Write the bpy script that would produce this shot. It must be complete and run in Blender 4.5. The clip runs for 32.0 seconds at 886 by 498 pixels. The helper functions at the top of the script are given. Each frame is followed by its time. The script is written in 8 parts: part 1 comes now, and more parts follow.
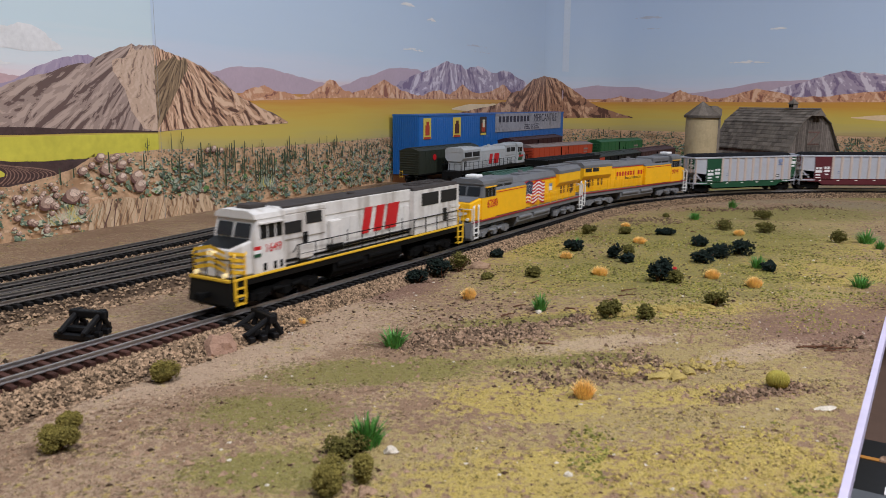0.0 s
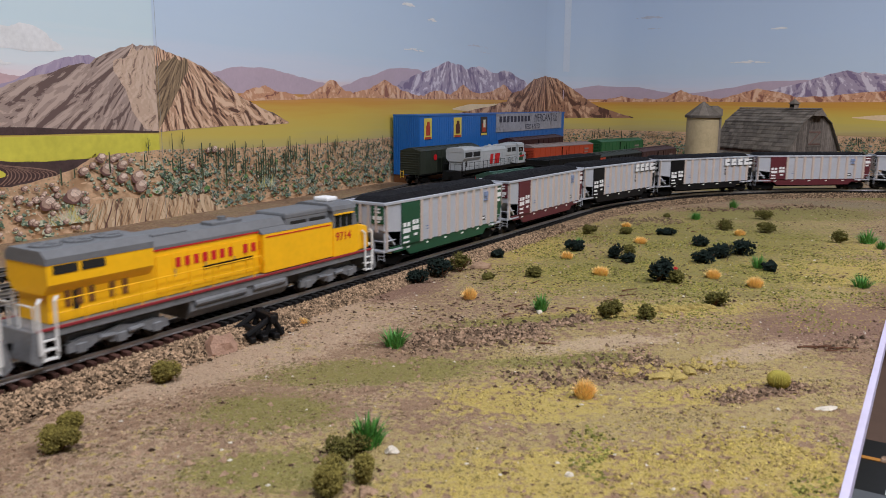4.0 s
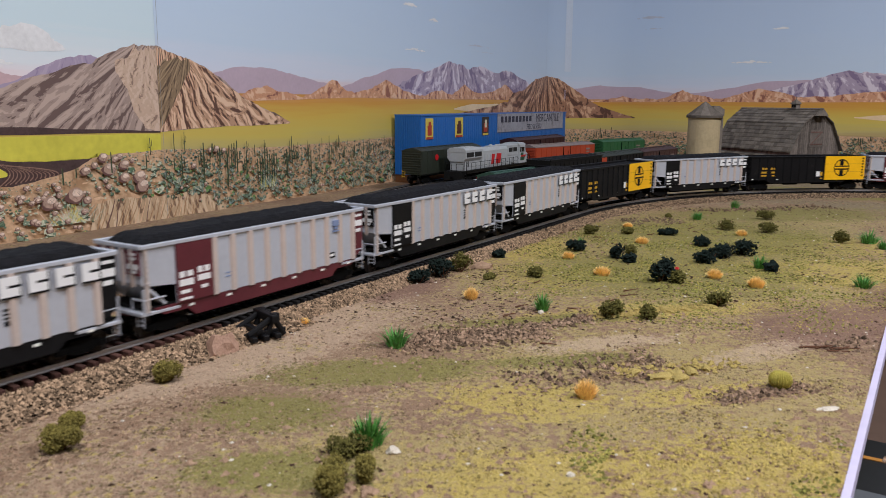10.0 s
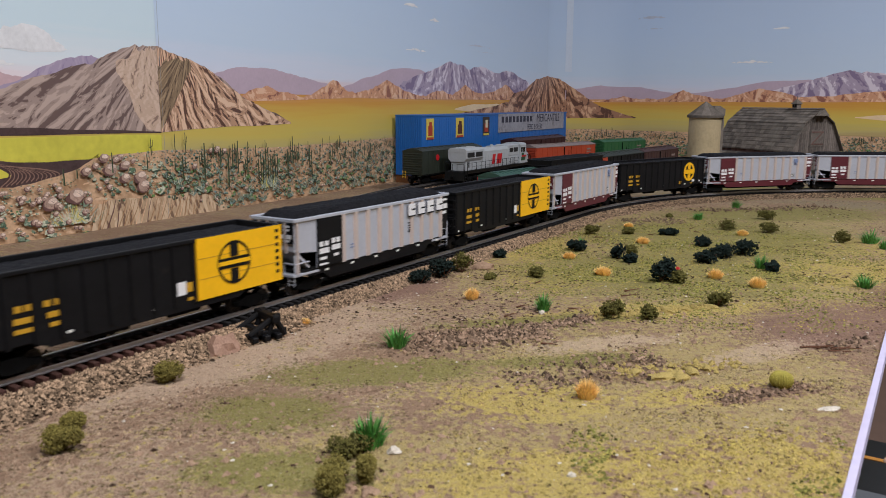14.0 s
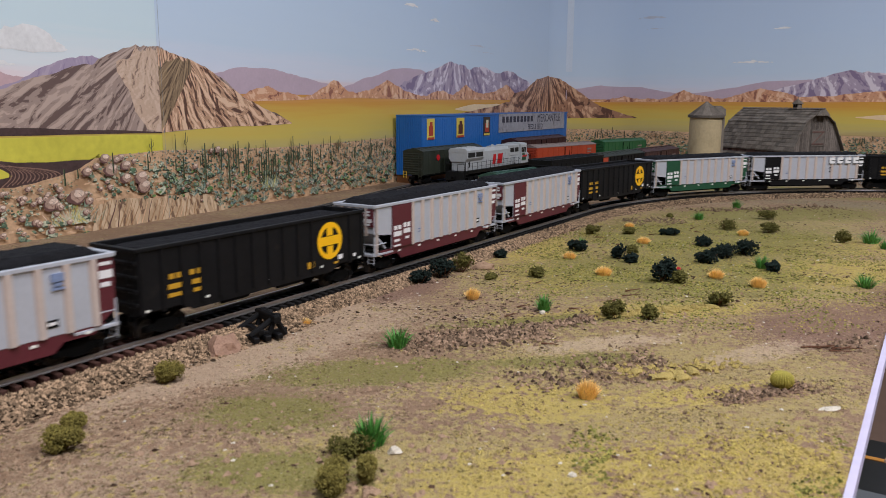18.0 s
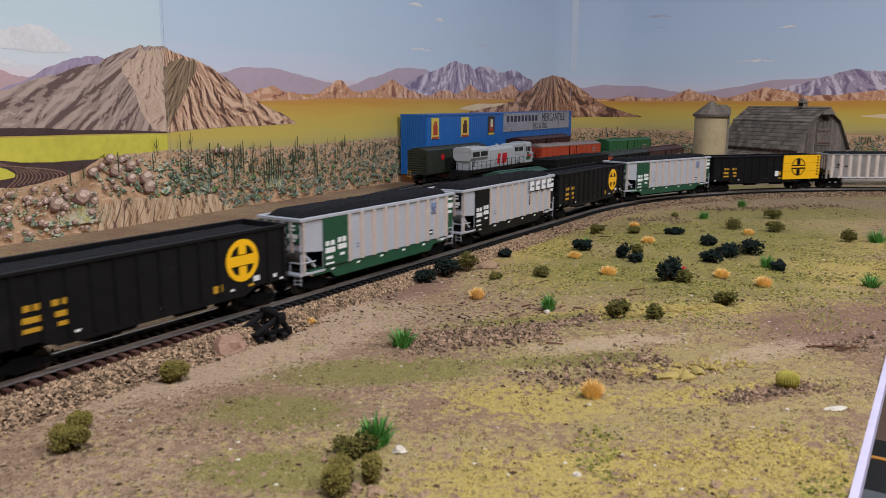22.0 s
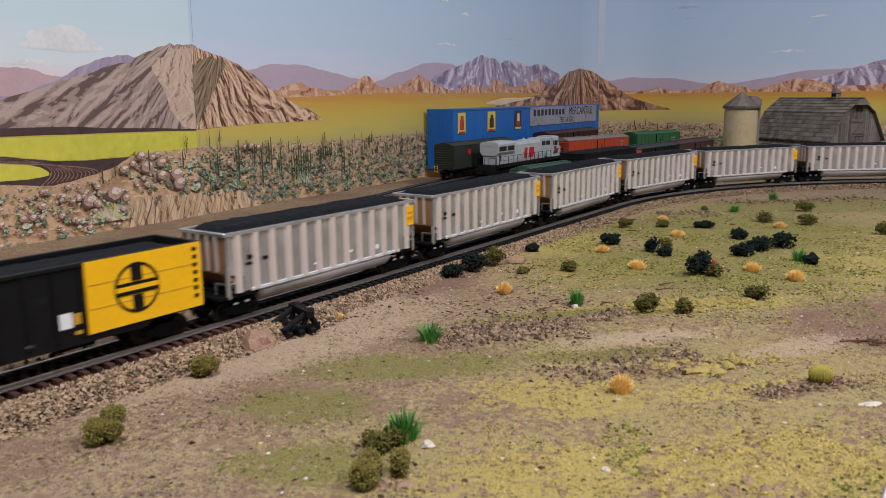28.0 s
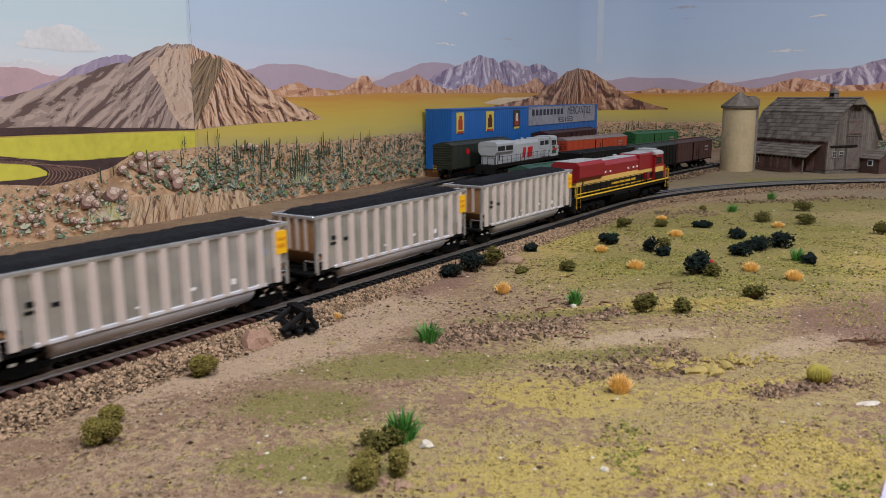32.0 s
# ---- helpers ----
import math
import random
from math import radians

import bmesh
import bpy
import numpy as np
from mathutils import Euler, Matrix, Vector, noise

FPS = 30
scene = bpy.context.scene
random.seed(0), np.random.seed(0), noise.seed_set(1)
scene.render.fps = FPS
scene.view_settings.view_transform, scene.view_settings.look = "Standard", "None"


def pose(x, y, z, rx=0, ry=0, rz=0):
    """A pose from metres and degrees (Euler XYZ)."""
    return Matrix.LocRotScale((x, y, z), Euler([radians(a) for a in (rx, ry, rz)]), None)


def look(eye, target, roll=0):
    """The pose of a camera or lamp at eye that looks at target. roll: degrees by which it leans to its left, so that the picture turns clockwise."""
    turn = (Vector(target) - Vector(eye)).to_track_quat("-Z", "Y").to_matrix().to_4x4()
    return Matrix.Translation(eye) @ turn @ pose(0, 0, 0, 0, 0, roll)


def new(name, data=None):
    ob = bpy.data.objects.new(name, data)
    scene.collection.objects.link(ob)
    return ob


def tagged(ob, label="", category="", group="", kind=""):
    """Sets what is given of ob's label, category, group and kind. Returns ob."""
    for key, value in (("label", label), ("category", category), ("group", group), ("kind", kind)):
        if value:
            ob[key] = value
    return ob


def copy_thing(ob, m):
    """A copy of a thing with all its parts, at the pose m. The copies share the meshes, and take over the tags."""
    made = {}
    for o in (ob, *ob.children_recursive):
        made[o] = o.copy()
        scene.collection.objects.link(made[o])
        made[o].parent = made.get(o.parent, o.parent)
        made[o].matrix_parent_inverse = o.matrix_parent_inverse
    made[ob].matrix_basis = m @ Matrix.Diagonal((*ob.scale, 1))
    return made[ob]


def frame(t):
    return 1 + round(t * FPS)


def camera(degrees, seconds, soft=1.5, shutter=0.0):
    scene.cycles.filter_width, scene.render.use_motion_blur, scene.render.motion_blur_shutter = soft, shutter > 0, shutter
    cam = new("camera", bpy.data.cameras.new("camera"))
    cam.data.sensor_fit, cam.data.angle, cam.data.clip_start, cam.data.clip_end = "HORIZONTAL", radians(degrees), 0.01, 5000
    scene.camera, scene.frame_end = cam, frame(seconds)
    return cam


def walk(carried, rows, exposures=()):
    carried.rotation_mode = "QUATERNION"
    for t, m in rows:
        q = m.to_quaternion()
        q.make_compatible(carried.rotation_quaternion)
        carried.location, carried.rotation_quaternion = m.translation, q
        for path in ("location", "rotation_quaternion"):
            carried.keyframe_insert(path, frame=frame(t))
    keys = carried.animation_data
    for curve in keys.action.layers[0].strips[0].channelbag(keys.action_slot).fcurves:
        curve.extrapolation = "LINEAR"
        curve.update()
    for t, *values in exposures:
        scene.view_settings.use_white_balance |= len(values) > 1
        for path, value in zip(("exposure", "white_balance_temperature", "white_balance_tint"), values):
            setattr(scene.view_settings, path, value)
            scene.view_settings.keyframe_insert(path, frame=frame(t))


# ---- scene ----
EYE = Vector((0.0, 0.0, 0.1284))


def aim(az, down, roll):
    """Camera pose from compass angle, downward tilt and roll in degrees."""
    a, d = radians(az), radians(down)
    way = Vector((math.sin(a) * math.cos(d), math.cos(a) * math.cos(d), -math.sin(d)))
    return look(EYE, EYE + way, roll)


cam = camera(58.85, 32.0, soft=0.5, shutter=0.45)
PATH = [
    (0, 0.150, 10.555, 0.378), (3, 0.108, 10.548, 0.358), (6, 0.062, 10.552, 0.350), (9, 0.005, 10.550, 0.365),
    (13, -0.052, 10.536, 0.322), (17, -0.112, 10.531, 0.280), (20, -0.124, 10.532, 0.289), (21, -0.130, 10.534, 0.288),
    (21.5, -0.255, 10.545, 0.250), (22, -0.454, 10.575, 0.185), (23, -0.785, 10.632, 0.095), (24, -1.149, 10.698, -0.020),
    (25, -1.520, 10.754, -0.140), (25.5, -1.706, 10.783, -0.199), (27.5, -2.412, 10.908, -0.440), (28, -2.468, 10.940, -0.466),
    (28.5, -2.442, 10.947, -0.468), (29, -2.390, 10.949, -0.463), (30, -2.359, 10.953, -0.460), (32, -2.357, 10.960, -0.461)]
cam.data.dof.use_dof, cam.data.dof.focus_distance, cam.data.dof.aperture_fstop = True, 1.0, 34.0
walk(cam, [(t, aim(a, d, r)) for t, a, d, r in PATH])

# ---- light: a ceiling lamp set by the shadows, plus an added fill ----
world = bpy.data.worlds.new("room_world")
scene.world = world
world.use_nodes = True
world.node_tree.nodes["Background"].inputs[0].default_value = (0.62, 0.68, 0.80, 1)
world.node_tree.nodes["Background"].inputs[1].default_value = 0.25
scene.view_settings.exposure = 0.0
CEILING_Z = 1.45
# the middle lamp is an unseen fill, added to even out the brightness
LAMPS = (("ceiling_lamp_main", 1.25, 0.12, 0.60, 0.32, 70, 29.0), ("ceiling_lamp_middle", 0.10, -0.35, 0.60, 0.32, 60, 22.3))
for nm, lx, ly, sx, sy, rz, watts in LAMPS:
    lamp = bpy.data.lights.new(nm, "AREA")
    lamp.shape, lamp.size, lamp.size_y, lamp.energy, lamp.color = "RECTANGLE", sx, sy, watts, (0.95, 0.945, 1.005)
    new(nm, lamp).matrix_world = pose(lx, ly, CEILING_Z - 0.035, 0, 0, rz)

# ---- plan ----
PX, PY, PH, RAD = 0.14809, 0.87878, radians(57.96), 0.540
ARC = RAD * math.pi / 2
RAIL = 0.010
AX = Vector((math.cos(PH), math.sin(PH)))
LF = Vector((-math.sin(PH), math.cos(PH)))


def plan(a, b):
    """Plan point from metres along the straight (a) and to its left (b)."""
    return Vector((PX, PY)) + AX * a + LF * b


def line_at(s, off=0.0):
    """Point and heading of the main line, off metres to its right."""
    if s < 0:
        p, h = Vector((PX, PY)) + AX * s, PH
    elif s < ARC:
        h = PH - s / RAD
        c = Vector((PX, PY)) - LF * RAD
        p = c + RAD * Vector((-math.sin(h), math.cos(h)))
    else:
        h = PH - math.pi / 2
        p = Vector((PX, PY)) - LF * RAD + AX * RAD - LF * (s - ARC)
    return p + off * Vector((math.sin(h), -math.cos(h))), h


# backdrop wall: straight, coved corner, straight
WA0, WH, WC, WR = Vector((-0.357, 0.779)), radians(62), Vector((0.316, 2.045)), 0.16
WDA = Vector((math.cos(WH), math.sin(WH)))
WDB = Vector((math.sin(WH), -math.cos(WH)))
WT = (WC - WA0).dot(WDA) - WR
WCC = WC - WDA * WR + WDB * WR


def wall_at(u, off=0.0):
    """Plan point on the backdrop at u metres along it, off metres in front of it."""
    if u < WT:
        p, n = WA0 + WDA * u, WDB
    elif u < WT + WR * math.pi / 2:
        a = (u - WT) / WR
        n = WDB * math.cos(a) - WDA * math.sin(a)
        p = WCC - n * WR
    else:
        p, n = WCC + WDA * WR + WDB * (u - WT - WR * math.pi / 2), -WDA
    return p + n * off


# ---- materials ----
def mat(name, col, rough=0.6, metal=0.0, vary=0.12, scale=60.0, bump=0.0, spot=None, fine=6.0, spec=0.5, per=0.0):
    """A node material: base colour broken up at two scales, an optional second colour in patches, fine relief."""
    m = bpy.data.materials.new(name)
    m.use_nodes = True
    nt = m.node_tree
    b = nt.nodes["Principled BSDF"]
    b.inputs["Roughness"].default_value, b.inputs["Metallic"].default_value = rough, metal
    b.inputs["Specular IOR Level"].default_value = min(spec, 0.12) if rough >= 0.7 else spec
    tc = nt.nodes.new("ShaderNodeTexCoord")

    def noise_node(sc, detail=4.0):
        n = nt.nodes.new("ShaderNodeTexNoise")
        n.inputs["Scale"].default_value, n.inputs["Detail"].default_value = sc, detail
        nt.links.new(tc.outputs["Object"], n.inputs["Vector"])
        return n.outputs["Fac"]

    big, small = noise_node(scale), noise_node(scale * fine)
    add = nt.nodes.new("ShaderNodeMath")
    add.operation = "ADD"
    nt.links.new(big, add.inputs[0])
    nt.links.new(small, add.inputs[1])
    rng = nt.nodes.new("ShaderNodeMapRange")
    rng.inputs["From Min"].default_value, rng.inputs["From Max"].default_value = 0.65, 1.35
    rng.inputs["To Min"].default_value, rng.inputs["To Max"].default_value = 1 - vary, 1 + vary
    nt.links.new(add.outputs[0], rng.inputs["Value"])
    value = rng.outputs[0]
    if per:
        info = nt.nodes.new("ShaderNodeNewGeometry") if per > 0 else nt.nodes.new("ShaderNodeObjectInfo")
        pr = nt.nodes.new("ShaderNodeMapRange")
        pr.inputs["To Min"].default_value, pr.inputs["To Max"].default_value = 1 - abs(per), 1 + abs(per)
        nt.links.new(info.outputs["Random Per Island" if per > 0 else "Random"], pr.inputs["Value"])
        mu = nt.nodes.new("ShaderNodeMath")
        mu.operation = "MULTIPLY"
        nt.links.new(value, mu.inputs[0])
        nt.links.new(pr.outputs[0], mu.inputs[1])
        value = mu.outputs[0]
    sc = nt.nodes.new("ShaderNodeVectorMath")
    sc.operation = "SCALE"
    sc.inputs[0].default_value = col[:3]
    nt.links.new(value, sc.inputs["Scale"])
    out = sc.outputs[0]
    if spot:
        mx = nt.nodes.new("ShaderNodeMix")
        mx.data_type = "RGBA"
        ra = nt.nodes.new("ShaderNodeMapRange")
        ra.inputs["From Min"].default_value, ra.inputs["From Max"].default_value = spot[1], spot[1] + 0.12
        nt.links.new(noise_node(spot[2], 6.0), ra.inputs["Value"])
        nt.links.new(ra.outputs[0], mx.inputs[0])
        nt.links.new(out, mx.inputs[6])
        mx.inputs[7].default_value = (*spot[0], 1)
        out = mx.outputs[2]
    nt.links.new(out, b.inputs["Base Color"])
    if bump:
        bp = nt.nodes.new("ShaderNodeBump")
        bp.inputs["Strength"].default_value, bp.inputs["Distance"].default_value = bump, 0.001
        nt.links.new(small, bp.inputs["Height"])
        nt.links.new(bp.outputs[0], b.inputs["Normal"])
    return m


def glow(name, col, power):
    m = mat(name, col, 0.4)
    b = m.node_tree.nodes["Principled BSDF"]
    b.inputs["Emission Color"].default_value, b.inputs["Emission Strength"].default_value = (*col, 1), power
    return m


def dust(m, col, low, high, amount):
    """Road dust that settles from low to high on a thing (metres in its own space)."""
    nt = m.node_tree
    b = nt.nodes["Principled BSDF"]
    src = b.inputs["Base Color"].links[0].from_socket
    n = nt.nodes.new("ShaderNodeTexNoise")
    n.inputs["Scale"].default_value = 140
    tc = nt.nodes.new("ShaderNodeTexCoord")
    mp = nt.nodes.new("ShaderNodeMapping")
    mp.inputs["Scale"].default_value = (1, 1, 0.12)
    nt.links.new(tc.outputs["Object"], mp.inputs[0])
    nt.links.new(mp.outputs[0], n.inputs["Vector"])
    r = nt.nodes.new("ShaderNodeMapRange")
    r.inputs["From Min"].default_value, r.inputs["From Max"].default_value = low, high
    r.inputs["To Min"].default_value, r.inputs["To Max"].default_value = 0, amount
    nt.links.new(n.outputs["Fac"], r.inputs["Value"])
    mx = nt.nodes.new("ShaderNodeMix")
    mx.data_type = "RGBA"
    nt.links.new(r.outputs[0], mx.inputs[0])
    nt.links.new(src, mx.inputs[6])
    mx.inputs[7].default_value = (*col, 1)
    nt.links.new(mx.outputs[2], b.inputs["Base Color"])
    return m


# ---- mesh helpers ----
def box(bm, x0, x1, y0, y1, z0, z1):
    v = [bm.verts.new((x, y, z)) for x in (x0, x1) for y in (y0, y1) for z in (z0, z1)]
    for f in ((0, 1, 3, 2), (4, 6, 7, 5), (0, 4, 5, 1), (2, 3, 7, 6), (0, 2, 6, 4), (1, 5, 7, 3)):
        bm.faces.new([v[i] for i in f])
    return v


def rbox(bm, x0, x1, y0, y1, z0, z1, r=0.4, seg=2):
    v = box(bm, x0, x1, y0, y1, z0, z1)
    edges = {e for k in v for e in k.link_edges}
    bmesh.ops.bevel(bm, geom=list(edges), offset=r, segments=seg, affect="EDGES", profile=0.5)


def prism(bm, pts, a0, a1, axis="y"):
    """Extrude a closed 2D outline between a0 and a1; the outline is in the other two axes, in order."""
    def at(p, a):
        return {"x": (a, p[0], p[1]), "y": (p[0], a, p[1]), "z": (p[0], p[1], a)}[axis]
    lo, hi = [bm.verts.new(at(p, a0)) for p in pts], [bm.verts.new(at(p, a1)) for p in pts]
    n = len(pts)
    bm.faces.new(lo[::-1])
    bm.faces.new(hi)
    for i in range(n):
        bm.faces.new((lo[i], lo[(i + 1) % n], hi[(i + 1) % n], hi[i]))


def rod(bm, p, q, r, n=8, r2=None):
    p, q = Vector(p), Vector(q)
    d = (q - p).normalized()
    e = d.orthogonal().normalized()
    f = d.cross(e)
    ring = [[bm.verts.new(c + (e * math.cos(k * 2 * math.pi / n) + f * math.sin(k * 2 * math.pi / n)) * rr) for k in range(n)]
            for c, rr in ((p, r), (q, r if r2 is None else r2))]
    for k in range(n):
        bm.faces.new((ring[0][k], ring[0][(k + 1) % n], ring[1][(k + 1) % n], ring[1][k]))
    bm.faces.new(ring[0][::-1])
    bm.faces.new(ring[1])


def bent(bm, pts, r, n=6):
    for p, q in zip(pts, pts[1:]):
        rod(bm, p, q, r, n)


MM = 0.001


def mesh_of(name, bm, material, scale=MM, smooth=False):
    bmesh.ops.recalc_face_normals(bm, faces=bm.faces)
    me = bpy.data.meshes.new(name)
    if scale != 1:
        bmesh.ops.scale(bm, vec=(scale,) * 3, verts=bm.verts)
    bm.to_mesh(me)
    bm.free()
    me.materials.append(material)
    if smooth:
        me.polygons.foreach_set("use_smooth", [True] * len(me.polygons))
    return me


def part(name, bm, material, parent, label="", scale=MM, smooth=False):
    ob = new(name, mesh_of(name, bm, material, scale, smooth))
    ob.parent = parent
    if label:
        tagged(ob, label)
    return ob


def repeat(name, mesh, parent, places):
    """Alike pieces on one mesh, each an object of its own, at poses (in metres) within parent."""
    out = []
    for m in places:
        ob = new(name, mesh)
        ob.parent = parent
        ob.matrix_basis = m
        out.append(ob)
    return out


def thing(name, label, category, group="", m=None):
    ob = new(name)
    ob.empty_display_size = 0.01
    if m is not None:
        ob.matrix_basis = m
    return tagged(ob, label, category, group)


def raw(name, verts, faces, material, parent=None, smooth=False):
    me = bpy.data.meshes.new(name)
    me.from_pydata(verts, [], faces)
    me.materials.append(material)
    if smooth:
        me.polygons.foreach_set("use_smooth", [True] * len(me.polygons))
    ob = new(name, me)
    ob.parent = parent
    return ob


def fbm(x, y, sc, octaves=4, seed=0.0):
    v, a, tot = 0.0, 1.0, 0.0
    for _ in range(octaves):
        v += a * noise.noise((x * sc, y * sc, seed))
        tot += a
        a *= 0.5
        sc *= 2.1
    return v / tot

# ---- ground ----
def ground_z(x, y):
    q = Vector((x - PX, y - PY))
    a, b = q.dot(AX), q.dot(LF)
    d = abs(b) if a < 0 else abs(Vector((a, b + RAD)).length - RAD)
    flat = min(1.0, max(0.0, (d - 0.022) / 0.05))
    lumps = 0.0035 * fbm(x, y, 9.0, 3, 3.0) + 0.0012 * fbm(x, y, 60.0, 3, 8.0)
    if b > 0.03 and a < 0.35:
        lumps *= 0.35
    return lumps * flat


def soil_material(name="scenic_ground", grain=False):
    """Scenic ground: pinkish sand, yellow and olive turf, brown earth, each in patches with ragged edges."""
    m = bpy.data.materials.new(name)
    m.use_nodes = True
    nt = m.node_tree
    b = nt.nodes["Principled BSDF"]
    b.inputs["Roughness"].default_value, b.inputs["Specular IOR Level"].default_value = 0.95, 0.15
    tc = nt.nodes.new("ShaderNodeTexCoord")

    def nz(sc, det=5.0, rough=0.6):
        n = nt.nodes.new("ShaderNodeTexNoise")
        n.inputs["Scale"].default_value, n.inputs["Detail"].default_value, n.inputs["Roughness"].default_value = sc, det, rough
        nt.links.new(tc.outputs["Object"], n.inputs["Vector"])
        return n.outputs["Fac"]

    def ma(op, x, y):
        n = nt.nodes.new("ShaderNodeMath")
        n.operation = op
        for k, v in enumerate((x, y)):
            if isinstance(v, (int, float)):
                n.inputs[k].default_value = v
            else:
                nt.links.new(v, n.inputs[k])
        return n.outputs[0]

    def ramp(v, lo, hi, t0=0.0, t1=1.0):
        n = nt.nodes.new("ShaderNodeMapRange")
        for k, q in (("From Min", lo), ("From Max", hi), ("To Min", t0), ("To Max", t1)):
            n.inputs[k].default_value = q
        nt.links.new(v, n.inputs["Value"])
        return n.outputs[0]

    def patch(cx, cy, rx, ry, turn=0.0):
        n = nt.nodes.new("ShaderNodeMapping")
        n.vector_type = "TEXTURE"
        n.inputs["Location"].default_value, n.inputs["Rotation"].default_value = (cx, cy, 0), (0, 0, radians(turn))
        n.inputs["Scale"].default_value = (rx, ry, 100)
        nt.links.new(tc.outputs["Object"], n.inputs[0])
        ln = nt.nodes.new("ShaderNodeVectorMath")
        ln.operation = "LENGTH"
        nt.links.new(n.outputs[0], ln.inputs[0])
        return ramp(ln.outputs["Value"], 1.25, 0.55)

    def mix(fac, x, col):
        n = nt.nodes.new("ShaderNodeMix")
        n.data_type = "RGBA"
        nt.links.new(fac, n.inputs[0])
        if isinstance(x, tuple):
            n.inputs[6].default_value = (*x, 1)
        else:
            nt.links.new(x, n.inputs[6])
        n.inputs[7].default_value = (*col, 1)
        return n.outputs[2]

    broad, mid, fine, grit, speck = nz(14, 4), nz(60, 5), nz(240, 5, 0.7), nz(900, 3), nz(520, 4, 0.7)

    def centred(v, k):
        return ma("MULTIPLY", ma("SUBTRACT", v, 0.5), k)

    col = mix(ramp(ma("ADD", ma("ADD", broad, centred(mid, 1.0)), centred(fine, 1.2)), 0.40, 0.66), SOIL_SAND, SOIL_PALE)
    col = mix(ma("MULTIPLY", ramp(ma("ADD", mid, centred(speck, 1.4)), 0.54, 0.68), 0.7), col, SOIL_BROWN)

    def layer(col, tint, patches, keen, ragged, weight):
        tot = None
        for p in patches:
            v = patch(*p)
            tot = v if tot is None else ma("MAXIMUM", tot, v)
        v = ma("ADD", ma("MULTIPLY", tot, weight), ma("ADD", centred(ragged, 3.2), ma("ADD", centred(mid, 1.4), centred(broad, 1.0))))
        return mix(ma("MULTIPLY", ramp(v, 0.30, 0.72), keen), col, tint)

    for k, (tint, keen, patches) in enumerate(SOIL_PATCHES):
        col = layer(col, tint, patches, keen, (fine, speck, nz(300 + 40 * k, 5, 0.7), nz(200 + 30 * k, 5, 0.7))[k % 4], 1.0 if tint is CREAM or tint is DUN else 0.95 if tint is OLIVE else 0.80)
    col = mix(ma("MULTIPLY", ramp(ma("ADD", speck, centred(mid, 0.5)), 0.60, 0.70), 0.65), col, (0.085, 0.055, 0.035))
    col = mix(ma("MULTIPLY", ramp(grit, 0.60, 0.72), 0.5), col, (0.52, 0.43, 0.32))
    if grain:
        geo = nt.nodes.new("ShaderNodeNewGeometry")
        tint = nt.nodes.new("ShaderNodeVectorMath")
        tint.operation = "SCALE"
        nt.links.new(col, tint.inputs[0])
        nt.links.new(ramp(geo.outputs["Random Per Island"], 0.0, 1.0, 0.62, 1.38), tint.inputs["Scale"])
        col = tint.outputs[0]
    nt.links.new(col, b.inputs["Base Color"])
    bp = nt.nodes.new("ShaderNodeBump")
    bp.inputs["Strength"].default_value, bp.inputs["Distance"].default_value = 0.9, 0.0015
    nt.links.new(ma("ADD", fine, ma("ADD", speck, ma("MULTIPLY", grit, 0.6))), bp.inputs["Height"])
    nt.links.new(bp.outputs[0], b.inputs["Normal"])
    return m


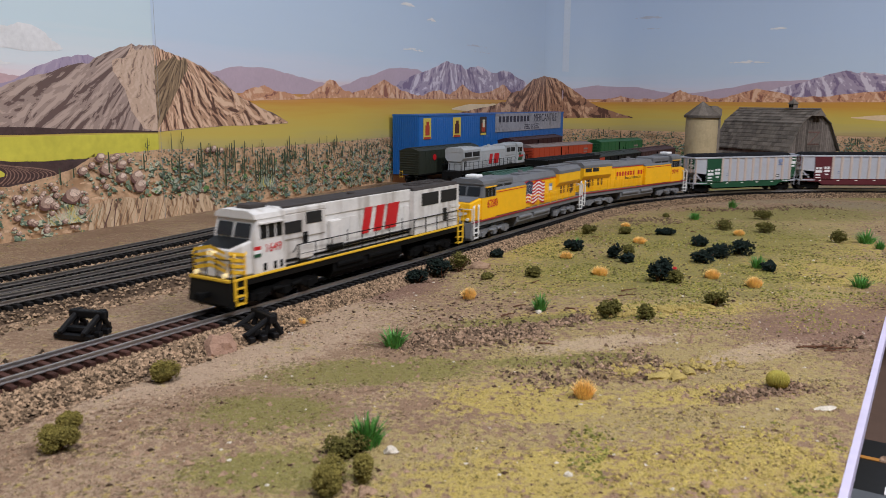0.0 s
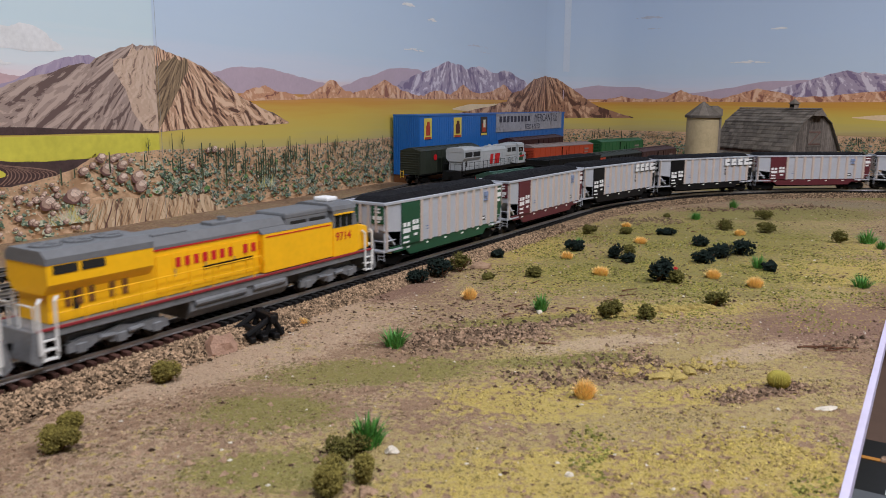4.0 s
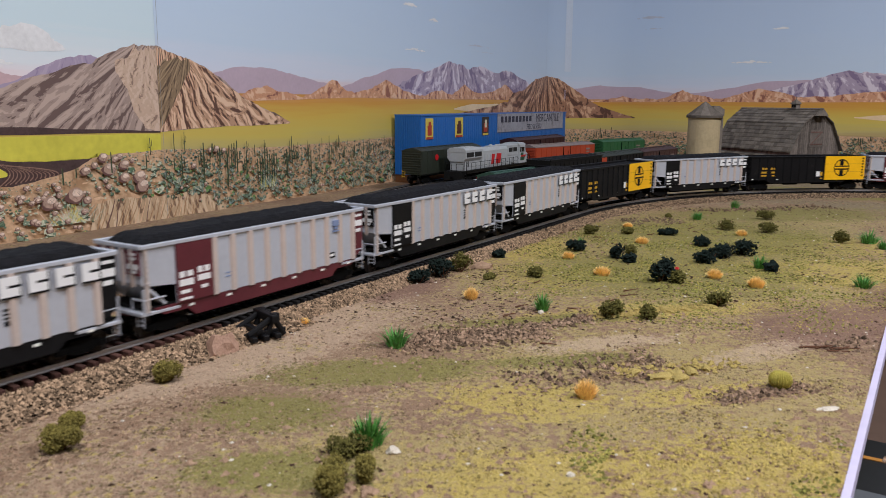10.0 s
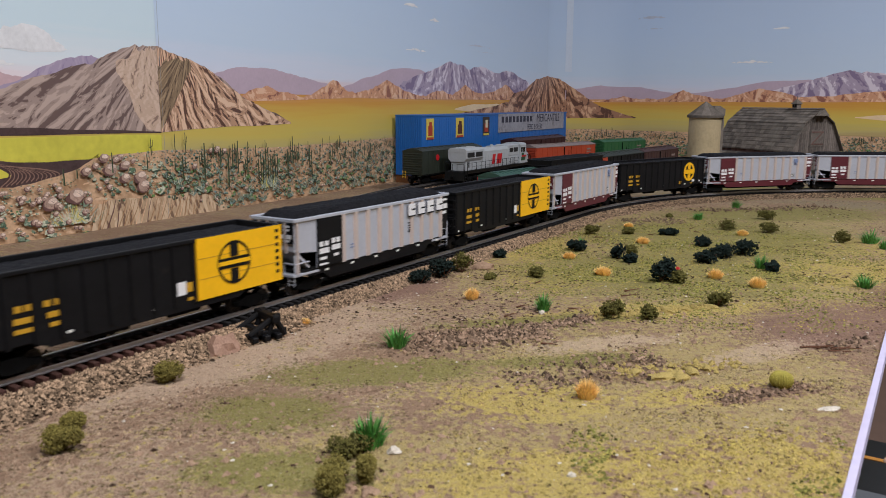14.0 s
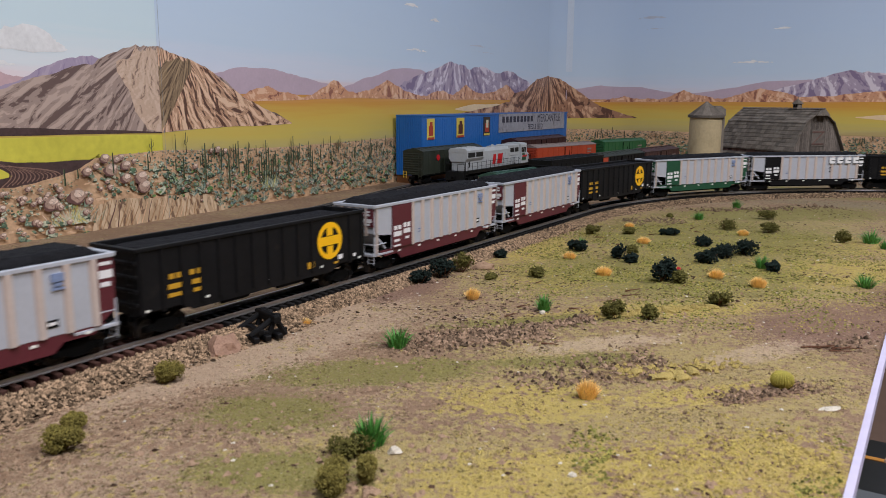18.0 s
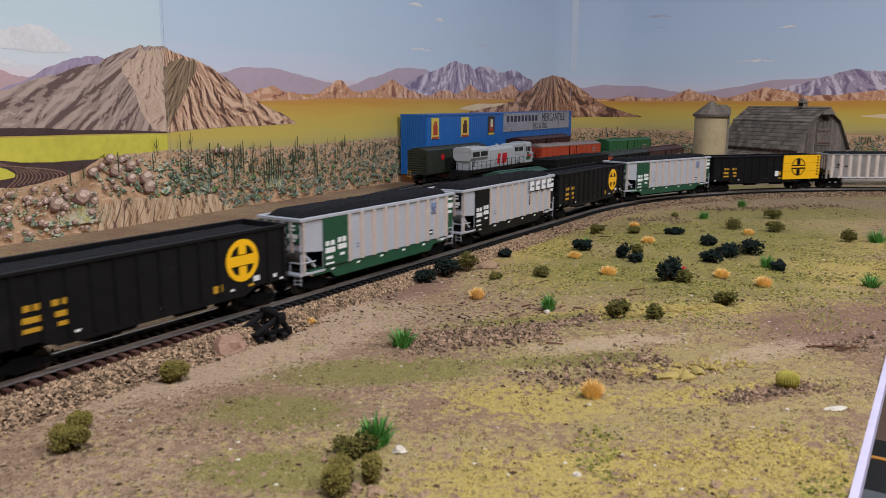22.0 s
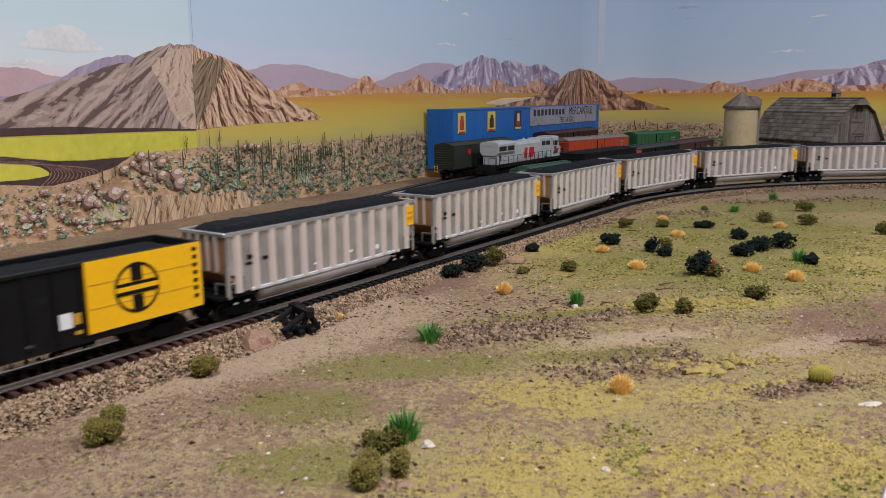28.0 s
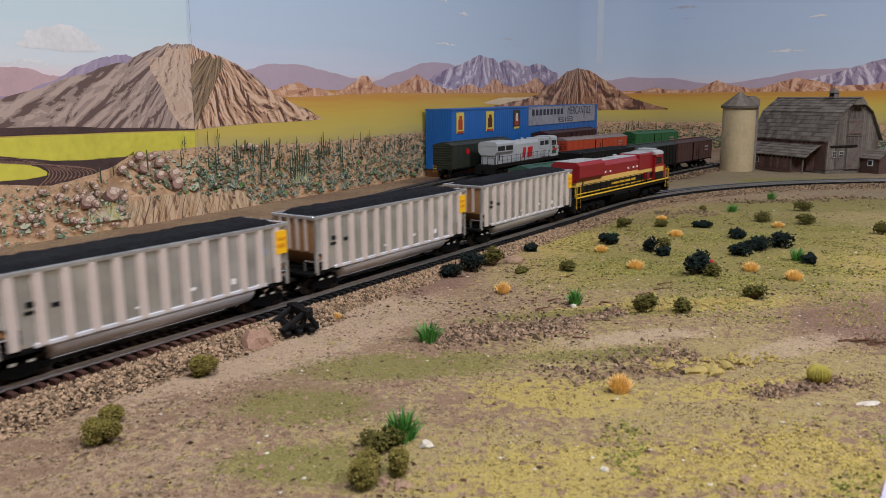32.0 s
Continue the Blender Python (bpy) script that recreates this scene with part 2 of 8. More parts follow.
SOIL_SAND, SOIL_PALE, SOIL_BROWN = (0.285, 0.185, 0.120), (0.42, 0.30, 0.20), (0.175, 0.104, 0.066)
YELLOW, OLIVE, STRAW, PINK, CREAM, UMBER, DUN = (0.50, 0.385, 0.105), (0.225, 0.205, 0.062), (0.40, 0.31, 0.135), (0.235, 0.138, 0.105), (0.52, 0.385, 0.27), (0.170, 0.092, 0.062), (0.25, 0.205, 0.13)
SOIL_PATCHES = (
    (STRAW, 0.95, ((0.20, 0.62, 0.24, 0.20, 0), (0.10, 0.36, 0.13, 0.11, 20), (0.33, 0.85, 0.2, 0.12, 20), (0.0, 0.26, 0.09, 0.05, 0))),
    (UMBER, 0.8, ((-0.168, 0.325, 0.14, 0.016, 58), (0.012, 0.424, 0.055, 0.020, 15), (-0.02, 0.58, 0.12, 0.016, 58), (0.10, 0.365, 0.05, 0.010, 12), (0.085, 0.385, 0.03, 0.012, 0))),
    (CREAM, 0.72, ((-0.094, 0.388, 0.11, 0.026, 51), (-0.055, 0.475, 0.06, 0.020, 58), (0.17, 0.40, 0.045, 0.012, 30), (0.09, 0.415, 0.05, 0.012, 15))),
    (DUN, 0.8, ((0.40, 1.28, 0.34, 0.26, 0), (0.62, 0.98, 0.25, 0.05, -25))),
    (YELLOW, 0.74, ((0.041, 0.253, 0.06, 0.030, 10), (0.112, 0.262, 0.055, 0.030, 0), (0.039, 0.327, 0.045, 0.025, 0), (0.08, 0.70, 0.05, 0.08, -20), (0.13, 0.478, 0.11, 0.020, 12), (0.088, 0.58, 0.05, 0.05, 0), (0.30, 0.60, 0.10, 0.06, 10), (0.36, 0.72, 0.08, 0.06, 20), (0.12, 0.335, 0.05, 0.014, 10))),
    (OLIVE, 0.85, ((0.17, 0.60, 0.13, 0.10, 20), (-0.030, 0.366, 0.065, 0.022, 12), (0.26, 0.76, 0.16, 0.13, 30), (-0.072, 0.312, 0.035, 0.024, 0), (-0.058, 0.258, 0.035, 0.018, 0), (0.06, 0.455, 0.07, 0.014, 12), (0.40, 0.93, 0.16, 0.07, 10), (0.64, 1.13, 0.22, 0.09, -25), (0.45, 1.20, 0.06, 0.05, 0), (0.06, 0.385, 0.05, 0.010, 10))),
    (PINK, 0.9, ((0.235, 0.455, 0.075, 0.045, 30), (0.145, 0.335, 0.030, 0.009, 20), (-0.03, 0.54, 0.03, 0.05, -30), (0.33, 0.52, 0.10, 0.04, 40))),
)
soil = soil_material()
soil_grain = soil_material("scenic_grain", True)


def build_ground():
    aa = [-6.6, -5, -3.5, -2, -1.2, -0.9] + [-0.75 + 0.0065 * i for i in range(int(1.55 / 0.0065))] + [0.82, 0.9, 1.0, 1.15, 1.3]
    bb = [-6.2, -4, -2.5, -1.4, -0.8, -0.5, -0.4] + [-0.325 + 0.0065 * i for i in range(int(0.84 / 0.0065))]
    verts, index, faces = [], {}, []
    for i, a in enumerate(aa):
        for j, b in enumerate(bb):
            p = plan(a, b)
            over = (p - WA0).dot(WDB)
            if over < 0:
                p = p - WDB * over
            over = (p - WC).dot(WDA)
            if over > 0:
                p = p - WDA * over
            index[i, j] = len(verts)
            verts.append((p.x, p.y, ground_z(p.x, p.y)))
    for i in range(len(aa) - 1):
        for j in range(len(bb) - 1):
            if bb[j] < -0.326 and aa[i] < 0.08:
                continue
            f = [index[i, j], index[i + 1, j], index[i + 1, j + 1], index[i, j + 1]]
            if (Vector(verts[f[0]]) - Vector(verts[f[2]])).length > 1e-5:
                faces.append(f)
    ob = raw("ground", verts, faces, soil, smooth=True)
    tagged(ob, "sandy desert scenery with yellow and olive turf on a layout table", "ground", kind="structure")


build_ground()

# ---- table edge, room ----
white_edge = mat("foam_edge", (0.56, 0.52, 0.68), 0.8, vary=0.06, scale=30, bump=0.2)
wood_frame = mat("bench_pine", (0.30, 0.19, 0.10), 0.6, vary=0.25, scale=20)
floor_mat = mat("floor_lino", (0.12, 0.085, 0.06), 0.5, vary=0.2, scale=3)
paint_white = mat("wall_paint", (0.36, 0.36, 0.36), 0.8, vary=0.04, scale=4)


def slab(name, a0, a1, b0, b1, z0, z1, material, label="", category="", kind=""):
    bm = bmesh.new()
    lo, hi = [], []
    for a, b in ((a0, b0), (a1, b0), (a1, b1), (a0, b1)):
        p = plan(a, b)
        lo.append(bm.verts.new((p.x, p.y, z0)))
        hi.append(bm.verts.new((p.x, p.y, z1)))
    bm.faces.new(lo[::-1])
    bm.faces.new(hi)
    for i in range(4):
        bm.faces.new((lo[i], lo[(i + 1) % 4], hi[(i + 1) % 4], hi[i]))
    return tagged(new(name, mesh_of(name, bm, material, 1)), label, category, kind=kind)


slab("table_edge_trim", -6.6, 0.08, -0.3278, -0.3250, -0.007, 0.0012, white_edge, "white foam board edging along the layout table", "edge trim", kind="structure")
slab("table_edge_trim", 0.0772, 0.08, -6.2, -0.3282, -0.007, 0.0012, white_edge, "white foam board edging along the layout table", "edge trim", kind="structure")
slab("table_deck", -6.6, 0.98, -0.300, 0.30, -0.06, -0.012, wood_frame, "pine plywood deck under the scenery", "table", kind="structure")
slab("table_deck", 0.11, 0.98, -6.2, -0.3015, -0.06, -0.012, wood_frame, "pine plywood deck under the scenery", "table", kind="structure")
slab("floor", -7.0, 2.2, -6.6, 1.2, -1.06, -1.0, floor_mat, "dark brown room floor", "floor", kind="structure")
slab("ceiling", -7.0, 2.2, -6.6, 1.2, CEILING_Z, CEILING_Z + 0.05, paint_white, "plain white ceiling", "ceiling", kind="structure")
slab("wall_south", -7.05, -7.0, -6.6, 1.2, -1.0, CEILING_Z, paint_white, "plain white room wall", "wall", kind="structure")
slab("wall_east", -7.0, 2.2, -6.65, -6.6, -1.0, CEILING_Z, paint_white, "plain white room wall", "wall", kind="structure")


def wall_strip(name, u0, u1, z0, z1, material, off=0.0, thick=0.0, step=0.02, parent=None):
    n = max(1, int((u1 - u0) / step))
    us = [u0 + (u1 - u0) * k / n for k in range(n + 1)]
    bm = bmesh.new()
    rows = []
    for o in ((off, off - thick) if thick else (off,)):
        rows.append([[bm.verts.new((*wall_at(u, o), z)) for z in (z0, z1)] for u in us])
    for k in range(n):
        bm.faces.new((rows[0][k][0], rows[0][k + 1][0], rows[0][k + 1][1], rows[0][k][1]))
        if thick:
            bm.faces.new((rows[1][k][0], rows[1][k][1], rows[1][k + 1][1], rows[1][k + 1][0]))
            for e in (0, 1):
                bm.faces.new((rows[0][k][e], rows[1][k][e], rows[1][k + 1][e], rows[0][k + 1][e]))
    if thick:
        for k in (0, n):
            bm.faces.new((rows[0][k][0], rows[0][k][1], rows[1][k][1], rows[1][k][0]))
    ob = new(name, mesh_of(name, bm, material, 1))
    ob.parent = parent
    return ob


tagged(wall_strip("wall_backdrop", -6.7, 7.6, -1.0, CEILING_Z, paint_white, -0.004, 0.1, 0.04), "plain wall with a coved corner behind the mural", "wall", kind="structure")

# ---- mural on the backdrop wall ----
def mural_material(lift=1.0):
    """Printed sky over ochre plains: colour by height, streaked and mottled like a painted print."""
    m = bpy.data.materials.new("mural_print")
    m.use_nodes = True
    nt = m.node_tree
    b = nt.nodes["Principled BSDF"]
    b.inputs["Roughness"].default_value, b.inputs["Specular IOR Level"].default_value = 0.24, 0.45
    tc = nt.nodes.new("ShaderNodeTexCoord")
    sp = nt.nodes.new("ShaderNodeSeparateXYZ")
    nt.links.new(tc.outputs["Object"], sp.inputs[0])
    mp = nt.nodes.new("ShaderNodeMapping")
    mp.inputs["Scale"].default_value = (3, 3, 60)
    nt.links.new(tc.outputs["Object"], mp.inputs[0])
    n = nt.nodes.new("ShaderNodeTexNoise")
    n.inputs["Scale"].default_value, n.inputs["Detail"].default_value = 2.0, 5
    nt.links.new(mp.outputs[0], n.inputs["Vector"])
    k = nt.nodes.new("ShaderNodeMath")
    k.operation = "MULTIPLY_ADD"
    nt.links.new(n.outputs["Fac"], k.inputs[0])
    k.inputs[1].default_value = 0.030
    nt.links.new(sp.outputs["Z"], k.inputs[2])
    r = nt.nodes.new("ShaderNodeMapRange")
    r.inputs["From Min"].default_value, r.inputs["From Max"].default_value = 0.015, 0.415
    nt.links.new(k.outputs[0], r.inputs["Value"])
    cr = nt.nodes.new("ShaderNodeValToRGB")
    el = cr.color_ramp.elements
    stops = ((0.0, (0.42, 0.27, 0.16)), (0.13, (0.45, 0.31, 0.16)), (0.175, (0.56, 0.47, 0.19)), (0.22, (0.66, 0.53, 0.13)), (0.275, (0.70, 0.49, 0.10)),
             (0.325, (0.68, 0.34, 0.07)), (0.355, (0.70, 0.36, 0.14)), (0.372, (0.76, 0.62, 0.64)), (0.41, (0.67, 0.71, 0.82)), (0.50, (0.57, 0.69, 0.85)), (0.75, (0.52, 0.65, 0.84)), (1.0, (0.49, 0.61, 0.79)))
    while len(el) < len(stops):
        el.new(0.5)
    for e, (p, c) in zip(el, stops):
        e.position, e.color = p, (*(min(0.9, v * lift * 1.09) if p > 0.36 else v for v in c), 1)
    nt.links.new(r.outputs[0], cr.inputs[0])
    nt.links.new(cr.outputs[0], b.inputs["Base Color"])
    return m


mural_mat = mural_material()
mural_mat_light = mural_material(1.12)
mural = wall_strip("mural", -1.6, 3.2, -0.02, 0.75, mural_mat, 0.0, 0.0, 0.004)
wall_strip("mural_sheet", -1.6, 0.100, -0.02, 0.75, mural_mat_light, 0.00006, 0.0, 0.05, mural)
tagged(mural, "printed desert mural with mountains under a pale sky", "mural", kind="structure")


def crag(pts, seed, rough=0.0022, rounds=3):
    """A ridge line made ragged by midpoint displacement."""
    rng = random.Random(seed)
    for _ in range(rounds):
        out = []
        for p, q in zip(pts, pts[1:]):
            mid = ((p[0] + q[0]) / 2, (p[1] + q[1]) / 2 + rng.uniform(-rough, rough))
            out += [p, mid]
        pts = out + [pts[-1]]
        rough *= 0.55
    return pts


def painted(name, ridge, foot, material, layer, seed=1, rough=0.0022):
    """A flat painted silhouette between a ridge line and a foot line, laid on the mural."""
    top = crag(list(ridge), seed, rough)
    bot = crag(list(foot), seed + 50, rough * 0.4)
    off = 0.00012 + 0.00004 * layer
    xs = sorted({p[0] for p in top} | {p[0] for p in bot if top[0][0] <= p[0] <= top[-1][0]})

    xs = sorted(set(xs) | {top[0][0] + (top[-1][0] - top[0][0]) * k / 60 for k in range(61)})

    def at(line, x):
        for p, q in zip(line, line[1:]):
            if p[0] <= x <= q[0]:
                return p[1] + (q[1] - p[1]) * ((x - p[0]) / max(1e-9, q[0] - p[0]))
        return line[0][1] if x < line[0][0] else line[-1][1]
    verts, faces = [], []
    for x in xs:
        w = wall_at(x, off)
        verts += [(w.x, w.y, min(at(bot, x), at(top, x) - 1e-5)), (w.x, w.y, at(top, x))]
    for i in range(len(xs) - 1):
        faces.append((2 * i, 2 * i + 2, 2 * i + 3, 2 * i + 1))
    return raw(name, verts, faces, material, mural), top, bot


def paint(name, col, vary=0.2, scale=40, spot=None):
    return mat("paint_" + name, col, 0.4, vary=vary, scale=scale, spot=spot, spec=0.3)


def ridged_paint(name, u0, z0, lit, mid, dark, ang, rad, gain=3.2, bias=0.5, seed=0.0, warp=0.45):
    """Printed rock: lit and dark facets that fan out from (u0, z0) down the slope."""
    m = bpy.data.materials.new("paint_" + name)
    m.use_nodes = True
    nt = m.node_tree
    b = nt.nodes["Principled BSDF"]
    b.inputs["Roughness"].default_value, b.inputs["Specular IOR Level"].default_value = 0.4, 0.3
    tc = nt.nodes.new("ShaderNodeTexCoord")

    def node(kind, op, *ins):
        n = nt.nodes.new(kind)
        n.operation = op
        for k, v in enumerate(ins):
            if hasattr(v, "links"):
                nt.links.new(v, n.inputs[k])
            else:
                n.inputs[k].default_value = v
        return n

    way = WDA + WDB
    u = node("ShaderNodeVectorMath", "DOT_PRODUCT", tc.outputs["Object"], (way.x, way.y, 0)).outputs["Value"]
    u = node("ShaderNodeMath", "SUBTRACT", u, WA0.dot(way) + u0).outputs[0]
    z = nt.nodes.new("ShaderNodeSeparateXYZ")
    nt.links.new(tc.outputs["Object"], z.inputs[0])
    fall = node("ShaderNodeMath", "SUBTRACT", z0, z.outputs["Z"]).outputs[0]
    a = node("ShaderNodeMath", "ARCTAN2", u, fall).outputs[0]
    r = node("ShaderNodeMath", "SQRT", node("ShaderNodeMath", "ADD", node("ShaderNodeMath", "MULTIPLY", u, u).outputs[0], node("ShaderNodeMath", "MULTIPLY", fall, fall).outputs[0]).outputs[0]).outputs[0]
    fields = []
    for shift in (0.0, 0.22):
        c = nt.nodes.new("ShaderNodeCombineXYZ")
        nt.links.new(node("ShaderNodeMath", "MULTIPLY_ADD", a, ang, shift).outputs[0], c.inputs[0])
        nt.links.new(node("ShaderNodeMath", "MULTIPLY", r, rad).outputs[0], c.inputs[1])
        c.inputs[2].default_value = seed
        n = nt.nodes.new("ShaderNodeTexNoise")
        n.inputs["Scale"].default_value, n.inputs["Detail"].default_value, n.inputs["Roughness"].default_value, n.inputs["Distortion"].default_value = 1.0, 4.5, 0.58, warp
        nt.links.new(c.outputs[0], n.inputs["Vector"])
        fields.append(n.outputs["Fac"])
    slope = node("ShaderNodeMath", "SUBTRACT", fields[0], fields[1]).outputs[0]
    f = node("ShaderNodeMath", "MULTIPLY_ADD", slope, gain, bias).outputs[0]
    cr = nt.nodes.new("ShaderNodeValToRGB")
    el = cr.color_ramp.elements
    while len(el) < 4:
        el.new(0.5)
    for e, (p, c) in zip(el, ((0.26, dark), (0.36, mid), (0.60, mid), (0.72, lit))):
        e.position, e.color = p, (*c, 1)
    nt.links.new(f, cr.inputs[0])
    nt.links.new(cr.outputs[0], b.inputs["Base Color"])
    return m


p_lav = paint("lavender", (0.56, 0.44, 0.52), 0.06)
p_lav2 = ridged_paint("far_purple", 0.0, 0.22, (0.50, 0.41, 0.52), (0.43, 0.35, 0.47), (0.33, 0.26, 0.40), 5, 26, 2.4)
p_snow = ridged_paint("blue_mountain", 0.80, 0.27, (0.74, 0.66, 0.74), (0.44, 0.36, 0.46), (0.25, 0.19, 0.30), 4.0, 16, 3.6, 0.5, 3.0)
p_snow2 = ridged_paint("blue_mountain_right", 2.0, 0.27, (0.74, 0.66, 0.74), (0.44, 0.36, 0.46), (0.25, 0.19, 0.30), 4.0, 16, 3.6, 0.5, 4.0)
p_hill = ridged_paint("orange_hill", 0.62, 0.60, (0.84, 0.54, 0.36), (0.66, 0.34, 0.20), (0.32, 0.13, 0.09), 20, 40, 3.0, 0.52, 5.0)
p_hill2 = ridged_paint("orange_hill_right", 1.85, 0.60, (0.84, 0.54, 0.36), (0.66, 0.34, 0.20), (0.32, 0.13, 0.09), 20, 40, 3.0, 0.52, 6.0)
p_mtn = ridged_paint("mountain_tan", 0.13, 0.225, (0.56, 0.425, 0.36), (0.41, 0.305, 0.26), (0.17, 0.112, 0.10), 12.0, 17, 4.0, 0.49, 1.0, 0.5)
p_mtn_right = ridged_paint("mountain_orange", 0.105, 0.225, (0.84, 0.58, 0.40), (0.56, 0.335, 0.215), (0.14, 0.07, 0.05), 10, 24, 4.6, 0.51, 2.0, 0.8)
p_butte = ridged_paint("butte", 1.27, 0.235, (0.70, 0.44, 0.28), (0.40, 0.21, 0.13), (0.13, 0.062, 0.045), 5.0, 17, 4.2, 0.46, 7.0)

painted("painted_range", ((0.17, 0.16), (0.228, 0.170), (0.29, 0.170), (0.336, 0.164), (0.385, 0.156), (0.44, 0.150), (0.498, 0.165), (0.58, 0.182), (0.671, 0.184), (0.76, 0.170)), ((0.17, 0.138), (0.76, 0.138)), p_lav, 0, 3)
painted("painted_range", ((1.35, 0.160), (1.452, 0.173), (1.549, 0.169), (1.631, 0.154), (1.71, 0.158), (1.832, 0.180), (1.95, 0.184), (2.2, 0.16)), ((1.35, 0.139), (2.2, 0.139)), p_lav, 0, 4)
painted("painted_range", ((-0.30, 0.12), (-0.2, 0.13), (-0.10, 0.132), (-0.06, 0.147), (-0.024, 0.164), (0.007, 0.172), (0.029, 0.170), (0.06, 0.15)), ((-0.3, 0.10), (0.06, 0.10)), p_lav2, 1, 5)
painted("painted_range", ((-0.30, 0.150), (-0.16, 0.160), (-0.115, 0.157), (-0.085, 0.156), (-0.06, 0.150), (-0.03, 0.146), (0.0, 0.140)), ((-0.30, 0.10), (0.0, 0.10)), paint("rose_range", (0.62, 0.43, 0.45), 0.08), 0, 15)
painted("painted_mountain", ((0.60, 0.155), (0.624, 0.163), (0.711, 0.184), (0.781, 0.203), (0.832, 0.199), (0.868, 0.193), (0.918, 0.199), (0.987, 0.189), (1.059, 0.195), (1.156, 0.176), (1.22, 0.150)), ((0.60, 0.14), (1.22, 0.14)), p_snow, 1, 6, 0.004)
painted("painted_mountain", ((1.82, 0.155), (1.869, 0.168), (1.937, 0.186), (2.002, 0.203), (2.035, 0.200), (2.076, 0.193), (2.2, 0.18), (2.4, 0.15)), ((1.82, 0.14), (2.4, 0.14)), p_snow2, 1, 7, 0.004)
painted("painted_hills", ((0.20, 0.131), (0.231, 0.136), (0.278, 0.149), (0.312, 0.141), (0.347, 0.135), (0.385, 0.146), (0.419, 0.160), (0.445, 0.150), (0.475, 0.142), (0.520, 0.149), (0.563, 0.164), (0.61, 0.150), (0.671, 0.140), (0.70, 0.143), (0.753, 0.151), (0.79, 0.143), (0.844, 0.163), (0.90, 0.148), (0.974, 0.152), (1.031, 0.167), (1.08, 0.150), (1.14, 0.140)), ((0.2, 0.128), (0.5, 0.135), (1.14, 0.136)), p_hill, 2, 8, 0.003)
painted("painted_hills", ((1.40, 0.135), (1.46, 0.138), (1.508, 0.148), (1.55, 0.140), (1.592, 0.139), (1.651, 0.162), (1.68, 0.150), (1.723, 0.141), (1.77, 0.150), (1.821, 0.165), (1.893, 0.150), (1.917, 0.145), (1.985, 0.150), (2.079, 0.159), (2.3, 0.15)), ((1.4, 0.133), (2.3, 0.136)), p_hill2, 2, 9, 0.003)
big = painted("painted_mountain", ((-0.30, 0.10), (-0.18, 0.115), (-0.077, 0.139), (-0.052, 0.148), (-0.013, 0.159), (0.018, 0.164), (0.040, 0.176), (0.072, 0.187), (0.086, 0.186), (0.102, 0.187), (0.117, 0.181), (0.153, 0.173), (0.185, 0.160), (0.222, 0.140), (0.258, 0.125), (0.322, 0.102)),
              ((-0.30, 0.095), (-0.08, 0.104), (0.0, 0.100), (0.1, 0.095), (0.2, 0.099), (0.322, 0.100)), p_mtn, 3, 10)
painted("painted_mountain_face", ((0.1002, 0.1866), (0.117, 0.181), (0.153, 0.173), (0.185, 0.160), (0.222, 0.140), (0.258, 0.125), (0.322, 0.102)), ((0.1002, 0.095), (0.2, 0.099), (0.322, 0.100)), p_mtn_right, 4, 12)
butte = painted("painted_butte", ((0.80, 0.108), (0.858, 0.112), (1.004, 0.126), (1.05, 0.130), (1.077, 0.150), (1.141, 0.158), (1.208, 0.184), (1.28, 0.193), (1.331, 0.188), (1.361, 0.175), (1.41, 0.148), (1.454, 0.121), (1.54, 0.096)),
                ((0.80, 0.104), (1.064, 0.106), (1.3, 0.092), (1.54, 0.094)), p_butte, 3, 11)


def height_on(line, x):
    for p, q in zip(line, line[1:]):
        if p[0] <= x <= q[0]:
            return p[1] + (q[1] - p[1]) * ((x - p[0]) / max(1e-9, q[0] - p[0]))
    return line[0][1] if x < line[0][0] else line[-1][1]


p_face = ridged_paint("mountain_lit_face", 0.09, 0.215, (0.72, 0.54, 0.42), (0.64, 0.46, 0.34), (0.33, 0.22, 0.17), 6, 60, 3.0, 0.56, 8.0)
painted("painted_lit_face", ((0.046, 0.168), (0.072, 0.1855), (0.086, 0.1845), (0.0998, 0.1855)), ((0.046, 0.158), (0.060, 0.140), (0.066, 0.118), (0.080, 0.100), (0.0998, 0.096)), p_face, 4, 31, 0.006)
p_shade = ridged_paint("mountain_shade_face", 0.15, 0.20, (0.44, 0.31, 0.185), (0.29, 0.20, 0.12), (0.12, 0.078, 0.052), 9, 20, 3.6, 0.48, 11.0)
painted("painted_shade_face", ((0.1003, 0.166), (0.112, 0.174), (0.128, 0.176), (0.141, 0.174), (0.148, 0.171)), ((0.1003, 0.098), (0.112, 0.112), (0.124, 0.130), (0.135, 0.145), (0.148, 0.164)), p_shade, 5, 32, 0.004)

# clouds, far strokes, fields
p_cloud = paint("cloud", (0.850, 0.850, 0.850), 0.1)
p_cloud_grey = paint("cloud_grey", (0.522, 0.566, 0.667), 0.1)
p_lime = paint("lime_field", (0.70, 0.64, 0.09), 0.12, 20)
p_plough = paint("ploughed", (0.087, 0.055, 0.052), 0.3, 60)
p_salt = paint("pale_flat", (0.841, 0.638, 0.392), 0.1)


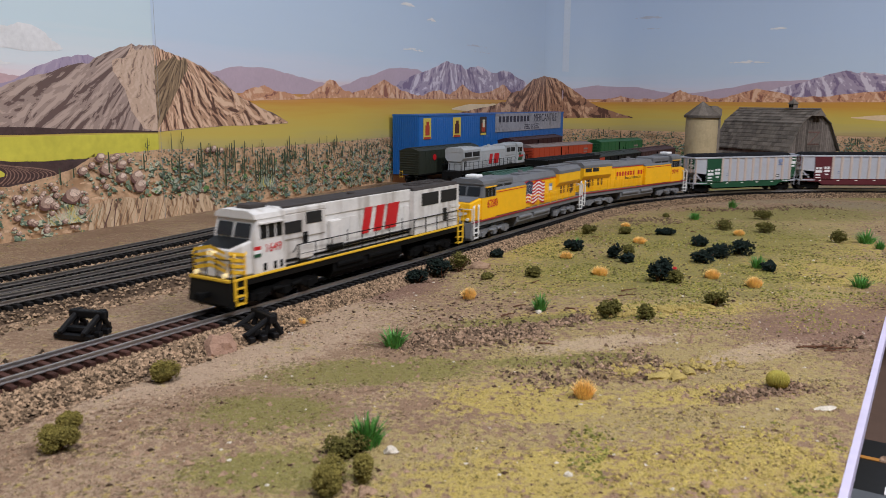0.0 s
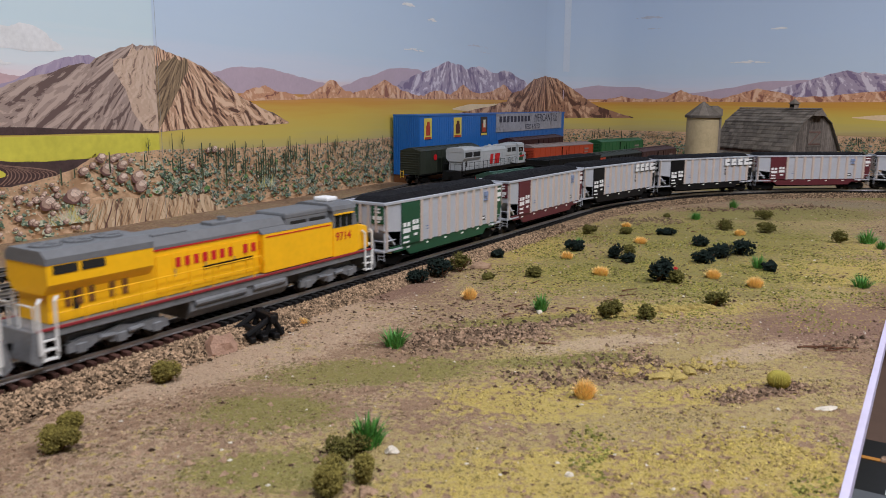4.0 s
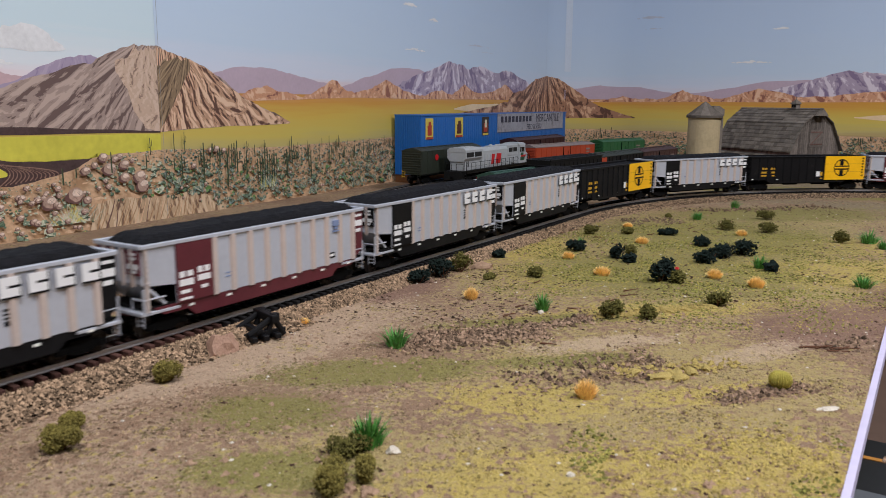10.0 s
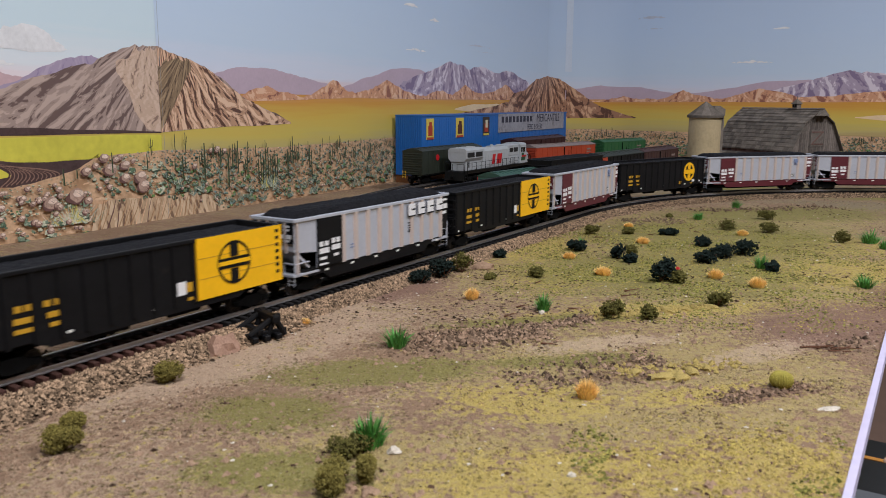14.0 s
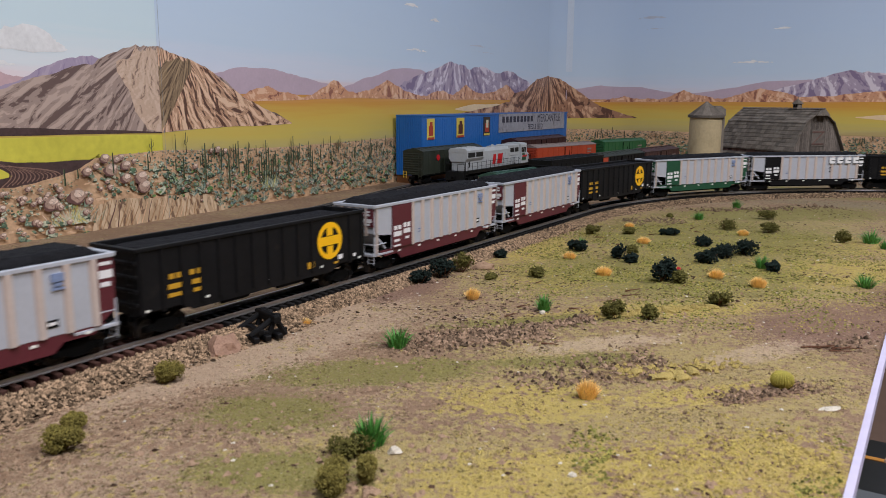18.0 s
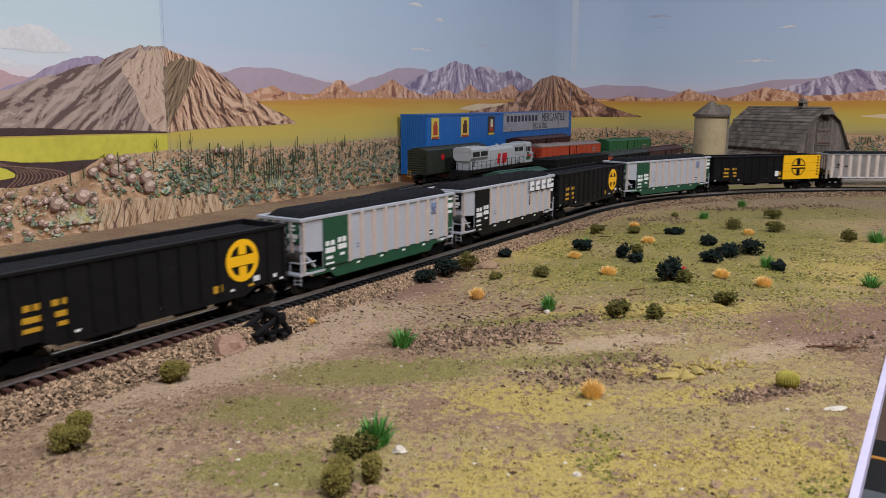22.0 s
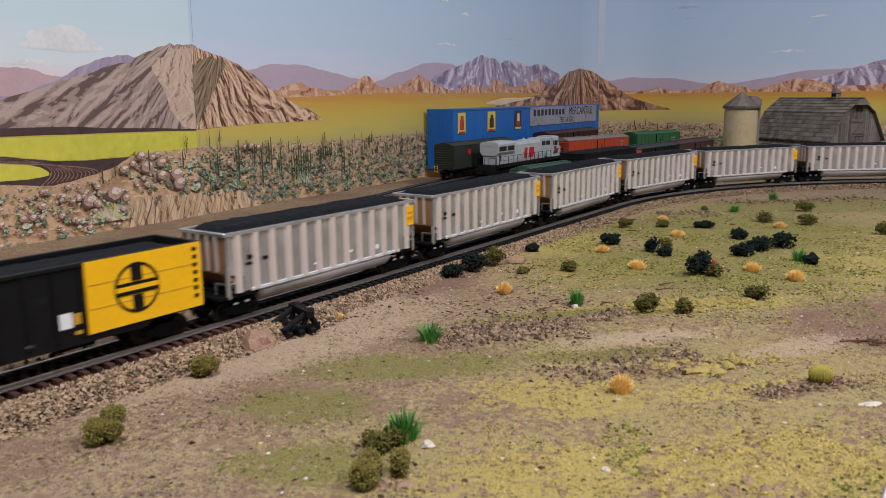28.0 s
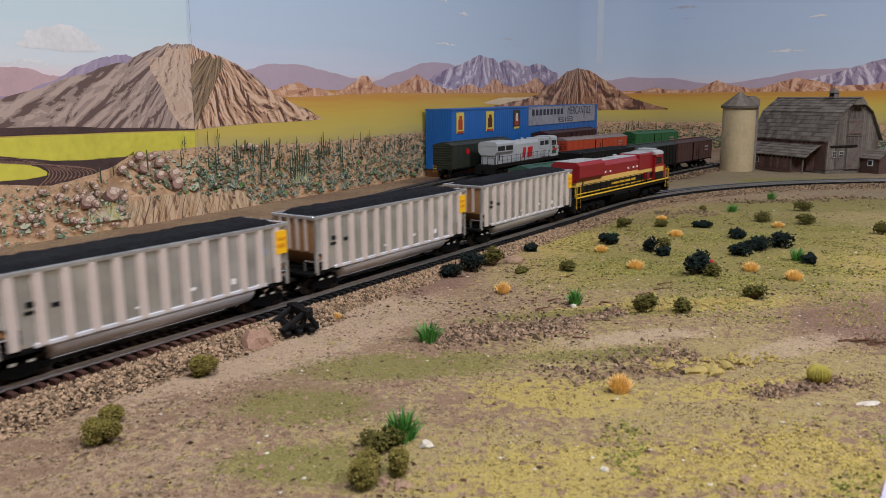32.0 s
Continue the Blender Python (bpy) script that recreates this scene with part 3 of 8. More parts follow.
def puffs(name, u, z, w, h, n, material, layer, seed):
    """A painted cloud: overlapping flat puffs, ragged above and level below."""
    rng = random.Random(seed)
    off = 0.00012 + 0.00004 * layer
    verts, faces = [], []
    for i in range(n):
        t = rng.uniform(-1, 1)
        r = h * (0.25 + 0.5 * (1 - abs(t)) * rng.random())
        cu, cz = u + t * w, z + rng.uniform(0, 0.6) * h * (1 - abs(t))
        k = 12
        o = len(verts)
        for j in range(k):
            a = 2 * math.pi * j / k
            rr = r * rng.uniform(0.75, 1.2)
            p = wall_at(cu + rr * 1.9 * math.cos(a), off + 0.000002 * i)
            verts.append((p.x, p.y, cz + rr * (0.75 if math.sin(a) > 0 else 0.35) * math.sin(a)))
        faces.append(tuple(range(o, o + k)))
    return raw(name, verts, faces, material, mural)


puffs("painted_cloud", -0.052, 0.176, 0.034, 0.022, 40, p_cloud, 1, 61)
puffs("painted_cloud", -0.085, 0.160, 0.022, 0.006, 14, p_cloud, 1, 62)
for u, z, w, h, m, sd in ((0.66, 0.214, 0.040, 0.006, p_cloud, 63), (0.905, 0.236, 0.045, 0.005, p_cloud_grey, 64), (0.93, 0.226, 0.04, 0.003, p_cloud_grey, 65), (0.64, 0.285, 0.02, 0.007, p_cloud, 66), (0.72, 0.268, 0.014, 0.006, p_cloud, 67),
                          (1.57, 0.330, 0.035, 0.007, p_cloud_grey, 68), (1.575, 0.305, 0.02, 0.003, p_cloud_grey, 69), (1.80, 0.222, 0.05, 0.006, p_cloud, 70), (1.86, 0.295, 0.02, 0.006, p_cloud, 71)):
    puffs("painted_cloud", u, z, w, h, 16, m, 1, sd)
painted("painted_lime_field", ((-0.30, 0.098), (-0.081, 0.0955), (0.02, 0.0945), (0.091, 0.0930), (0.100, 0.0925)), ((-0.30, 0.082), (-0.121, 0.0806), (-0.072, 0.0732), (-0.0385, 0.0713), (0.0054, 0.0713), (0.06, 0.074), (0.100, 0.076)), p_lime, 4, 33, 0.0006)
painted("painted_ploughed_land", ((-0.30, 0.082), (-0.121, 0.0806), (-0.098, 0.0767), (-0.072, 0.0732), (-0.0385, 0.0713), (0.0054, 0.0713), (0.018, 0.0765)), ((-0.30, 0.030), (-0.083, 0.048), (-0.03, 0.056), (0.018, 0.066)), p_plough, 4, 34, 0.0008)
painted("painted_lime_field", ((-0.30, 0.078), (-0.1216, 0.0751), (-0.0984, 0.0715), (-0.0853, 0.0676), (-0.0766, 0.0615)), ((-0.30, 0.059), (-0.1235, 0.059), (-0.0999, 0.0584), (-0.0766, 0.0605)), p_lime, 5, 35, 0.0006)
painted("painted_dark_foot", ((-0.30, 0.1055), (-0.08, 0.1045), (0.0, 0.1005), (0.10, 0.0960)), ((-0.30, 0.099), (-0.08, 0.0975), (0.0, 0.0965), (0.10, 0.0945)), p_plough, 7, 36, 0.0007)
painted("painted_salt_flat", ((0.80, 0.118), (0.88, 0.1265), (1.00, 0.127), (1.04, 0.124)), ((0.80, 0.116), (0.88, 0.112), (1.04, 0.112)), p_salt, 2, 37, 0.001)
painted("painted_salt_flat", ((2.02, 0.103), (2.08, 0.108), (2.25, 0.110), (2.4, 0.108)), ((2.02, 0.101), (2.12, 0.092), (2.4, 0.090)), p_salt, 2, 38, 0.001)


SOIL_TOP = ((-0.30, 0.056), (-0.124, 0.056), (-0.076, 0.0505), (-0.032, 0.057), (-0.0045, 0.064), (0.0118, 0.072), (0.0442, 0.0748), (0.102, 0.076), (0.308, 0.070), (0.579, 0.073), (1.1, 0.070), (1.54, 0.064), (2.4, 0.058))
painted("painted_soil", SOIL_TOP, ((-0.30, -0.019), (2.4, -0.019)), paint("desert_soil", (0.66, 0.43, 0.26), 0.22, 60, ((0.46, 0.275, 0.15), 0.55, 50)), 8, 39, 0.0010)


def scrub():
    """Painted desert scrub below the fields: orange soil, sage bushes with dark feet, boulders, saguaros, a striped earth bank."""
    rng = random.Random(77)
    tones = dict(soil=(0.76, 0.52, 0.33), soil2=(0.44, 0.26, 0.14), dark=(0.035, 0.045, 0.032), deep=(0.075, 0.105, 0.070), sage=(0.23, 0.30, 0.21), sage2=(0.13, 0.20, 0.125), pale=(0.60, 0.62, 0.46), teal=(0.22, 0.31, 0.29), green=(0.15, 0.27, 0.09), rock=(0.47, 0.32, 0.25), rock2=(0.84, 0.66, 0.54), rock_dark=(0.16, 0.085, 0.075), yellow=(0.66, 0.56, 0.14), furrow=(0.085, 0.048, 0.045), furrow2=(0.30, 0.185, 0.14), cactus=(0.050, 0.066, 0.038), cactus_lit=(0.19, 0.22, 0.11))
    made = {k: ([], []) for k in tones}
    count = [0]

    def lay():
        count[0] += 1
        return 0.0005 + count[0] * 0.9e-7

    def dab(key, u, z, r, squash, k=9, low=0.45, high=1.4):
        vv, ff = made[key]
        off, o = lay(), len(vv)
        for j in range(k):
            a = 2 * math.pi * j / k + 0.4
            rr = r * rng.uniform(low, high)
            p = wall_at(u + rr * math.cos(a), off)
            vv.append((p.x, p.y, z + rr * squash * math.sin(a)))
        ff.append(tuple(range(o, o + k)))

    def stroke(key, pts, w0, w1):
        """A tapering brush stroke through (u, z) points."""
        vv, ff = made[key]
        off, o, n = lay(), len(vv), len(pts)
        for i, (u, z) in enumerate(pts):
            a, b = pts[max(i - 1, 0)], pts[min(i + 1, n - 1)]
            d = Vector((b[0] - a[0], b[1] - a[1])).normalized() * (w0 + (w1 - w0) * i / (n - 1))
            for q in (-1, 1):
                p = wall_at(u - q * d.y, off)
                vv.append((p.x, p.y, z + q * d.x))
        ff.extend((o + 2 * i, o + 2 * i + 1, o + 2 * i + 3, o + 2 * i + 2) for i in range(n - 1))

    def top_at(u):
        return height_on(SOIL_TOP, u)

    def spots(n, bias, u_lo=-0.16, u_hi=2.15):
        out = []
        while len(out) < n:
            u = rng.uniform(u_lo, u_hi)
            if 0.62 < u < 1.22:
                continue
            t = rng.random() ** bias
            lo = -0.006 if u < 0.004 else 0.030 if u < 0.10 else 0.022 if u < 0.17 else 0.002
            out.append((u, lo + (top_at(u) - lo) * t, 0.0050 - 0.0037 * t, t))
        return sorted(out, key=lambda q: -q[1])

    # furrows that sweep round the ploughed land
    for k in range(26):
        f = k / 25
        p0, p1, p2, p3 = (-0.124, 0.079 - 0.004 * f), (-0.088 + 0.010 * f, 0.0755 - 0.006 * f), (-0.062 + 0.040 * f, 0.066 - 0.001 * f), (-0.090 + 0.062 * f, 0.0515 + 0.006 * f)
        pts = []
        for i in range(13):
            t = i / 12
            b = ((1 - t) ** 3, 3 * t * (1 - t) ** 2, 3 * t * t * (1 - t), t ** 3)
            pts.append(tuple(sum(w * q[c] for w, q in zip(b, (p0, p1, p2, p3))) + 0.0004 * noise.noise((k * 3.1, t * 5, c)) for c in (0, 1)))
        stroke("furrow2" if k % 2 else "furrow", pts, 0.00035, 0.0006 if k % 2 else 0.0008)
    for u, z, r, t in spots(1500, 0.8):
        dab(rng.choice(("soil", "soil2", "soil")), u, z, r * rng.uniform(0.5, 1.8), 0.28)
    # shrubs: dense and small towards the plains, wider apart and larger below
    for u, z, r, t in spots(7600, 0.62):
        left = u < 0.098
        if left and rng.random() < 0.50:
            continue
        s = r * rng.uniform(0.28, 0.80) * (1.9 if rng.random() < 0.10 else 1.0)
        dab("dark" if not left else "deep", u + s * 0.25, z - s * 0.40, s * 1.0, 0.38)
        if left:
            kinds = ("sage", "pale", "pale", "sage2")
        else:
            kinds = ("sage2", "deep", "sage", "teal", "green") if t < 0.75 else ("sage2", "deep", "sage2", "teal")
        dab(rng.choice(kinds), u, z, s * 0.92, 0.62)
        for _ in range(3):
            dab(rng.choice(("sage", "pale", "sage", "teal", "green", "yellow" if rng.random() < 0.25 else "pale")), u + rng.uniform(-0.6, 0.5) * s, z + rng.uniform(0, 0.55) * s, s * rng.uniform(0.14, 0.30), 0.7)
    # yuccas: fans of leaves
    for u, z, r, t in spots(260, 1.3, 0.11, 0.60):
        for _ in range(9):
            a, L = rng.uniform(0.3, 2.85), r * rng.uniform(1.2, 2.2)
            stroke(rng.choice(("teal", "sage", "pale", "deep")), [(u, z), (u + L * 0.5 * math.cos(a), z + L * 0.6 * math.sin(a)), (u + L * math.cos(a), z + L * math.sin(a))], 0.00035, 0.0001)

    def rock(u, z, r):
        dab("rock_dark", u - r * 0.25, z - r * 0.20, r * 1.08, 0.72, 12, 0.85, 1.12)
        dab("rock", u, z, r, 0.78, 12, 0.85, 1.08)
        dab("rock2", u + r * 0.18, z + r * 0.22, r * 0.66, 0.62, 11, 0.75, 1.1)
        for _ in range(3):
            a = rng.uniform(0, 6.28)
            q = (u + r * 0.45 * math.cos(a), z + r * 0.3 * math.sin(a))
            stroke("rock_dark", [q, (q[0] + r * 0.25, q[1] - r * 0.12), (q[0] + r * 0.45, q[1] - r * 0.34)], 0.0001, 0.00022)

    boulders = [(0.0212, 0.0723, 6.2), (0.0107, 0.0650, 4.0), (0.0353, 0.0697, 4.4), (0.0413, 0.0721, 4.5), (0.0570, 0.0672, 3.4), (0.0465, 0.0638, 6.8), (0.0281, 0.0607, 8.5), (-0.0003, 0.0603, 6.0), (0.0462, 0.0502, 6.8), (0.0658, 0.0499, 9.1), (0.0690, 0.0400, 9.0), (-0.0133, 0.0376, 10.2), (-0.0003, 0.0314, 5.1), (-0.0416, 0.0330, 8.6),
                (0.1699, 0.0728, 3.6), (0.1798, 0.0735, 5.4), (0.1914, 0.0710, 4.4), (0.1428, 0.0559, 4.2)]
    for u, z, r in sorted(boulders + [(rng.gauss(-0.03, 0.04), rng.uniform(0.034, 0.050), rng.uniform(1.6, 3.6)) for _ in range(26)] + [(rng.uniform(-0.16, 0.0), rng.uniform(0.0, 0.036), rng.uniform(1.6, 4.2)) for _ in range(34)] + [(rng.uniform(0.11, 0.58), rng.uniform(0.012, 0.05), rng.uniform(1.2, 2.6)) for _ in range(40)], key=lambda q: -q[1]):
        rock(u, z, r * MM * (0.9 if r > 4 else 1.0))
        if rng.random() < 0.5:
            dab("sage", u + r * 0.0009, z - r * 0.0009, r * 0.0005, 0.7)

    # saguaros with their sunlit edges
    def saguaro(u, z1, z0, w, arms):
        for key, du, ww in (("cactus", 0, w), ("cactus_lit", -w * 0.55, w * 0.25)):
            stroke(key, [(u + du, z0), (u + du, (z0 + z1) / 2), (u + du, z1 - w * 0.6), (u + du, z1)], ww, ww * 0.55)
        h = z1 - z0
        for sd in arms:
            b, d = z0 + h * rng.uniform(0.38, 0.55), sd * w * rng.uniform(3.2, 4.2)
            stroke("cactus", [(u, b), (u + d * 0.7, b), (u + d, b + w * 1.4), (u + d, b + h * rng.uniform(0.22, 0.38))], w * 0.6, w * 0.5)

    tall = [(0.1145, 0.0935, 0.072, 0), (0.130, 0.0944, 0.0725, 3), (0.1247, 0.0684, 0.0421, 1), (0.1584, 0.0813, 0.0377, 3), (0.1969, 0.0669, 0.0269, 0), (0.2138, 0.0817, 0.0438, 3), (0.2304, 0.0665, 0.0391, 1), (0.3082, 0.067, 0.0309, 0), (0.319, 0.0837, 0.0457, 3),
            (0.3601, 0.0606, 0.0265, 2), (0.3322, 0.0744, 0.0552, 0), (0.4042, 0.058, 0.0432, 0), (-0.0262, 0.0641, 0.0479, 0), (-0.0114, 0.063, 0.0541, 0), (0.0303, 0.077, 0.0558, 0), (0.0749, 0.0729, 0.0563, 1), (0.0811, 0.0893, 0.0712, 3)]
    tall += [(rng.uniform(0.11, 0.60), 0, rng.uniform(0.045, 0.066), rng.choice((0, 0, 0, 1, 3))) for _ in range(70)] + [(rng.uniform(1.3, 2.1), 0, rng.uniform(0.040, 0.058), 0) for _ in range(45)]
    for u, z1, z0, arms in tall:
        z1 = z1 or z0 + rng.uniform(0.006, 0.018)
        saguaro(u, z1, z0, 0.00036 + 0.022 * max(0.0, 0.085 - z0) * 0.9, ((), (1,), (-1,), (-1, 1))[arms])
    for k in range(9):
        u, hgt = 0.2505 + k * 0.0046, (0.057, 0.0664, 0.060, 0.0692, 0.0705, 0.062, 0.0583, 0.0646, 0.058)[k]
        stroke("cactus", [(0.266 + (u - 0.266) * 0.45, 0.025), (u, 0.036), (u, hgt)], 0.0011, 0.0008)
        stroke("cactus_lit", [(u - 0.0006, 0.040), (u - 0.0006, hgt - 0.001)], 0.0003, 0.0002)
    for _ in range(60):
        a, u = rng.uniform(0.2, 2.9), rng.uniform(0.255, 0.285)
        stroke(rng.choice(("pale", "sage", "yellow", "teal")), [(u, 0.020), (u + 0.006 * math.cos(a), 0.022 + 0.008 * math.sin(a)), (u + 0.011 * math.cos(a), 0.022 + 0.014 * math.sin(a))], 0.0004, 0.0001)
    # cut bank along the foot of the print, striped down its face
    stripes = ridged_paint("bank", 0.03, 0.60, (0.72, 0.545, 0.365), (0.56, 0.395, 0.25), (0.24, 0.15, 0.098), 40, 26, 3.8, 0.56, 9.0)
    painted("painted_earth_bank", ((-0.004, -0.013), (0.004, 0.010), (0.012, 0.026), (0.0335, 0.0286), (0.085, 0.0245), (0.109, 0.0256), (0.134, 0.026), (0.150, 0.024), (0.171, 0.0157), (0.195, 0.006)), ((-0.004, -0.015), (0.195, -0.015)), stripes, 70, 90, 0.0024)
    count[0] = 32000
    for k in range(24):
        u = 0.016 + k * 0.0058 + rng.uniform(-0.002, 0.002)
        top = height_on(((-0.30, 0.036), (-0.05, 0.032), (0.0335, 0.0286), (0.085, 0.0245), (0.134, 0.026), (0.171, 0.0157), (0.195, 0.006)), u)
        stroke(rng.choice(("rock_dark", "soil2", "soil2", "soil")), [(u, top), (u - 0.004, top * 0.6), (u - rng.uniform(0.008, 0.018), -0.004)], 0.0003, rng.uniform(0.0003, 0.0009))
    for u, z, r, t in spots(46, 1.0, -0.12, 0.16):
        top = 0.029
        dab(rng.choice(("sage2", "green", "pale", "deep")), u, top + rng.uniform(-0.003, 0.002), 0.0022 * rng.uniform(0.5, 1.2), 0.7)
    for _ in range(150):
        a, u, L = rng.uniform(0.4, 2.7), rng.gauss(-0.017, 0.012), rng.uniform(0.010, 0.022)
        stroke(rng.choice(("pale", "yellow", "rock2", "sage", "pale")), [(u, 0.010), (u + 0.5 * L * math.cos(a), 0.010 + 0.6 * L * math.sin(a)), (u + L * math.cos(a), 0.010 + L * math.sin(a))], 0.0004, 0.0001)
    for key, (vv, ff) in made.items():
        tagged(raw("painted_scrub", vv, ff, mat("paint_scrub_" + key, tones[key], 0.4, vary=0.25, scale=200, spec=0.3), mural), kind="stuff")


scrub()
wall_strip("sheet_seam", 0.0998, 0.1002, -0.02, 0.75, paint("seam", (0.290, 0.304, 0.319), 0.1), 0.0042, 0.0, 0.001, mural)
# pale strip: the reflection along the bent glossy sheet, put into the colour
wall_strip("sheet_crease", 1.352, 1.372, 0.205, 0.75, paint("glare_streak", (0.66, 0.75, 0.87), 0.04), 0.0004, 0.0, 0.004, mural)

# ---- track ----
rail_side = mat("rail_steel", (0.38, 0.35, 0.33), 0.38, 0.85, vary=0.2, scale=200)
rail_main = mat("rail_worn", (0.55, 0.54, 0.54), 0.34, 0.9, vary=0.12, scale=150)
tie_brown = mat("tie_brown", (0.075, 0.036, 0.028), 0.8, vary=0.3, scale=300, bump=0.4, per=-0.3)
tie_black = mat("tie_black", (0.013, 0.012, 0.012), 0.75, vary=0.3, scale=300, per=0.25)
ballast_bed = mat("ballast_bed", (0.10, 0.068, 0.046), 0.95, vary=0.45, scale=400, bump=0.9, fine=3)
stone_mix = mat("ballast_stone", (0.27, 0.185, 0.118), 0.95, vary=0.3, scale=300, per=0.85)
TIE_GAP, TIE_L, TIE_W = 0.0063, 0.0305, 0.0030


def rail_profile():
    return ((-1.0, -2.5), (1.0, -2.5), (1.0, -2.1), (0.4, -1.7), (0.4, -0.9), (0.75, -0.7), (0.75, 0.0), (-0.75, 0.0), (-0.75, -0.7), (-0.4, -0.9), (-0.4, -1.7), (-1.0, -2.1))


def sweep(points, prof, off, z, material, name, parent):
    """A profile (mm) swept along plan points with headings, off metres to the right."""
    verts, faces, n = [], [], len(prof)
    for p, h in points:
        r = Vector((math.sin(h), -math.cos(h)))
        for y, q in prof:
            c = p + r * (off + y * MM)
            verts.append((c.x, c.y, z + q * MM))
    for i in range(len(points) - 1):
        for k in range(n):
            a, b = i * n + k, i * n + (k + 1) % n
            faces.append((a, b, b + n, a + n))
    ob = raw(name, verts, faces, material, parent)
    return ob


def tie_mesh(material):
    bm = bmesh.new()
    rbox(bm, -TIE_W / 2, TIE_W / 2, -TIE_L / 2, TIE_L / 2, -0.0035, 0, 0.0003, 1)
    for s in (-1, 1):
        box(bm, -0.0011, 0.0011, s * 0.00825 - 0.0017, s * 0.00825 + 0.0017, 0, 0.0004)
    return mesh_of("tie", bm, material, 1)


def stones(name, pts, size, material, parent=None, flat=0.7):
    """Many small angular stones in one mesh."""
    rng = np.random.RandomState(len(pts))
    base = np.array([(1, 0, 0), (0, 1, 0), (-1, 0, 0), (0, -1, 0), (0, 0, 1), (0, 0, -0.6)], float)
    fc = np.array([(0, 1, 4), (1, 2, 4), (2, 3, 4), (3, 0, 4), (1, 0, 5), (2, 1, 5), (3, 2, 5), (0, 3, 5)])
    pts = np.asarray(pts, float)
    n = len(pts)
    jit = base[None] * (0.55 + 0.9 * rng.rand(n, 6, 1))
    jit[:, :, 2] *= flat
    jit += 0.25 * (rng.rand(n, 6, 3) - 0.5)
    ang = rng.rand(n) * 6.28
    c, s = np.cos(ang), np.sin(ang)
    x = jit[:, :, 0] * c[:, None] - jit[:, :, 1] * s[:, None]
    y = jit[:, :, 0] * s[:, None] + jit[:, :, 1] * c[:, None]
    sz = (size * (0.5 + rng.rand(n) ** 2))[:, None]
    v = np.stack([x * sz + pts[:, :1], y * sz + pts[:, 1:2], jit[:, :, 2] * sz + pts[:, 2:]], 2).reshape(-1, 3)
    f = (fc[None] + (np.arange(n) * 6)[:, None, None]).reshape(-1, 3)
    return raw(name, v.tolist(), f.tolist(), material, parent)


def bed_profile(top=18, foot=28, z0=-12):
    return ((-foot, z0), (foot, z0), (top + 1.5, -6.4), (top, -5.6), (-top, -5.6), (-top - 1.5, -6.4))


def track(name, points, ties, tie_material, rail_material, label, kind="", single=False, z=RAIL, per_part=0):
    root = thing(name, label, "railway track")
    root["kind"] = "structure"
    sweep(points, bed_profile(), 0, z, ballast_bed, "ballast_bed", root)
    for o in (-0.00825, 0.00825):
        sweep(points, rail_profile(), o + (0.00055 if o > 0 else -0.00055), z, rail_material, "rail", root)
    me = tie_mesh(tie_material)
    rng = random.Random(5)
    poses = [pose(p.x, p.y, z - 0.0026, 0, 0, math.degrees(h) + rng.uniform(-1.2, 1.2)) for p, h in ties]
    repeat("tie", me, root, poses[:per_part])
    rest = poses[per_part:]
    if rest:
        src = [v.co.copy() for v in me.vertices]
        fs = [tuple(p.vertices) for p in me.polygons]
        verts, faces = [], []
        for m in rest:
            o = len(verts)
            verts += [tuple(m @ c) for c in src]
            faces += [tuple(i + o for i in f) for f in fs]
        tagged(raw("ties", verts, faces, tie_material, root), kind="stuff")
    return root


def main_points(s0, s1, step):
    n = int((s1 - s0) / step)
    return [line_at(s0 + (s1 - s0) * k / n) for k in range(n + 1)]


near = main_points(-0.80, 1.02, TIE_GAP)
brown_ties, dark_ties = [q for q in near if (q[0] - Vector((PX, PY))).dot(AX) < -0.53], [q for q in near if (q[0] - Vector((PX, PY))).dot(AX) >= -0.53]
main_line = track("main_line", main_points(-6.5, 0, 0.25) + main_points(0.02, ARC - 0.02, 0.02) + main_points(ARC, 6.2, 0.3),
                  dark_ties[:290] + main_points(-6.4, -0.81, TIE_GAP * 2) + main_points(1.05, 6.1, TIE_GAP * 2), tie_black, rail_main,
                  "main line of worn steel rails on brown ties in brown ballast", per_part=min(290, len(dark_ties)))
repeat("tie", tie_mesh(tie_brown), main_line, [pose(p.x, p.y, RAIL - 0.0026, 0, 0, math.degrees(h)) for p, h in brown_ties])
YARD = (((-2.2, 0.128), (-0.5, 0.128), (0.56, 0.055), (0.63, 0.050)), ((-2.2, 0.180), (-0.3, 0.180), (0.15, 0.258), (0.40, 0.268), (0.63, 0.235), (0.84, 0.185)), ((-2.2, 0.231), (-0.3, 0.231), (0.12, 0.308), (0.35, 0.318), (0.78, 0.332)))


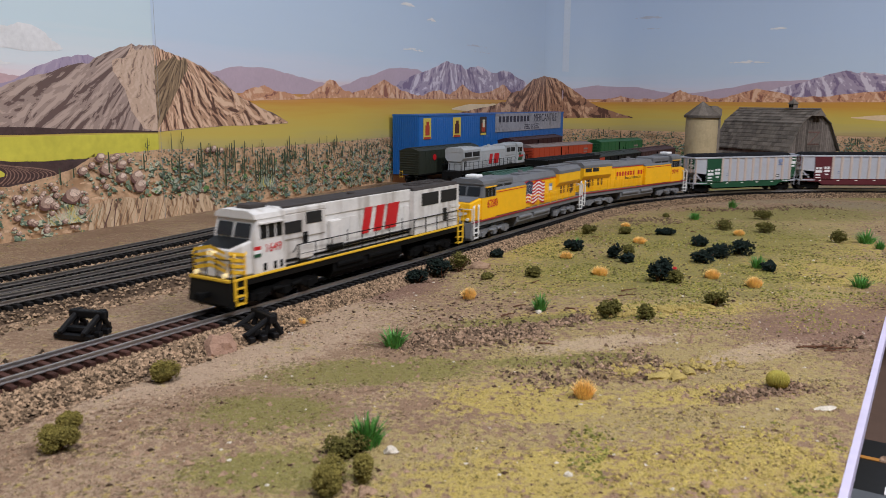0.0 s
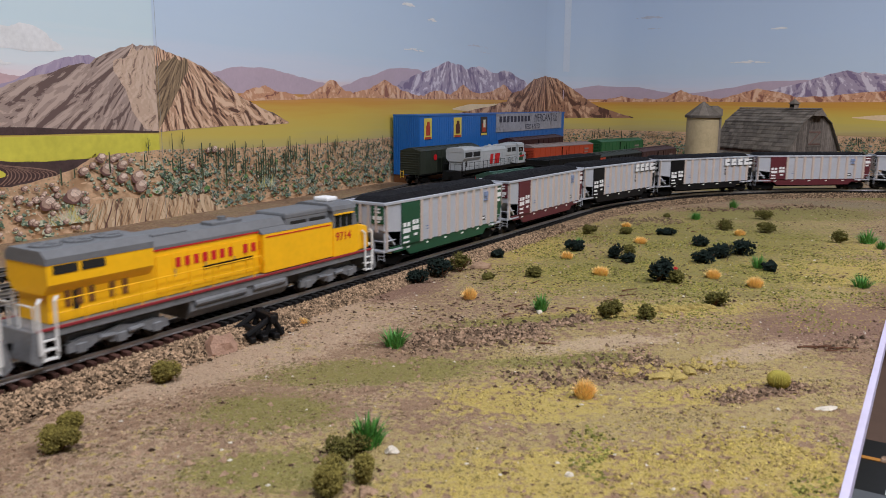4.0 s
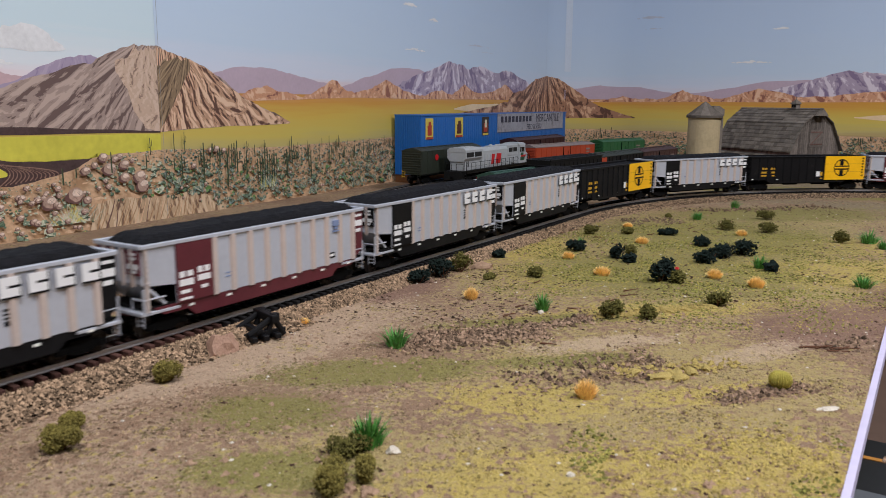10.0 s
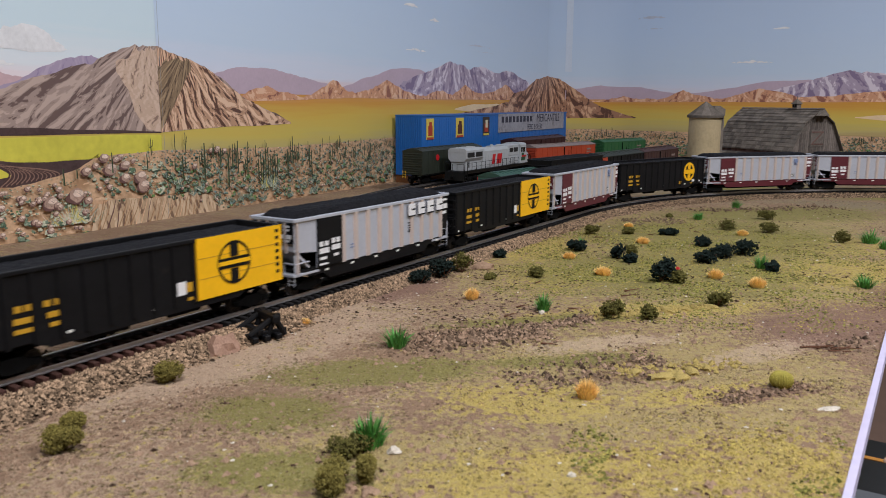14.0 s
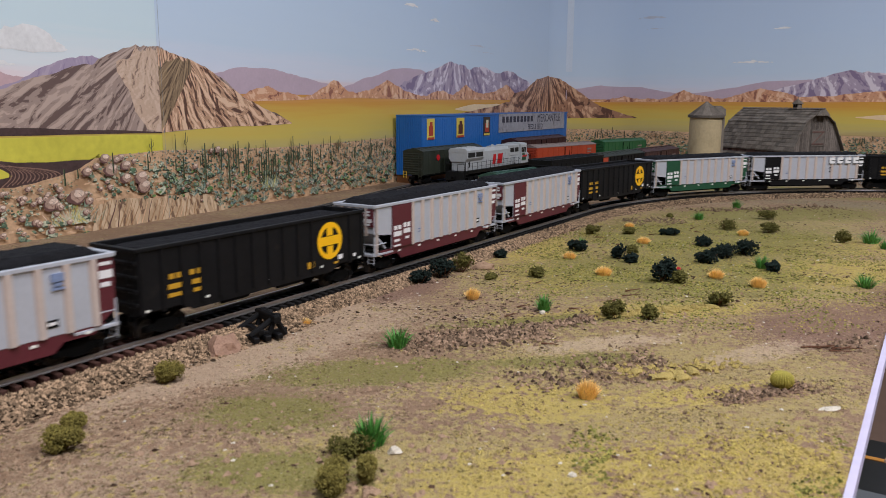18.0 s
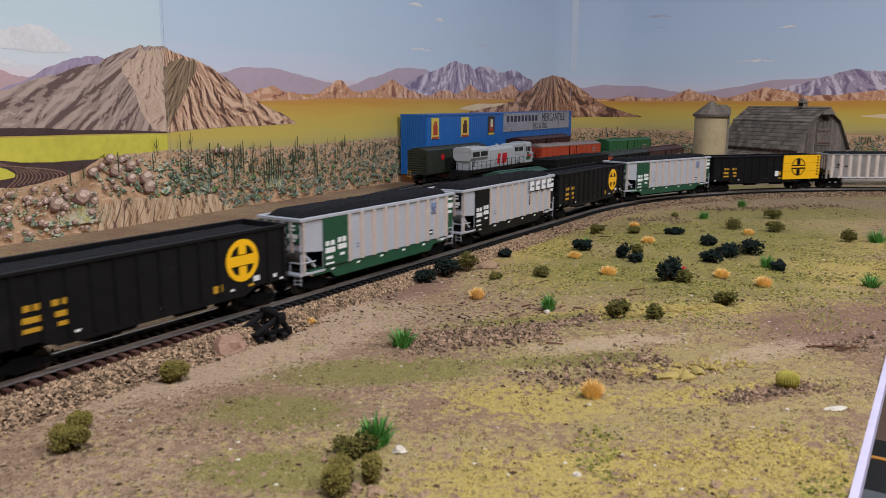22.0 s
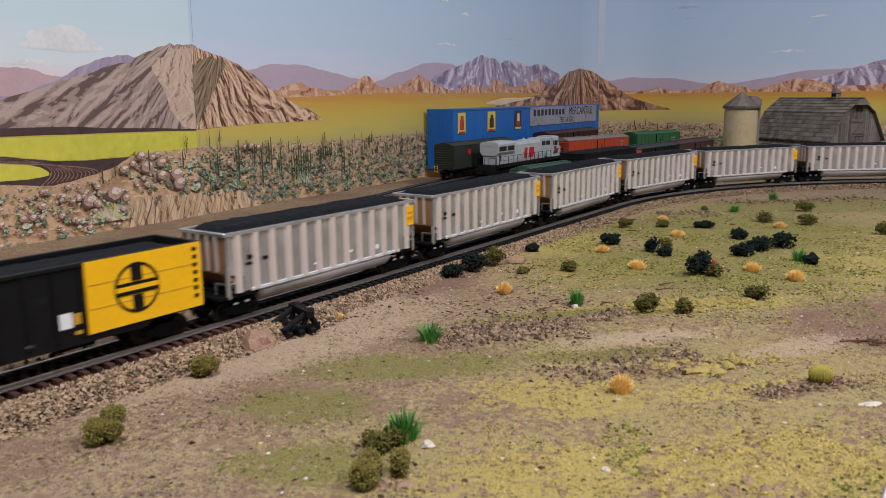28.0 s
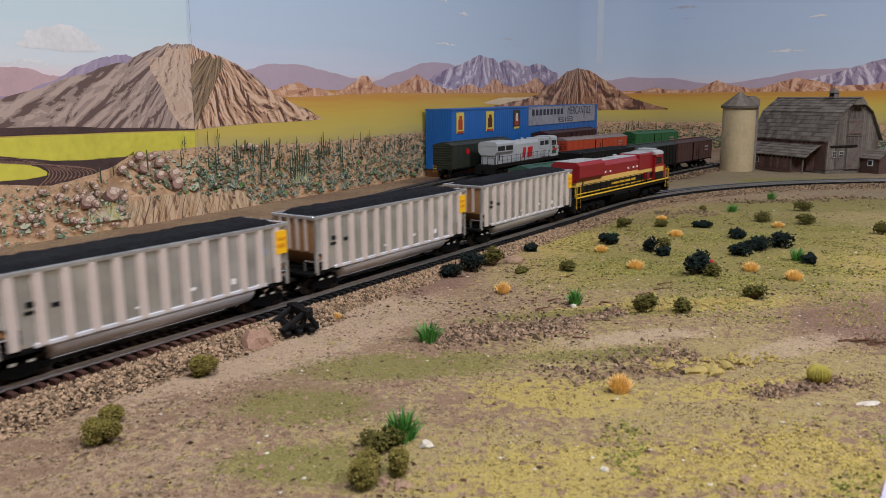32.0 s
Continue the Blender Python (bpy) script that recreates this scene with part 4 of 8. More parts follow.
def smooth_line(knots, step):
    """Points and headings, evenly spaced, along a spline through plan knots (a, b)."""
    pts = []
    for k in range(len(knots) - 1):
        p0, p1, p2, p3 = (Vector(knots[min(max(k + i, 0), len(knots) - 1)]) for i in (-1, 0, 1, 2))
        L = (p2 - p1).length
        m1 = (p1 - p0).normalized() * L if k else (p2 - p1)
        m2 = (p3 - p2).normalized() * L if k < len(knots) - 2 else (p2 - p1)
        n = 24
        for i in range(n + (k == len(knots) - 2)):
            t = i / n
            q = p1 * (2 * t ** 3 - 3 * t ** 2 + 1) + m1 * 0.5 * (t ** 3 - 2 * t ** 2 + t) + m2 * 0.5 * (t ** 3 - t ** 2) + p2 * (3 * t ** 2 - 2 * t ** 3)
            pts.append(plan(q.x, q.y))
    run = [0.0]
    for p, q in zip(pts, pts[1:]):
        run.append(run[-1] + (q - p).length)
    out, i, d = [], 0, 0.0
    while d < run[-1]:
        while run[i + 1] < d:
            i += 1
        v = pts[i + 1] - pts[i]
        out.append((pts[i] + v * ((d - run[i]) / max(1e-9, run[i + 1] - run[i])), math.atan2(v.y, v.x)))
        d += step
    return out


for knots in YARD:
    far = smooth_line(knots, TIE_GAP)
    track("yard_track", smooth_line(knots, 0.03), far[200:], tie_black, rail_side, "yard track of dark rails on black ties")


SPUR = -0.487


def shoulder_z(s, d):
    """Height of the ballast d millimetres from the centre of the main line; wide as far as the end of the spur."""
    top, foot = (27.0, 39.0) if s < SPUR else (18.5, 29.0)
    if d < 15:
        return RAIL - 0.0057
    if d < top:
        return RAIL - 0.0050
    return max(-0.0004, RAIL - 0.0050 - (d - top) / (foot - top) * 0.0054)


def ballast():
    # the wide shoulder that carries the stub of the spur
    sweep(main_points(-1.4, SPUR, 0.05), ((-12, -6.2), (-1, -6.2), (11, -12), (-12, -12)), 0.028, RAIL, ballast_bed, "ballast_shoulder", main_line)
    end = []
    for k in range(900):
        s, d = SPUR + random.Random(k).uniform(-0.004, 0.006), random.Random(k + 5000).uniform(20, 40)
        p, _h = line_at(s, d * MM)
        end.append((p.x, p.y, max(0.0, shoulder_z(SPUR - 0.01, d) - max(0.0, s - SPUR) * 1.2)))
    rng = random.Random(9)
    pts = []
    for k in range(92000):
        s = rng.uniform(-0.82, -0.15) if k % 5 < 3 else rng.uniform(-0.15, 1.1)
        wide = s < SPUR
        o = rng.choice((rng.uniform(15, 41 if wide else 31), rng.uniform(15, 41 if wide else 30), rng.uniform(15, 36 if wide else 29), rng.uniform(-30, -15), rng.uniform(-15, 15)))
        p, _h = line_at(s, o * MM)
        z = shoulder_z(s, abs(o)) if o > 0 or not wide else shoulder_z(0, abs(o))
        pts.append((p.x, p.y, z + rng.uniform(-0.0003, 0.0006) * (abs(o) > 16)))
    tagged(stones("ballast_stones", pts + end, 0.00100, stone_mix), "loose brown ballast stones along the main line", "ballast", kind="stuff")
    pts = []
    for knots in YARD:
        run = smooth_line(knots, 0.002)[700:]
        for _ in range(19000):
            p, h = rng.choice(run)
            o = rng.uniform(-0.031, 0.031)
            d = abs(o)
            pts.append((p.x - math.sin(h) * o, p.y + math.cos(h) * o, RAIL - 0.0056 if d < 0.015 else RAIL - 0.0050 if d < 0.019 else RAIL - 0.0050 - (d - 0.019) * 0.45))
    tagged(stones("ballast_stones", pts, 0.00115, stone_mix), "loose brown ballast stones in the yard", "ballast", kind="stuff")


ballast()

# ---- rolling stock ----
silver = mat("silver_paint", (0.52, 0.545, 0.61), 0.42, 0.25, vary=0.06, scale=60)
rib_grey = dust(mat("rib_paint", (0.60, 0.52, 0.48), 0.5, 0.15, vary=0.08, scale=90), (0.60, 0.45, 0.37), 0.40, 0.60, 0.5)
alu = mat("bare_aluminium", (0.60, 0.605, 0.62), 0.27, 0.72, vary=0.22, scale=45, bump=0.15, fine=2.0)
alu_rib = dust(mat("aluminium_rib", (0.72, 0.63, 0.58), 0.45, 0.2, vary=0.08, scale=80), (0.68, 0.55, 0.47), 0.4, 0.6, 0.5)
black = mat("black_paint", (0.008, 0.008, 0.009), 0.5, vary=0.25, scale=90, spot=((0.020, 0.018, 0.016), 0.62, 60), spec=0.15)
under = mat("underframe_black", (0.005, 0.005, 0.005), 0.8, vary=0.3, scale=150, spec=0.08)
maroon = mat("maroon_paint", (0.105, 0.016, 0.024), 0.5, vary=0.12, scale=70)
green = mat("green_paint", (0.010, 0.072, 0.034), 0.5, vary=0.12, scale=70)
white = mat("white_mark", (0.80, 0.80, 0.80), 0.55, vary=0.05)
gold = mat("gold_yellow", (0.95, 0.51, 0.006), 0.45, vary=0.06, scale=60)
gold_dark = mat("lettering_gold", (0.55, 0.30, 0.02), 0.5, vary=0.1)
reflector = mat("reflector", (0.85, 0.86, 0.80), 0.3, vary=0.02)
coal = mat("coal", (0.010, 0.010, 0.012), 0.75, vary=0.5, scale=260, bump=1.0, fine=3, spec=0.2)
wheel_steel = mat("wheel_steel", (0.030, 0.024, 0.021), 0.5, 0.3, vary=0.3, scale=200)
tub_silver = mat("tub_silver", (0.66, 0.66, 0.70), 0.25, 0.15, vary=0.10, scale=60)
brown_tan = mat("weathered_tan", (0.33, 0.175, 0.075), 0.5, vary=0.3, scale=90)
LEN = 0.1884


def wheelset_mesh():
    """Axle and two flanged wheels, turned as one piece."""
    half = ((0.0, 1.0), (6.4, 1.0), (6.5, 5.8), (7.2, 5.9), (7.5, 5.2), (9.7, 5.1), (9.8, 4.2), (9.3, 3.8), (9.5, 1.8), (12.4, 1.4), (12.5, 0.05))
    prof = [(-y, r) for y, r in half[:0:-1]] + list(half)
    n = 16
    verts = [(r * math.cos(2 * math.pi * k / n) * MM, y * MM, (5.2 + r * math.sin(2 * math.pi * k / n)) * MM) for y, r in prof for k in range(n)]
    faces = [(i * n + k, i * n + (k + 1) % n, (i + 1) * n + (k + 1) % n, (i + 1) * n + k) for i in range(len(prof) - 1) for k in range(n)]
    me = bpy.data.meshes.new("wheelset")
    me.from_pydata(verts, [], faces)
    me.materials.append(wheel_steel)
    return me


WHEELS = wheelset_mesh()


def truck_frame(base, y):
    """Cast side frame with its journal boxes and spring nest."""
    bm = bmesh.new()
    h = base / 2
    prism(bm, ((-h - 3, 4.2), (-h + 3, 4.2), (-h + 5, 3.2), (-3, 2.4), (3, 2.4), (h - 5, 3.2), (h - 3, 4.2), (h + 3, 4.2), (h + 3, 6.6), (h - 3, 7.6), (5, 9.2), (-5, 9.2), (-h + 3, 7.6), (-h - 3, 6.6)), y - 0.9, y + 0.9)
    for s in (-1, 1):
        rbox(bm, s * h - 1.7, s * h + 1.7, y - 1.6, y + 1.6, 3.9, 6.9, 0.3, 1)
    for k in (-1.6, 0, 1.6):
        rod(bm, (k, y, 3), (k, y, 6.5), 0.8, 6)
    return bm


def add_trucks(root, places, base=20.5, colour=under, axles=(-0.5, 0.5)):
    for x in places:
        bm = bmesh.new()
        rbox(bm, x - 3.5, x + 3.5, -11, 11, 5.2, 9.0, 0.4, 1)
        rod(bm, (x, 0, 9), (x, 0, 12), 4, 10)
        tr = part("truck", bm, colour, root)
        for y in (-11.6, 11.6):
            b3 = truck_frame(base, y)
            bmesh.ops.translate(b3, vec=(x, 0, 0), verts=b3.verts)
            part("side_frame", b3, colour, tr)
        repeat("wheelset", WHEELS, tr, [pose((x + k * base) * MM, 0, 0) for k in axles])


def add_couplers(root, half, z=10.5):
    for s in (-1, 1):
        bm = bmesh.new()
        rbox(bm, min(s * (half - 12), s * (half - 1.6)), max(s * (half - 12), s * (half - 1.6)), -1.4, 1.4, z - 1.4, z + 1.4, 0.3, 1)
        rbox(bm, s * half - 2.2, s * half + 1.2, -2.6, 2.4, z - 2.0, z + 2.0, 0.6, 1)
        rod(bm, (s * (half - 1.5), -1.5, z - 2), (s * (half - 4.5), -3, z - 6.8), 0.35, 6)
        part("coupler", bm, under, root)


def marks(rows, material, name, root, y, label="", depth=0.25):
    """Flat painted marks (x0, x1, z0, z1) on a side at y."""
    s = 1 if y > 0 else -1
    bm = bmesh.new()
    for x0, x1, z0, z1 in rows:
        box(bm, x0, x1, *sorted((y, y + s * depth)), z0, z1)
    return part(name, bm, material, root, label)


def heap(root, x0, x1, hw, rim, peak, seed):
    """A load of coal with an uneven top."""
    nx, ny = 74, 16
    verts, faces = [], []
    for i in range(nx + 1):
        for j in range(ny + 1):
            u, v = i / nx, j / ny
            x, y = x0 + (x1 - x0) * u, -hw + 2 * hw * v
            e = min(1.0, min(u, 1 - u) * 22) ** 0.7 * min(1.0, min(v, 1 - v) * 6) ** 0.6
            z = rim + (peak - rim) * e + (0.5 + 0.4 * e) * fbm(x, y, 0.22, 4, seed) + 0.5 * noise.noise((x * 1.1, y * 1.1, seed))
            verts.append((x * MM, y * MM, z * MM))
    for i in range(nx):
        for j in range(ny):
            a = i * (ny + 1) + j
            faces.append((a, a + 1, a + ny + 2, a + ny + 1))
    return tagged(raw("coal_load", verts, faces, coal, root), "heaped black coal")


def end_ladder(root, x, y, z0, z1, material, steps=4):
    bm = bmesh.new()
    for q in (-2.6, 2.6):
        rod(bm, (x, y + q, z0), (x, y + q, z1), 0.3, 5)
    for k in range(steps):
        z = z0 + (z1 - z0) * (k + 0.5) / steps
        rod(bm, (x, y - 2.6, z), (x, y + 2.6, z), 0.28, 5)
    part("ladder", bm, material, root)


def round_emblem(bm, cx, cz, r, y, s, ring=0.90):
    """A ring with a cross inside, as flat strips."""
    n = 28
    d = 0.3 * s
    for rr0, rr1 in ((ring, 1.0),):
        for k in range(n):
            a, b = 2 * math.pi * k / n, 2 * math.pi * (k + 1) / n
            q = [(cx + r * m * math.cos(t), y + d, cz + r * m * math.sin(t)) for t, m in ((a, rr0), (b, rr0), (b, rr1), (a, rr1))]
            bm.faces.new([bm.verts.new(p) for p in q])
    for x0, x1, z0, z1 in ((-0.24, 0.24, -0.93, -0.28), (-0.24, 0.24, 0.28, 0.93), (-0.97, 0.97, -0.24, 0.24)):
        bm.faces.new([bm.verts.new((cx + r * a, y + d * 1.1, cz + r * b)) for a, b in ((x0, z0), (x1, z0), (x1, z1), (x0, z1))])


def coal_gondola(kind, colour, label):
    """High-sided coal car with outside ribs, heaped with coal. The travelling end is +x."""
    root = thing("coal_car", label, "coal car", "coal cars of the train")
    bare = kind == "bare"
    body_m, rib_m = (alu, alu_rib) if bare else (silver, rib_grey)
    top, low, hw, end = 49.0, 16.0, 17.4, 82.5 if bare else 87.0
    sill = 15.0
    for s in (-1, 1):
        bm = bmesh.new()
        y0, y1 = sorted((s * hw, s * (hw - 0.8)))
        lo = low if bare else low + 0.2
        prism(bm, ((-end, 27), (-71, 24.5), (-71, lo), (71, lo), (71, 24.5), (end, 27), (end, top), (-end, top)) if bare else ((-78, lo), (67, lo), (67, 26.5), (end - 2, 28.5), (end - 2, top), (-78, top)), y0, y1)
        part("side_wall", bm, body_m, root)
        bm = bmesh.new()
        rbox(bm, -end - 0.4, end + 0.4, *sorted((s * (hw - 1.0), s * (hw + 1.1))), top - 1.9, top + 0.2, 0.3, 1)
        part("top_chord", bm, body_m, root)
        bm = bmesh.new()
        if bare:
            rbox(bm, -66, 66, *sorted((s * (hw - 0.5), s * (hw + 0.9))), low - 0.9, low + 1.1, 0.3, 1)
            part("side_sill", bm, tub_silver, root)
        else:
            prism(bm, ((-end + 6, low + 0.4), (end - 6, low + 0.4), (end - 12, 12.2), (60, 12.2), (55, 8.0), (-55, 8.0), (-60, 12.2), (-end + 12, 12.2)), *sorted((s * (hw - 1.6), s * (hw - 0.2))))
            part("side_sill", bm, colour, root)
            for x in (-72, -46, -20, 6, 32, 58):
                marks([(x - 1.6, x + 1.6, 13.2, 14.4)], reflector, "reflector_strip", root, s * (hw - 0.1))
        # ribs
        n = 13
        wid = 2.6 if bare else 2.2
        bm = bmesh.new()
        prism(bm, ((-wid, 0), (wid, 0), (wid * 0.62, 1.25), (-wid * 0.62, 1.25)), low, top - 1.6, axis="z")
        if s < 0:
            bmesh.ops.scale(bm, vec=(1, -1, 1), verts=bm.verts)
        rib = mesh_of("rib", bm, rib_m)
        xs = [-76.5 + k * 13.1 for k in range(10)]
        if bare:
            xs = [-end + 8 + k * (2 * end - 16) / (n - 1) for k in range(n)]
        repeat("rib", rib, root, [pose(x * MM, s * hw * MM, 0) for x in xs])
        # coloured panel and lettering bars
        y = s * (hw + 0.05)
        if not bare:
            pm = colour
            marks([(43.5, 67.0, low + 0.4, top - 2)], pm, "colour_panel", root, y, depth=1.0)
            yy = s * (hw + 1.05)
            marks([(62.2, 65.8, 29.4, 32.4), (57.2, 60.8, 29.4, 32.4), (50.6, 54.0, 30.2, 33.4), (46.0, 49.4, 30.2, 33.4), (56.8, 66.0, 24.8, 28.2), (45.6, 54.0, 25.8, 29.0), (59.0, 65.5, 20.8, 22.6), (47.5, 52.0, 21.6, 23.4), (58, 66, 17.4, 18.6)], white, "lettering", root, yy)
            # lettered sheet at the trailing end, corner post and ladder at the leading end
            y0, y1 = sorted((s * hw, s * (hw - 0.8)))
            bm = bmesh.new()
            prism(bm, ((-end, 22), (-78.2, lo), (-78.2, top), (-end, top)), y0, y1)
            sheet = part("end_sheet", bm, pm, root)
            marks([(-86, -79.6, 43.6, 45.2), (-86.4, -79.2, 37.4, 41.2), (-85, -79.8, 33.4, 35.6)], white, "lettering", sheet, s * hw)
            bm = bmesh.new()
            rbox(bm, end - 3.2, end - 1.4, *sorted((s * (hw - 1.2), s * (hw + 0.6))), 15, top - 1.6, 0.2, 1)
            for zr in (30, 33, 36, 39, 42, 45):
                rod(bm, (end - 3, s * (hw + 0.5), zr), (end - 1.2, s * (hw + 1.2), zr), 0.3, 5)
            part("corner_post", bm, rib_m, root)
            if kind == "letters":
                for k in range(4):
                    x = -32.0 - k * 12.4
                    marks([(x - 9.0, x, 36.6, 45.4)], black, "letter_shadow", root, s * (hw + 1.0), depth=0.5)
                    marks([(x - 3.0, x + 0.5, 37.6, 46.0), (x - 8.2, x - 3.0, 42.4, 46.0), (x - 8.2, x - 3.0, 37.6, 41.2)], white, "letter_block", root, s * (hw + 1.5))
                marks([(-39, -33, 31.6, 32.6), (-39, -33, 29.8, 30.6), (-39, -33, 28.0, 28.8), (-38, -33, 25.2, 27.2)], black, "data_block", root, y)
            else:
                marks([(-62, -56, 40.4, 44.0), (-61, -57, 38.4, 39.8), (-62, -56, 36.6, 37.6)], mat_badge, "badge", root, s * (hw + 0.1), depth=0.9)
                marks([(-58, -52, 20, 23.6)], black, "data_block", root, y)
                marks([(-57, -53, 21.2, 22.6)], white, "data_block", root, s * (hw + 0.3))
            marks([(28, 34, 24, 24.6), (28, 34, 26, 26.6)], mat_badge, "data_block", root, y)
        else:
            for xp in (-end + 0.2, end - 2.0):
                bm = bmesh.new()
                rbox(bm, xp, xp + 1.8, *sorted((s * (hw - 1.0), s * (hw + 0.8))), 13.5, top - 1.8, 0.2, 1)
                for zr in range(17, 46, 3):
                    rod(bm, (xp + 0.9, s * (hw + 0.6), zr), (xp + 0.9, s * (hw + 1.5), zr), 0.4, 5)
                part("corner_post", bm, alu, root)
            for xr in (-74, -66, 66, 74):
                marks([(xr - 1.4, xr + 1.4, 8.6, 9.8)], reflector, "reflector_strip", root, s * 13.2)
            marks([(-end + 1.0, -end + 9.5, 32, 45)], gold, "yellow_panel", root, y, depth=1.4)
            marks([(-end + 2.5, -end + 8, 36, 38), (-end + 2.5, -end + 8, 40, 41.5)], gold2, "panel_mark", root, s * (hw + 1.45))
            marks([(64, 68, 33, 35.5), (64, 69, 30, 31.5), (53, 57, 31, 33)], black, "lettering", root, y)
            marks([(-66, -62.5, 33.5, 37)], mat_badge, "badge", root, y)
            marks([(-44, -41, 21, 24), (-18, -14, 23, 24.5), (12, 17, 21, 22)], white, "data_block", root, y)
    # inner floor, end walls, slope sheets
    for s in (-1, 1):
        bm = bmesh.new()
        x0 = s * end
        if bare:
            prism(bm, ((x0, top), (x0 - s * 1.0, top), (x0 - s * 1.0, 28), (x0 - s * 12, 17), (x0 - s * 11, 16), (x0, 27)), -hw + 0.85, hw - 0.85)
        else:
            prism(bm, ((x0, top), (x0 - s * 1.0, top), (x0 - s * 1.0, 30.5), (x0 - s * 14, 18), (x0 - s * 13, 17), (x0, 29.5)), -hw + 0.85, hw - 0.85)
        part("end_wall", bm, brown_tan if bare else silver, root)
        bm = bmesh.new()
        for y in (-10.5, -3.5, 3.5, 10.5):
            box(bm, *sorted((x0, x0 + s * 1.1)), y - 1.0, y + 1.0, 28, top - 1.5)
        part("end_post", bm, rib_m, root)
        bm = bmesh.new()
        rbox(bm, *sorted((x0 - s * 0.6, x0 + s * 1.2)), -hw - 0.9, hw + 0.9, top - 1.9, top + 0.3, 0.3, 1)
        part("end_chord", bm, body_m, root)
        if not bare:
            bm = bmesh.new()
            box(bm, *sorted((x0 + s * 0.1, x0 + s * 0.8)), 6, hw - 0.6, 34, top - 2.5)
            box(bm, *sorted((x0 + s * 0.1, x0 + s * 0.8)), -hw + 0.6, -6, 34, top - 2.5)
            pnl = part("end_panel", bm, colour, root)
            bm = bmesh.new()
            for yc in (-11.5, 11.5):
                for z0, z1, w in ((44, 45.2, 2.5), (41.8, 43, 2.5), (37, 39.6, 4.0), (35, 36.4, 2.4)):
                    box(bm, *sorted((x0 + s * 0.8, x0 + s * 1.1)), yc - w, yc + w, z0, z1)
            part("lettering", bm, white, pnl)
        # platform, rails and steps at the end
        bm = bmesh.new()
        rbox(bm, *sorted((x0 - s * 22, x0 + s * (6.0 if bare else 1.5))), -hw, hw, 13.4, 15.2, 0.3, 1)
        part("end_platform", bm, silver if not bare else under, root)
        rail_m = silver if not bare else alu
        for y in (-1, 1):
            yy = y * (hw - 0.3)
            bm = bmesh.new()
            bent(bm, ((x0, yy, 27), (x0, yy, 15)), 0.7, 6)
            bent(bm, ((x0, yy, 21.5), (x0 - s * 13, yy, 21.5)), 0.45, 6)
            bent(bm, ((x0, yy, 21.5), (x0, yy - y * 9, 21.5), (x0, yy - y * 9, 15)), 0.45, 6)
            part("handrail", bm, rail_m, root)
            end_ladder(root, x0 + s * 0.3, y * (hw - 3.2), 7.5, 14.5, rail_m if not bare else under, 3)
        bm = bmesh.new()
        prism(bm, ((x0 - s * 15, 9), (x0, 12), (x0, 14), (x0 - s * 15, 16)), -4, 4)
        part("draft_sill", bm, colour if not bare else under, root)
    bm = bmesh.new()
    if bare:
        prof = [(17.3 * math.cos(t), 15.6 + 11.0 * math.sin(t)) for t in [math.pi + math.pi * k / 12 for k in range(13)]]
        prism(bm, prof, -57, 57, axis="x")
        part("tub", bm, tub_silver, root, smooth=True)
    else:
        prism(bm, ((-56, 16), (56, 16), (53, 6.4), (-53, 6.4)), -hw + 2, hw - 2)
        part("tub", bm, under, root)
    bm = bmesh.new()
    rbox(bm, -84, 84, -3.2, 3.2, 9.2, 15.5, 0.4, 1)
    rbox(bm, -end + 1.5, end - 1.5, -hw + 1, hw - 1, 15.6, 17.0, 0.3, 1)
    part("centre_sill", bm, under, root)
    heap(root, -end + 1.2, end - 1.2, hw - 1.0, top - 2.2, top + (2.4 if bare else 3.6), {"bare": 1.0, "letters": 5.0}.get(kind, 9.0) + (3.0 if colour is maroon else 0))
    add_trucks(root, (-70, 70))
    add_couplers(root, LEN / MM / 2)
    return root


mat_badge = mat("badge_blue", (0.20, 0.26, 0.42), 0.5, vary=0.2, scale=600)
gold2 = mat("panel_mark_orange", (0.75, 0.30, 0.008), 0.5, vary=0.05)


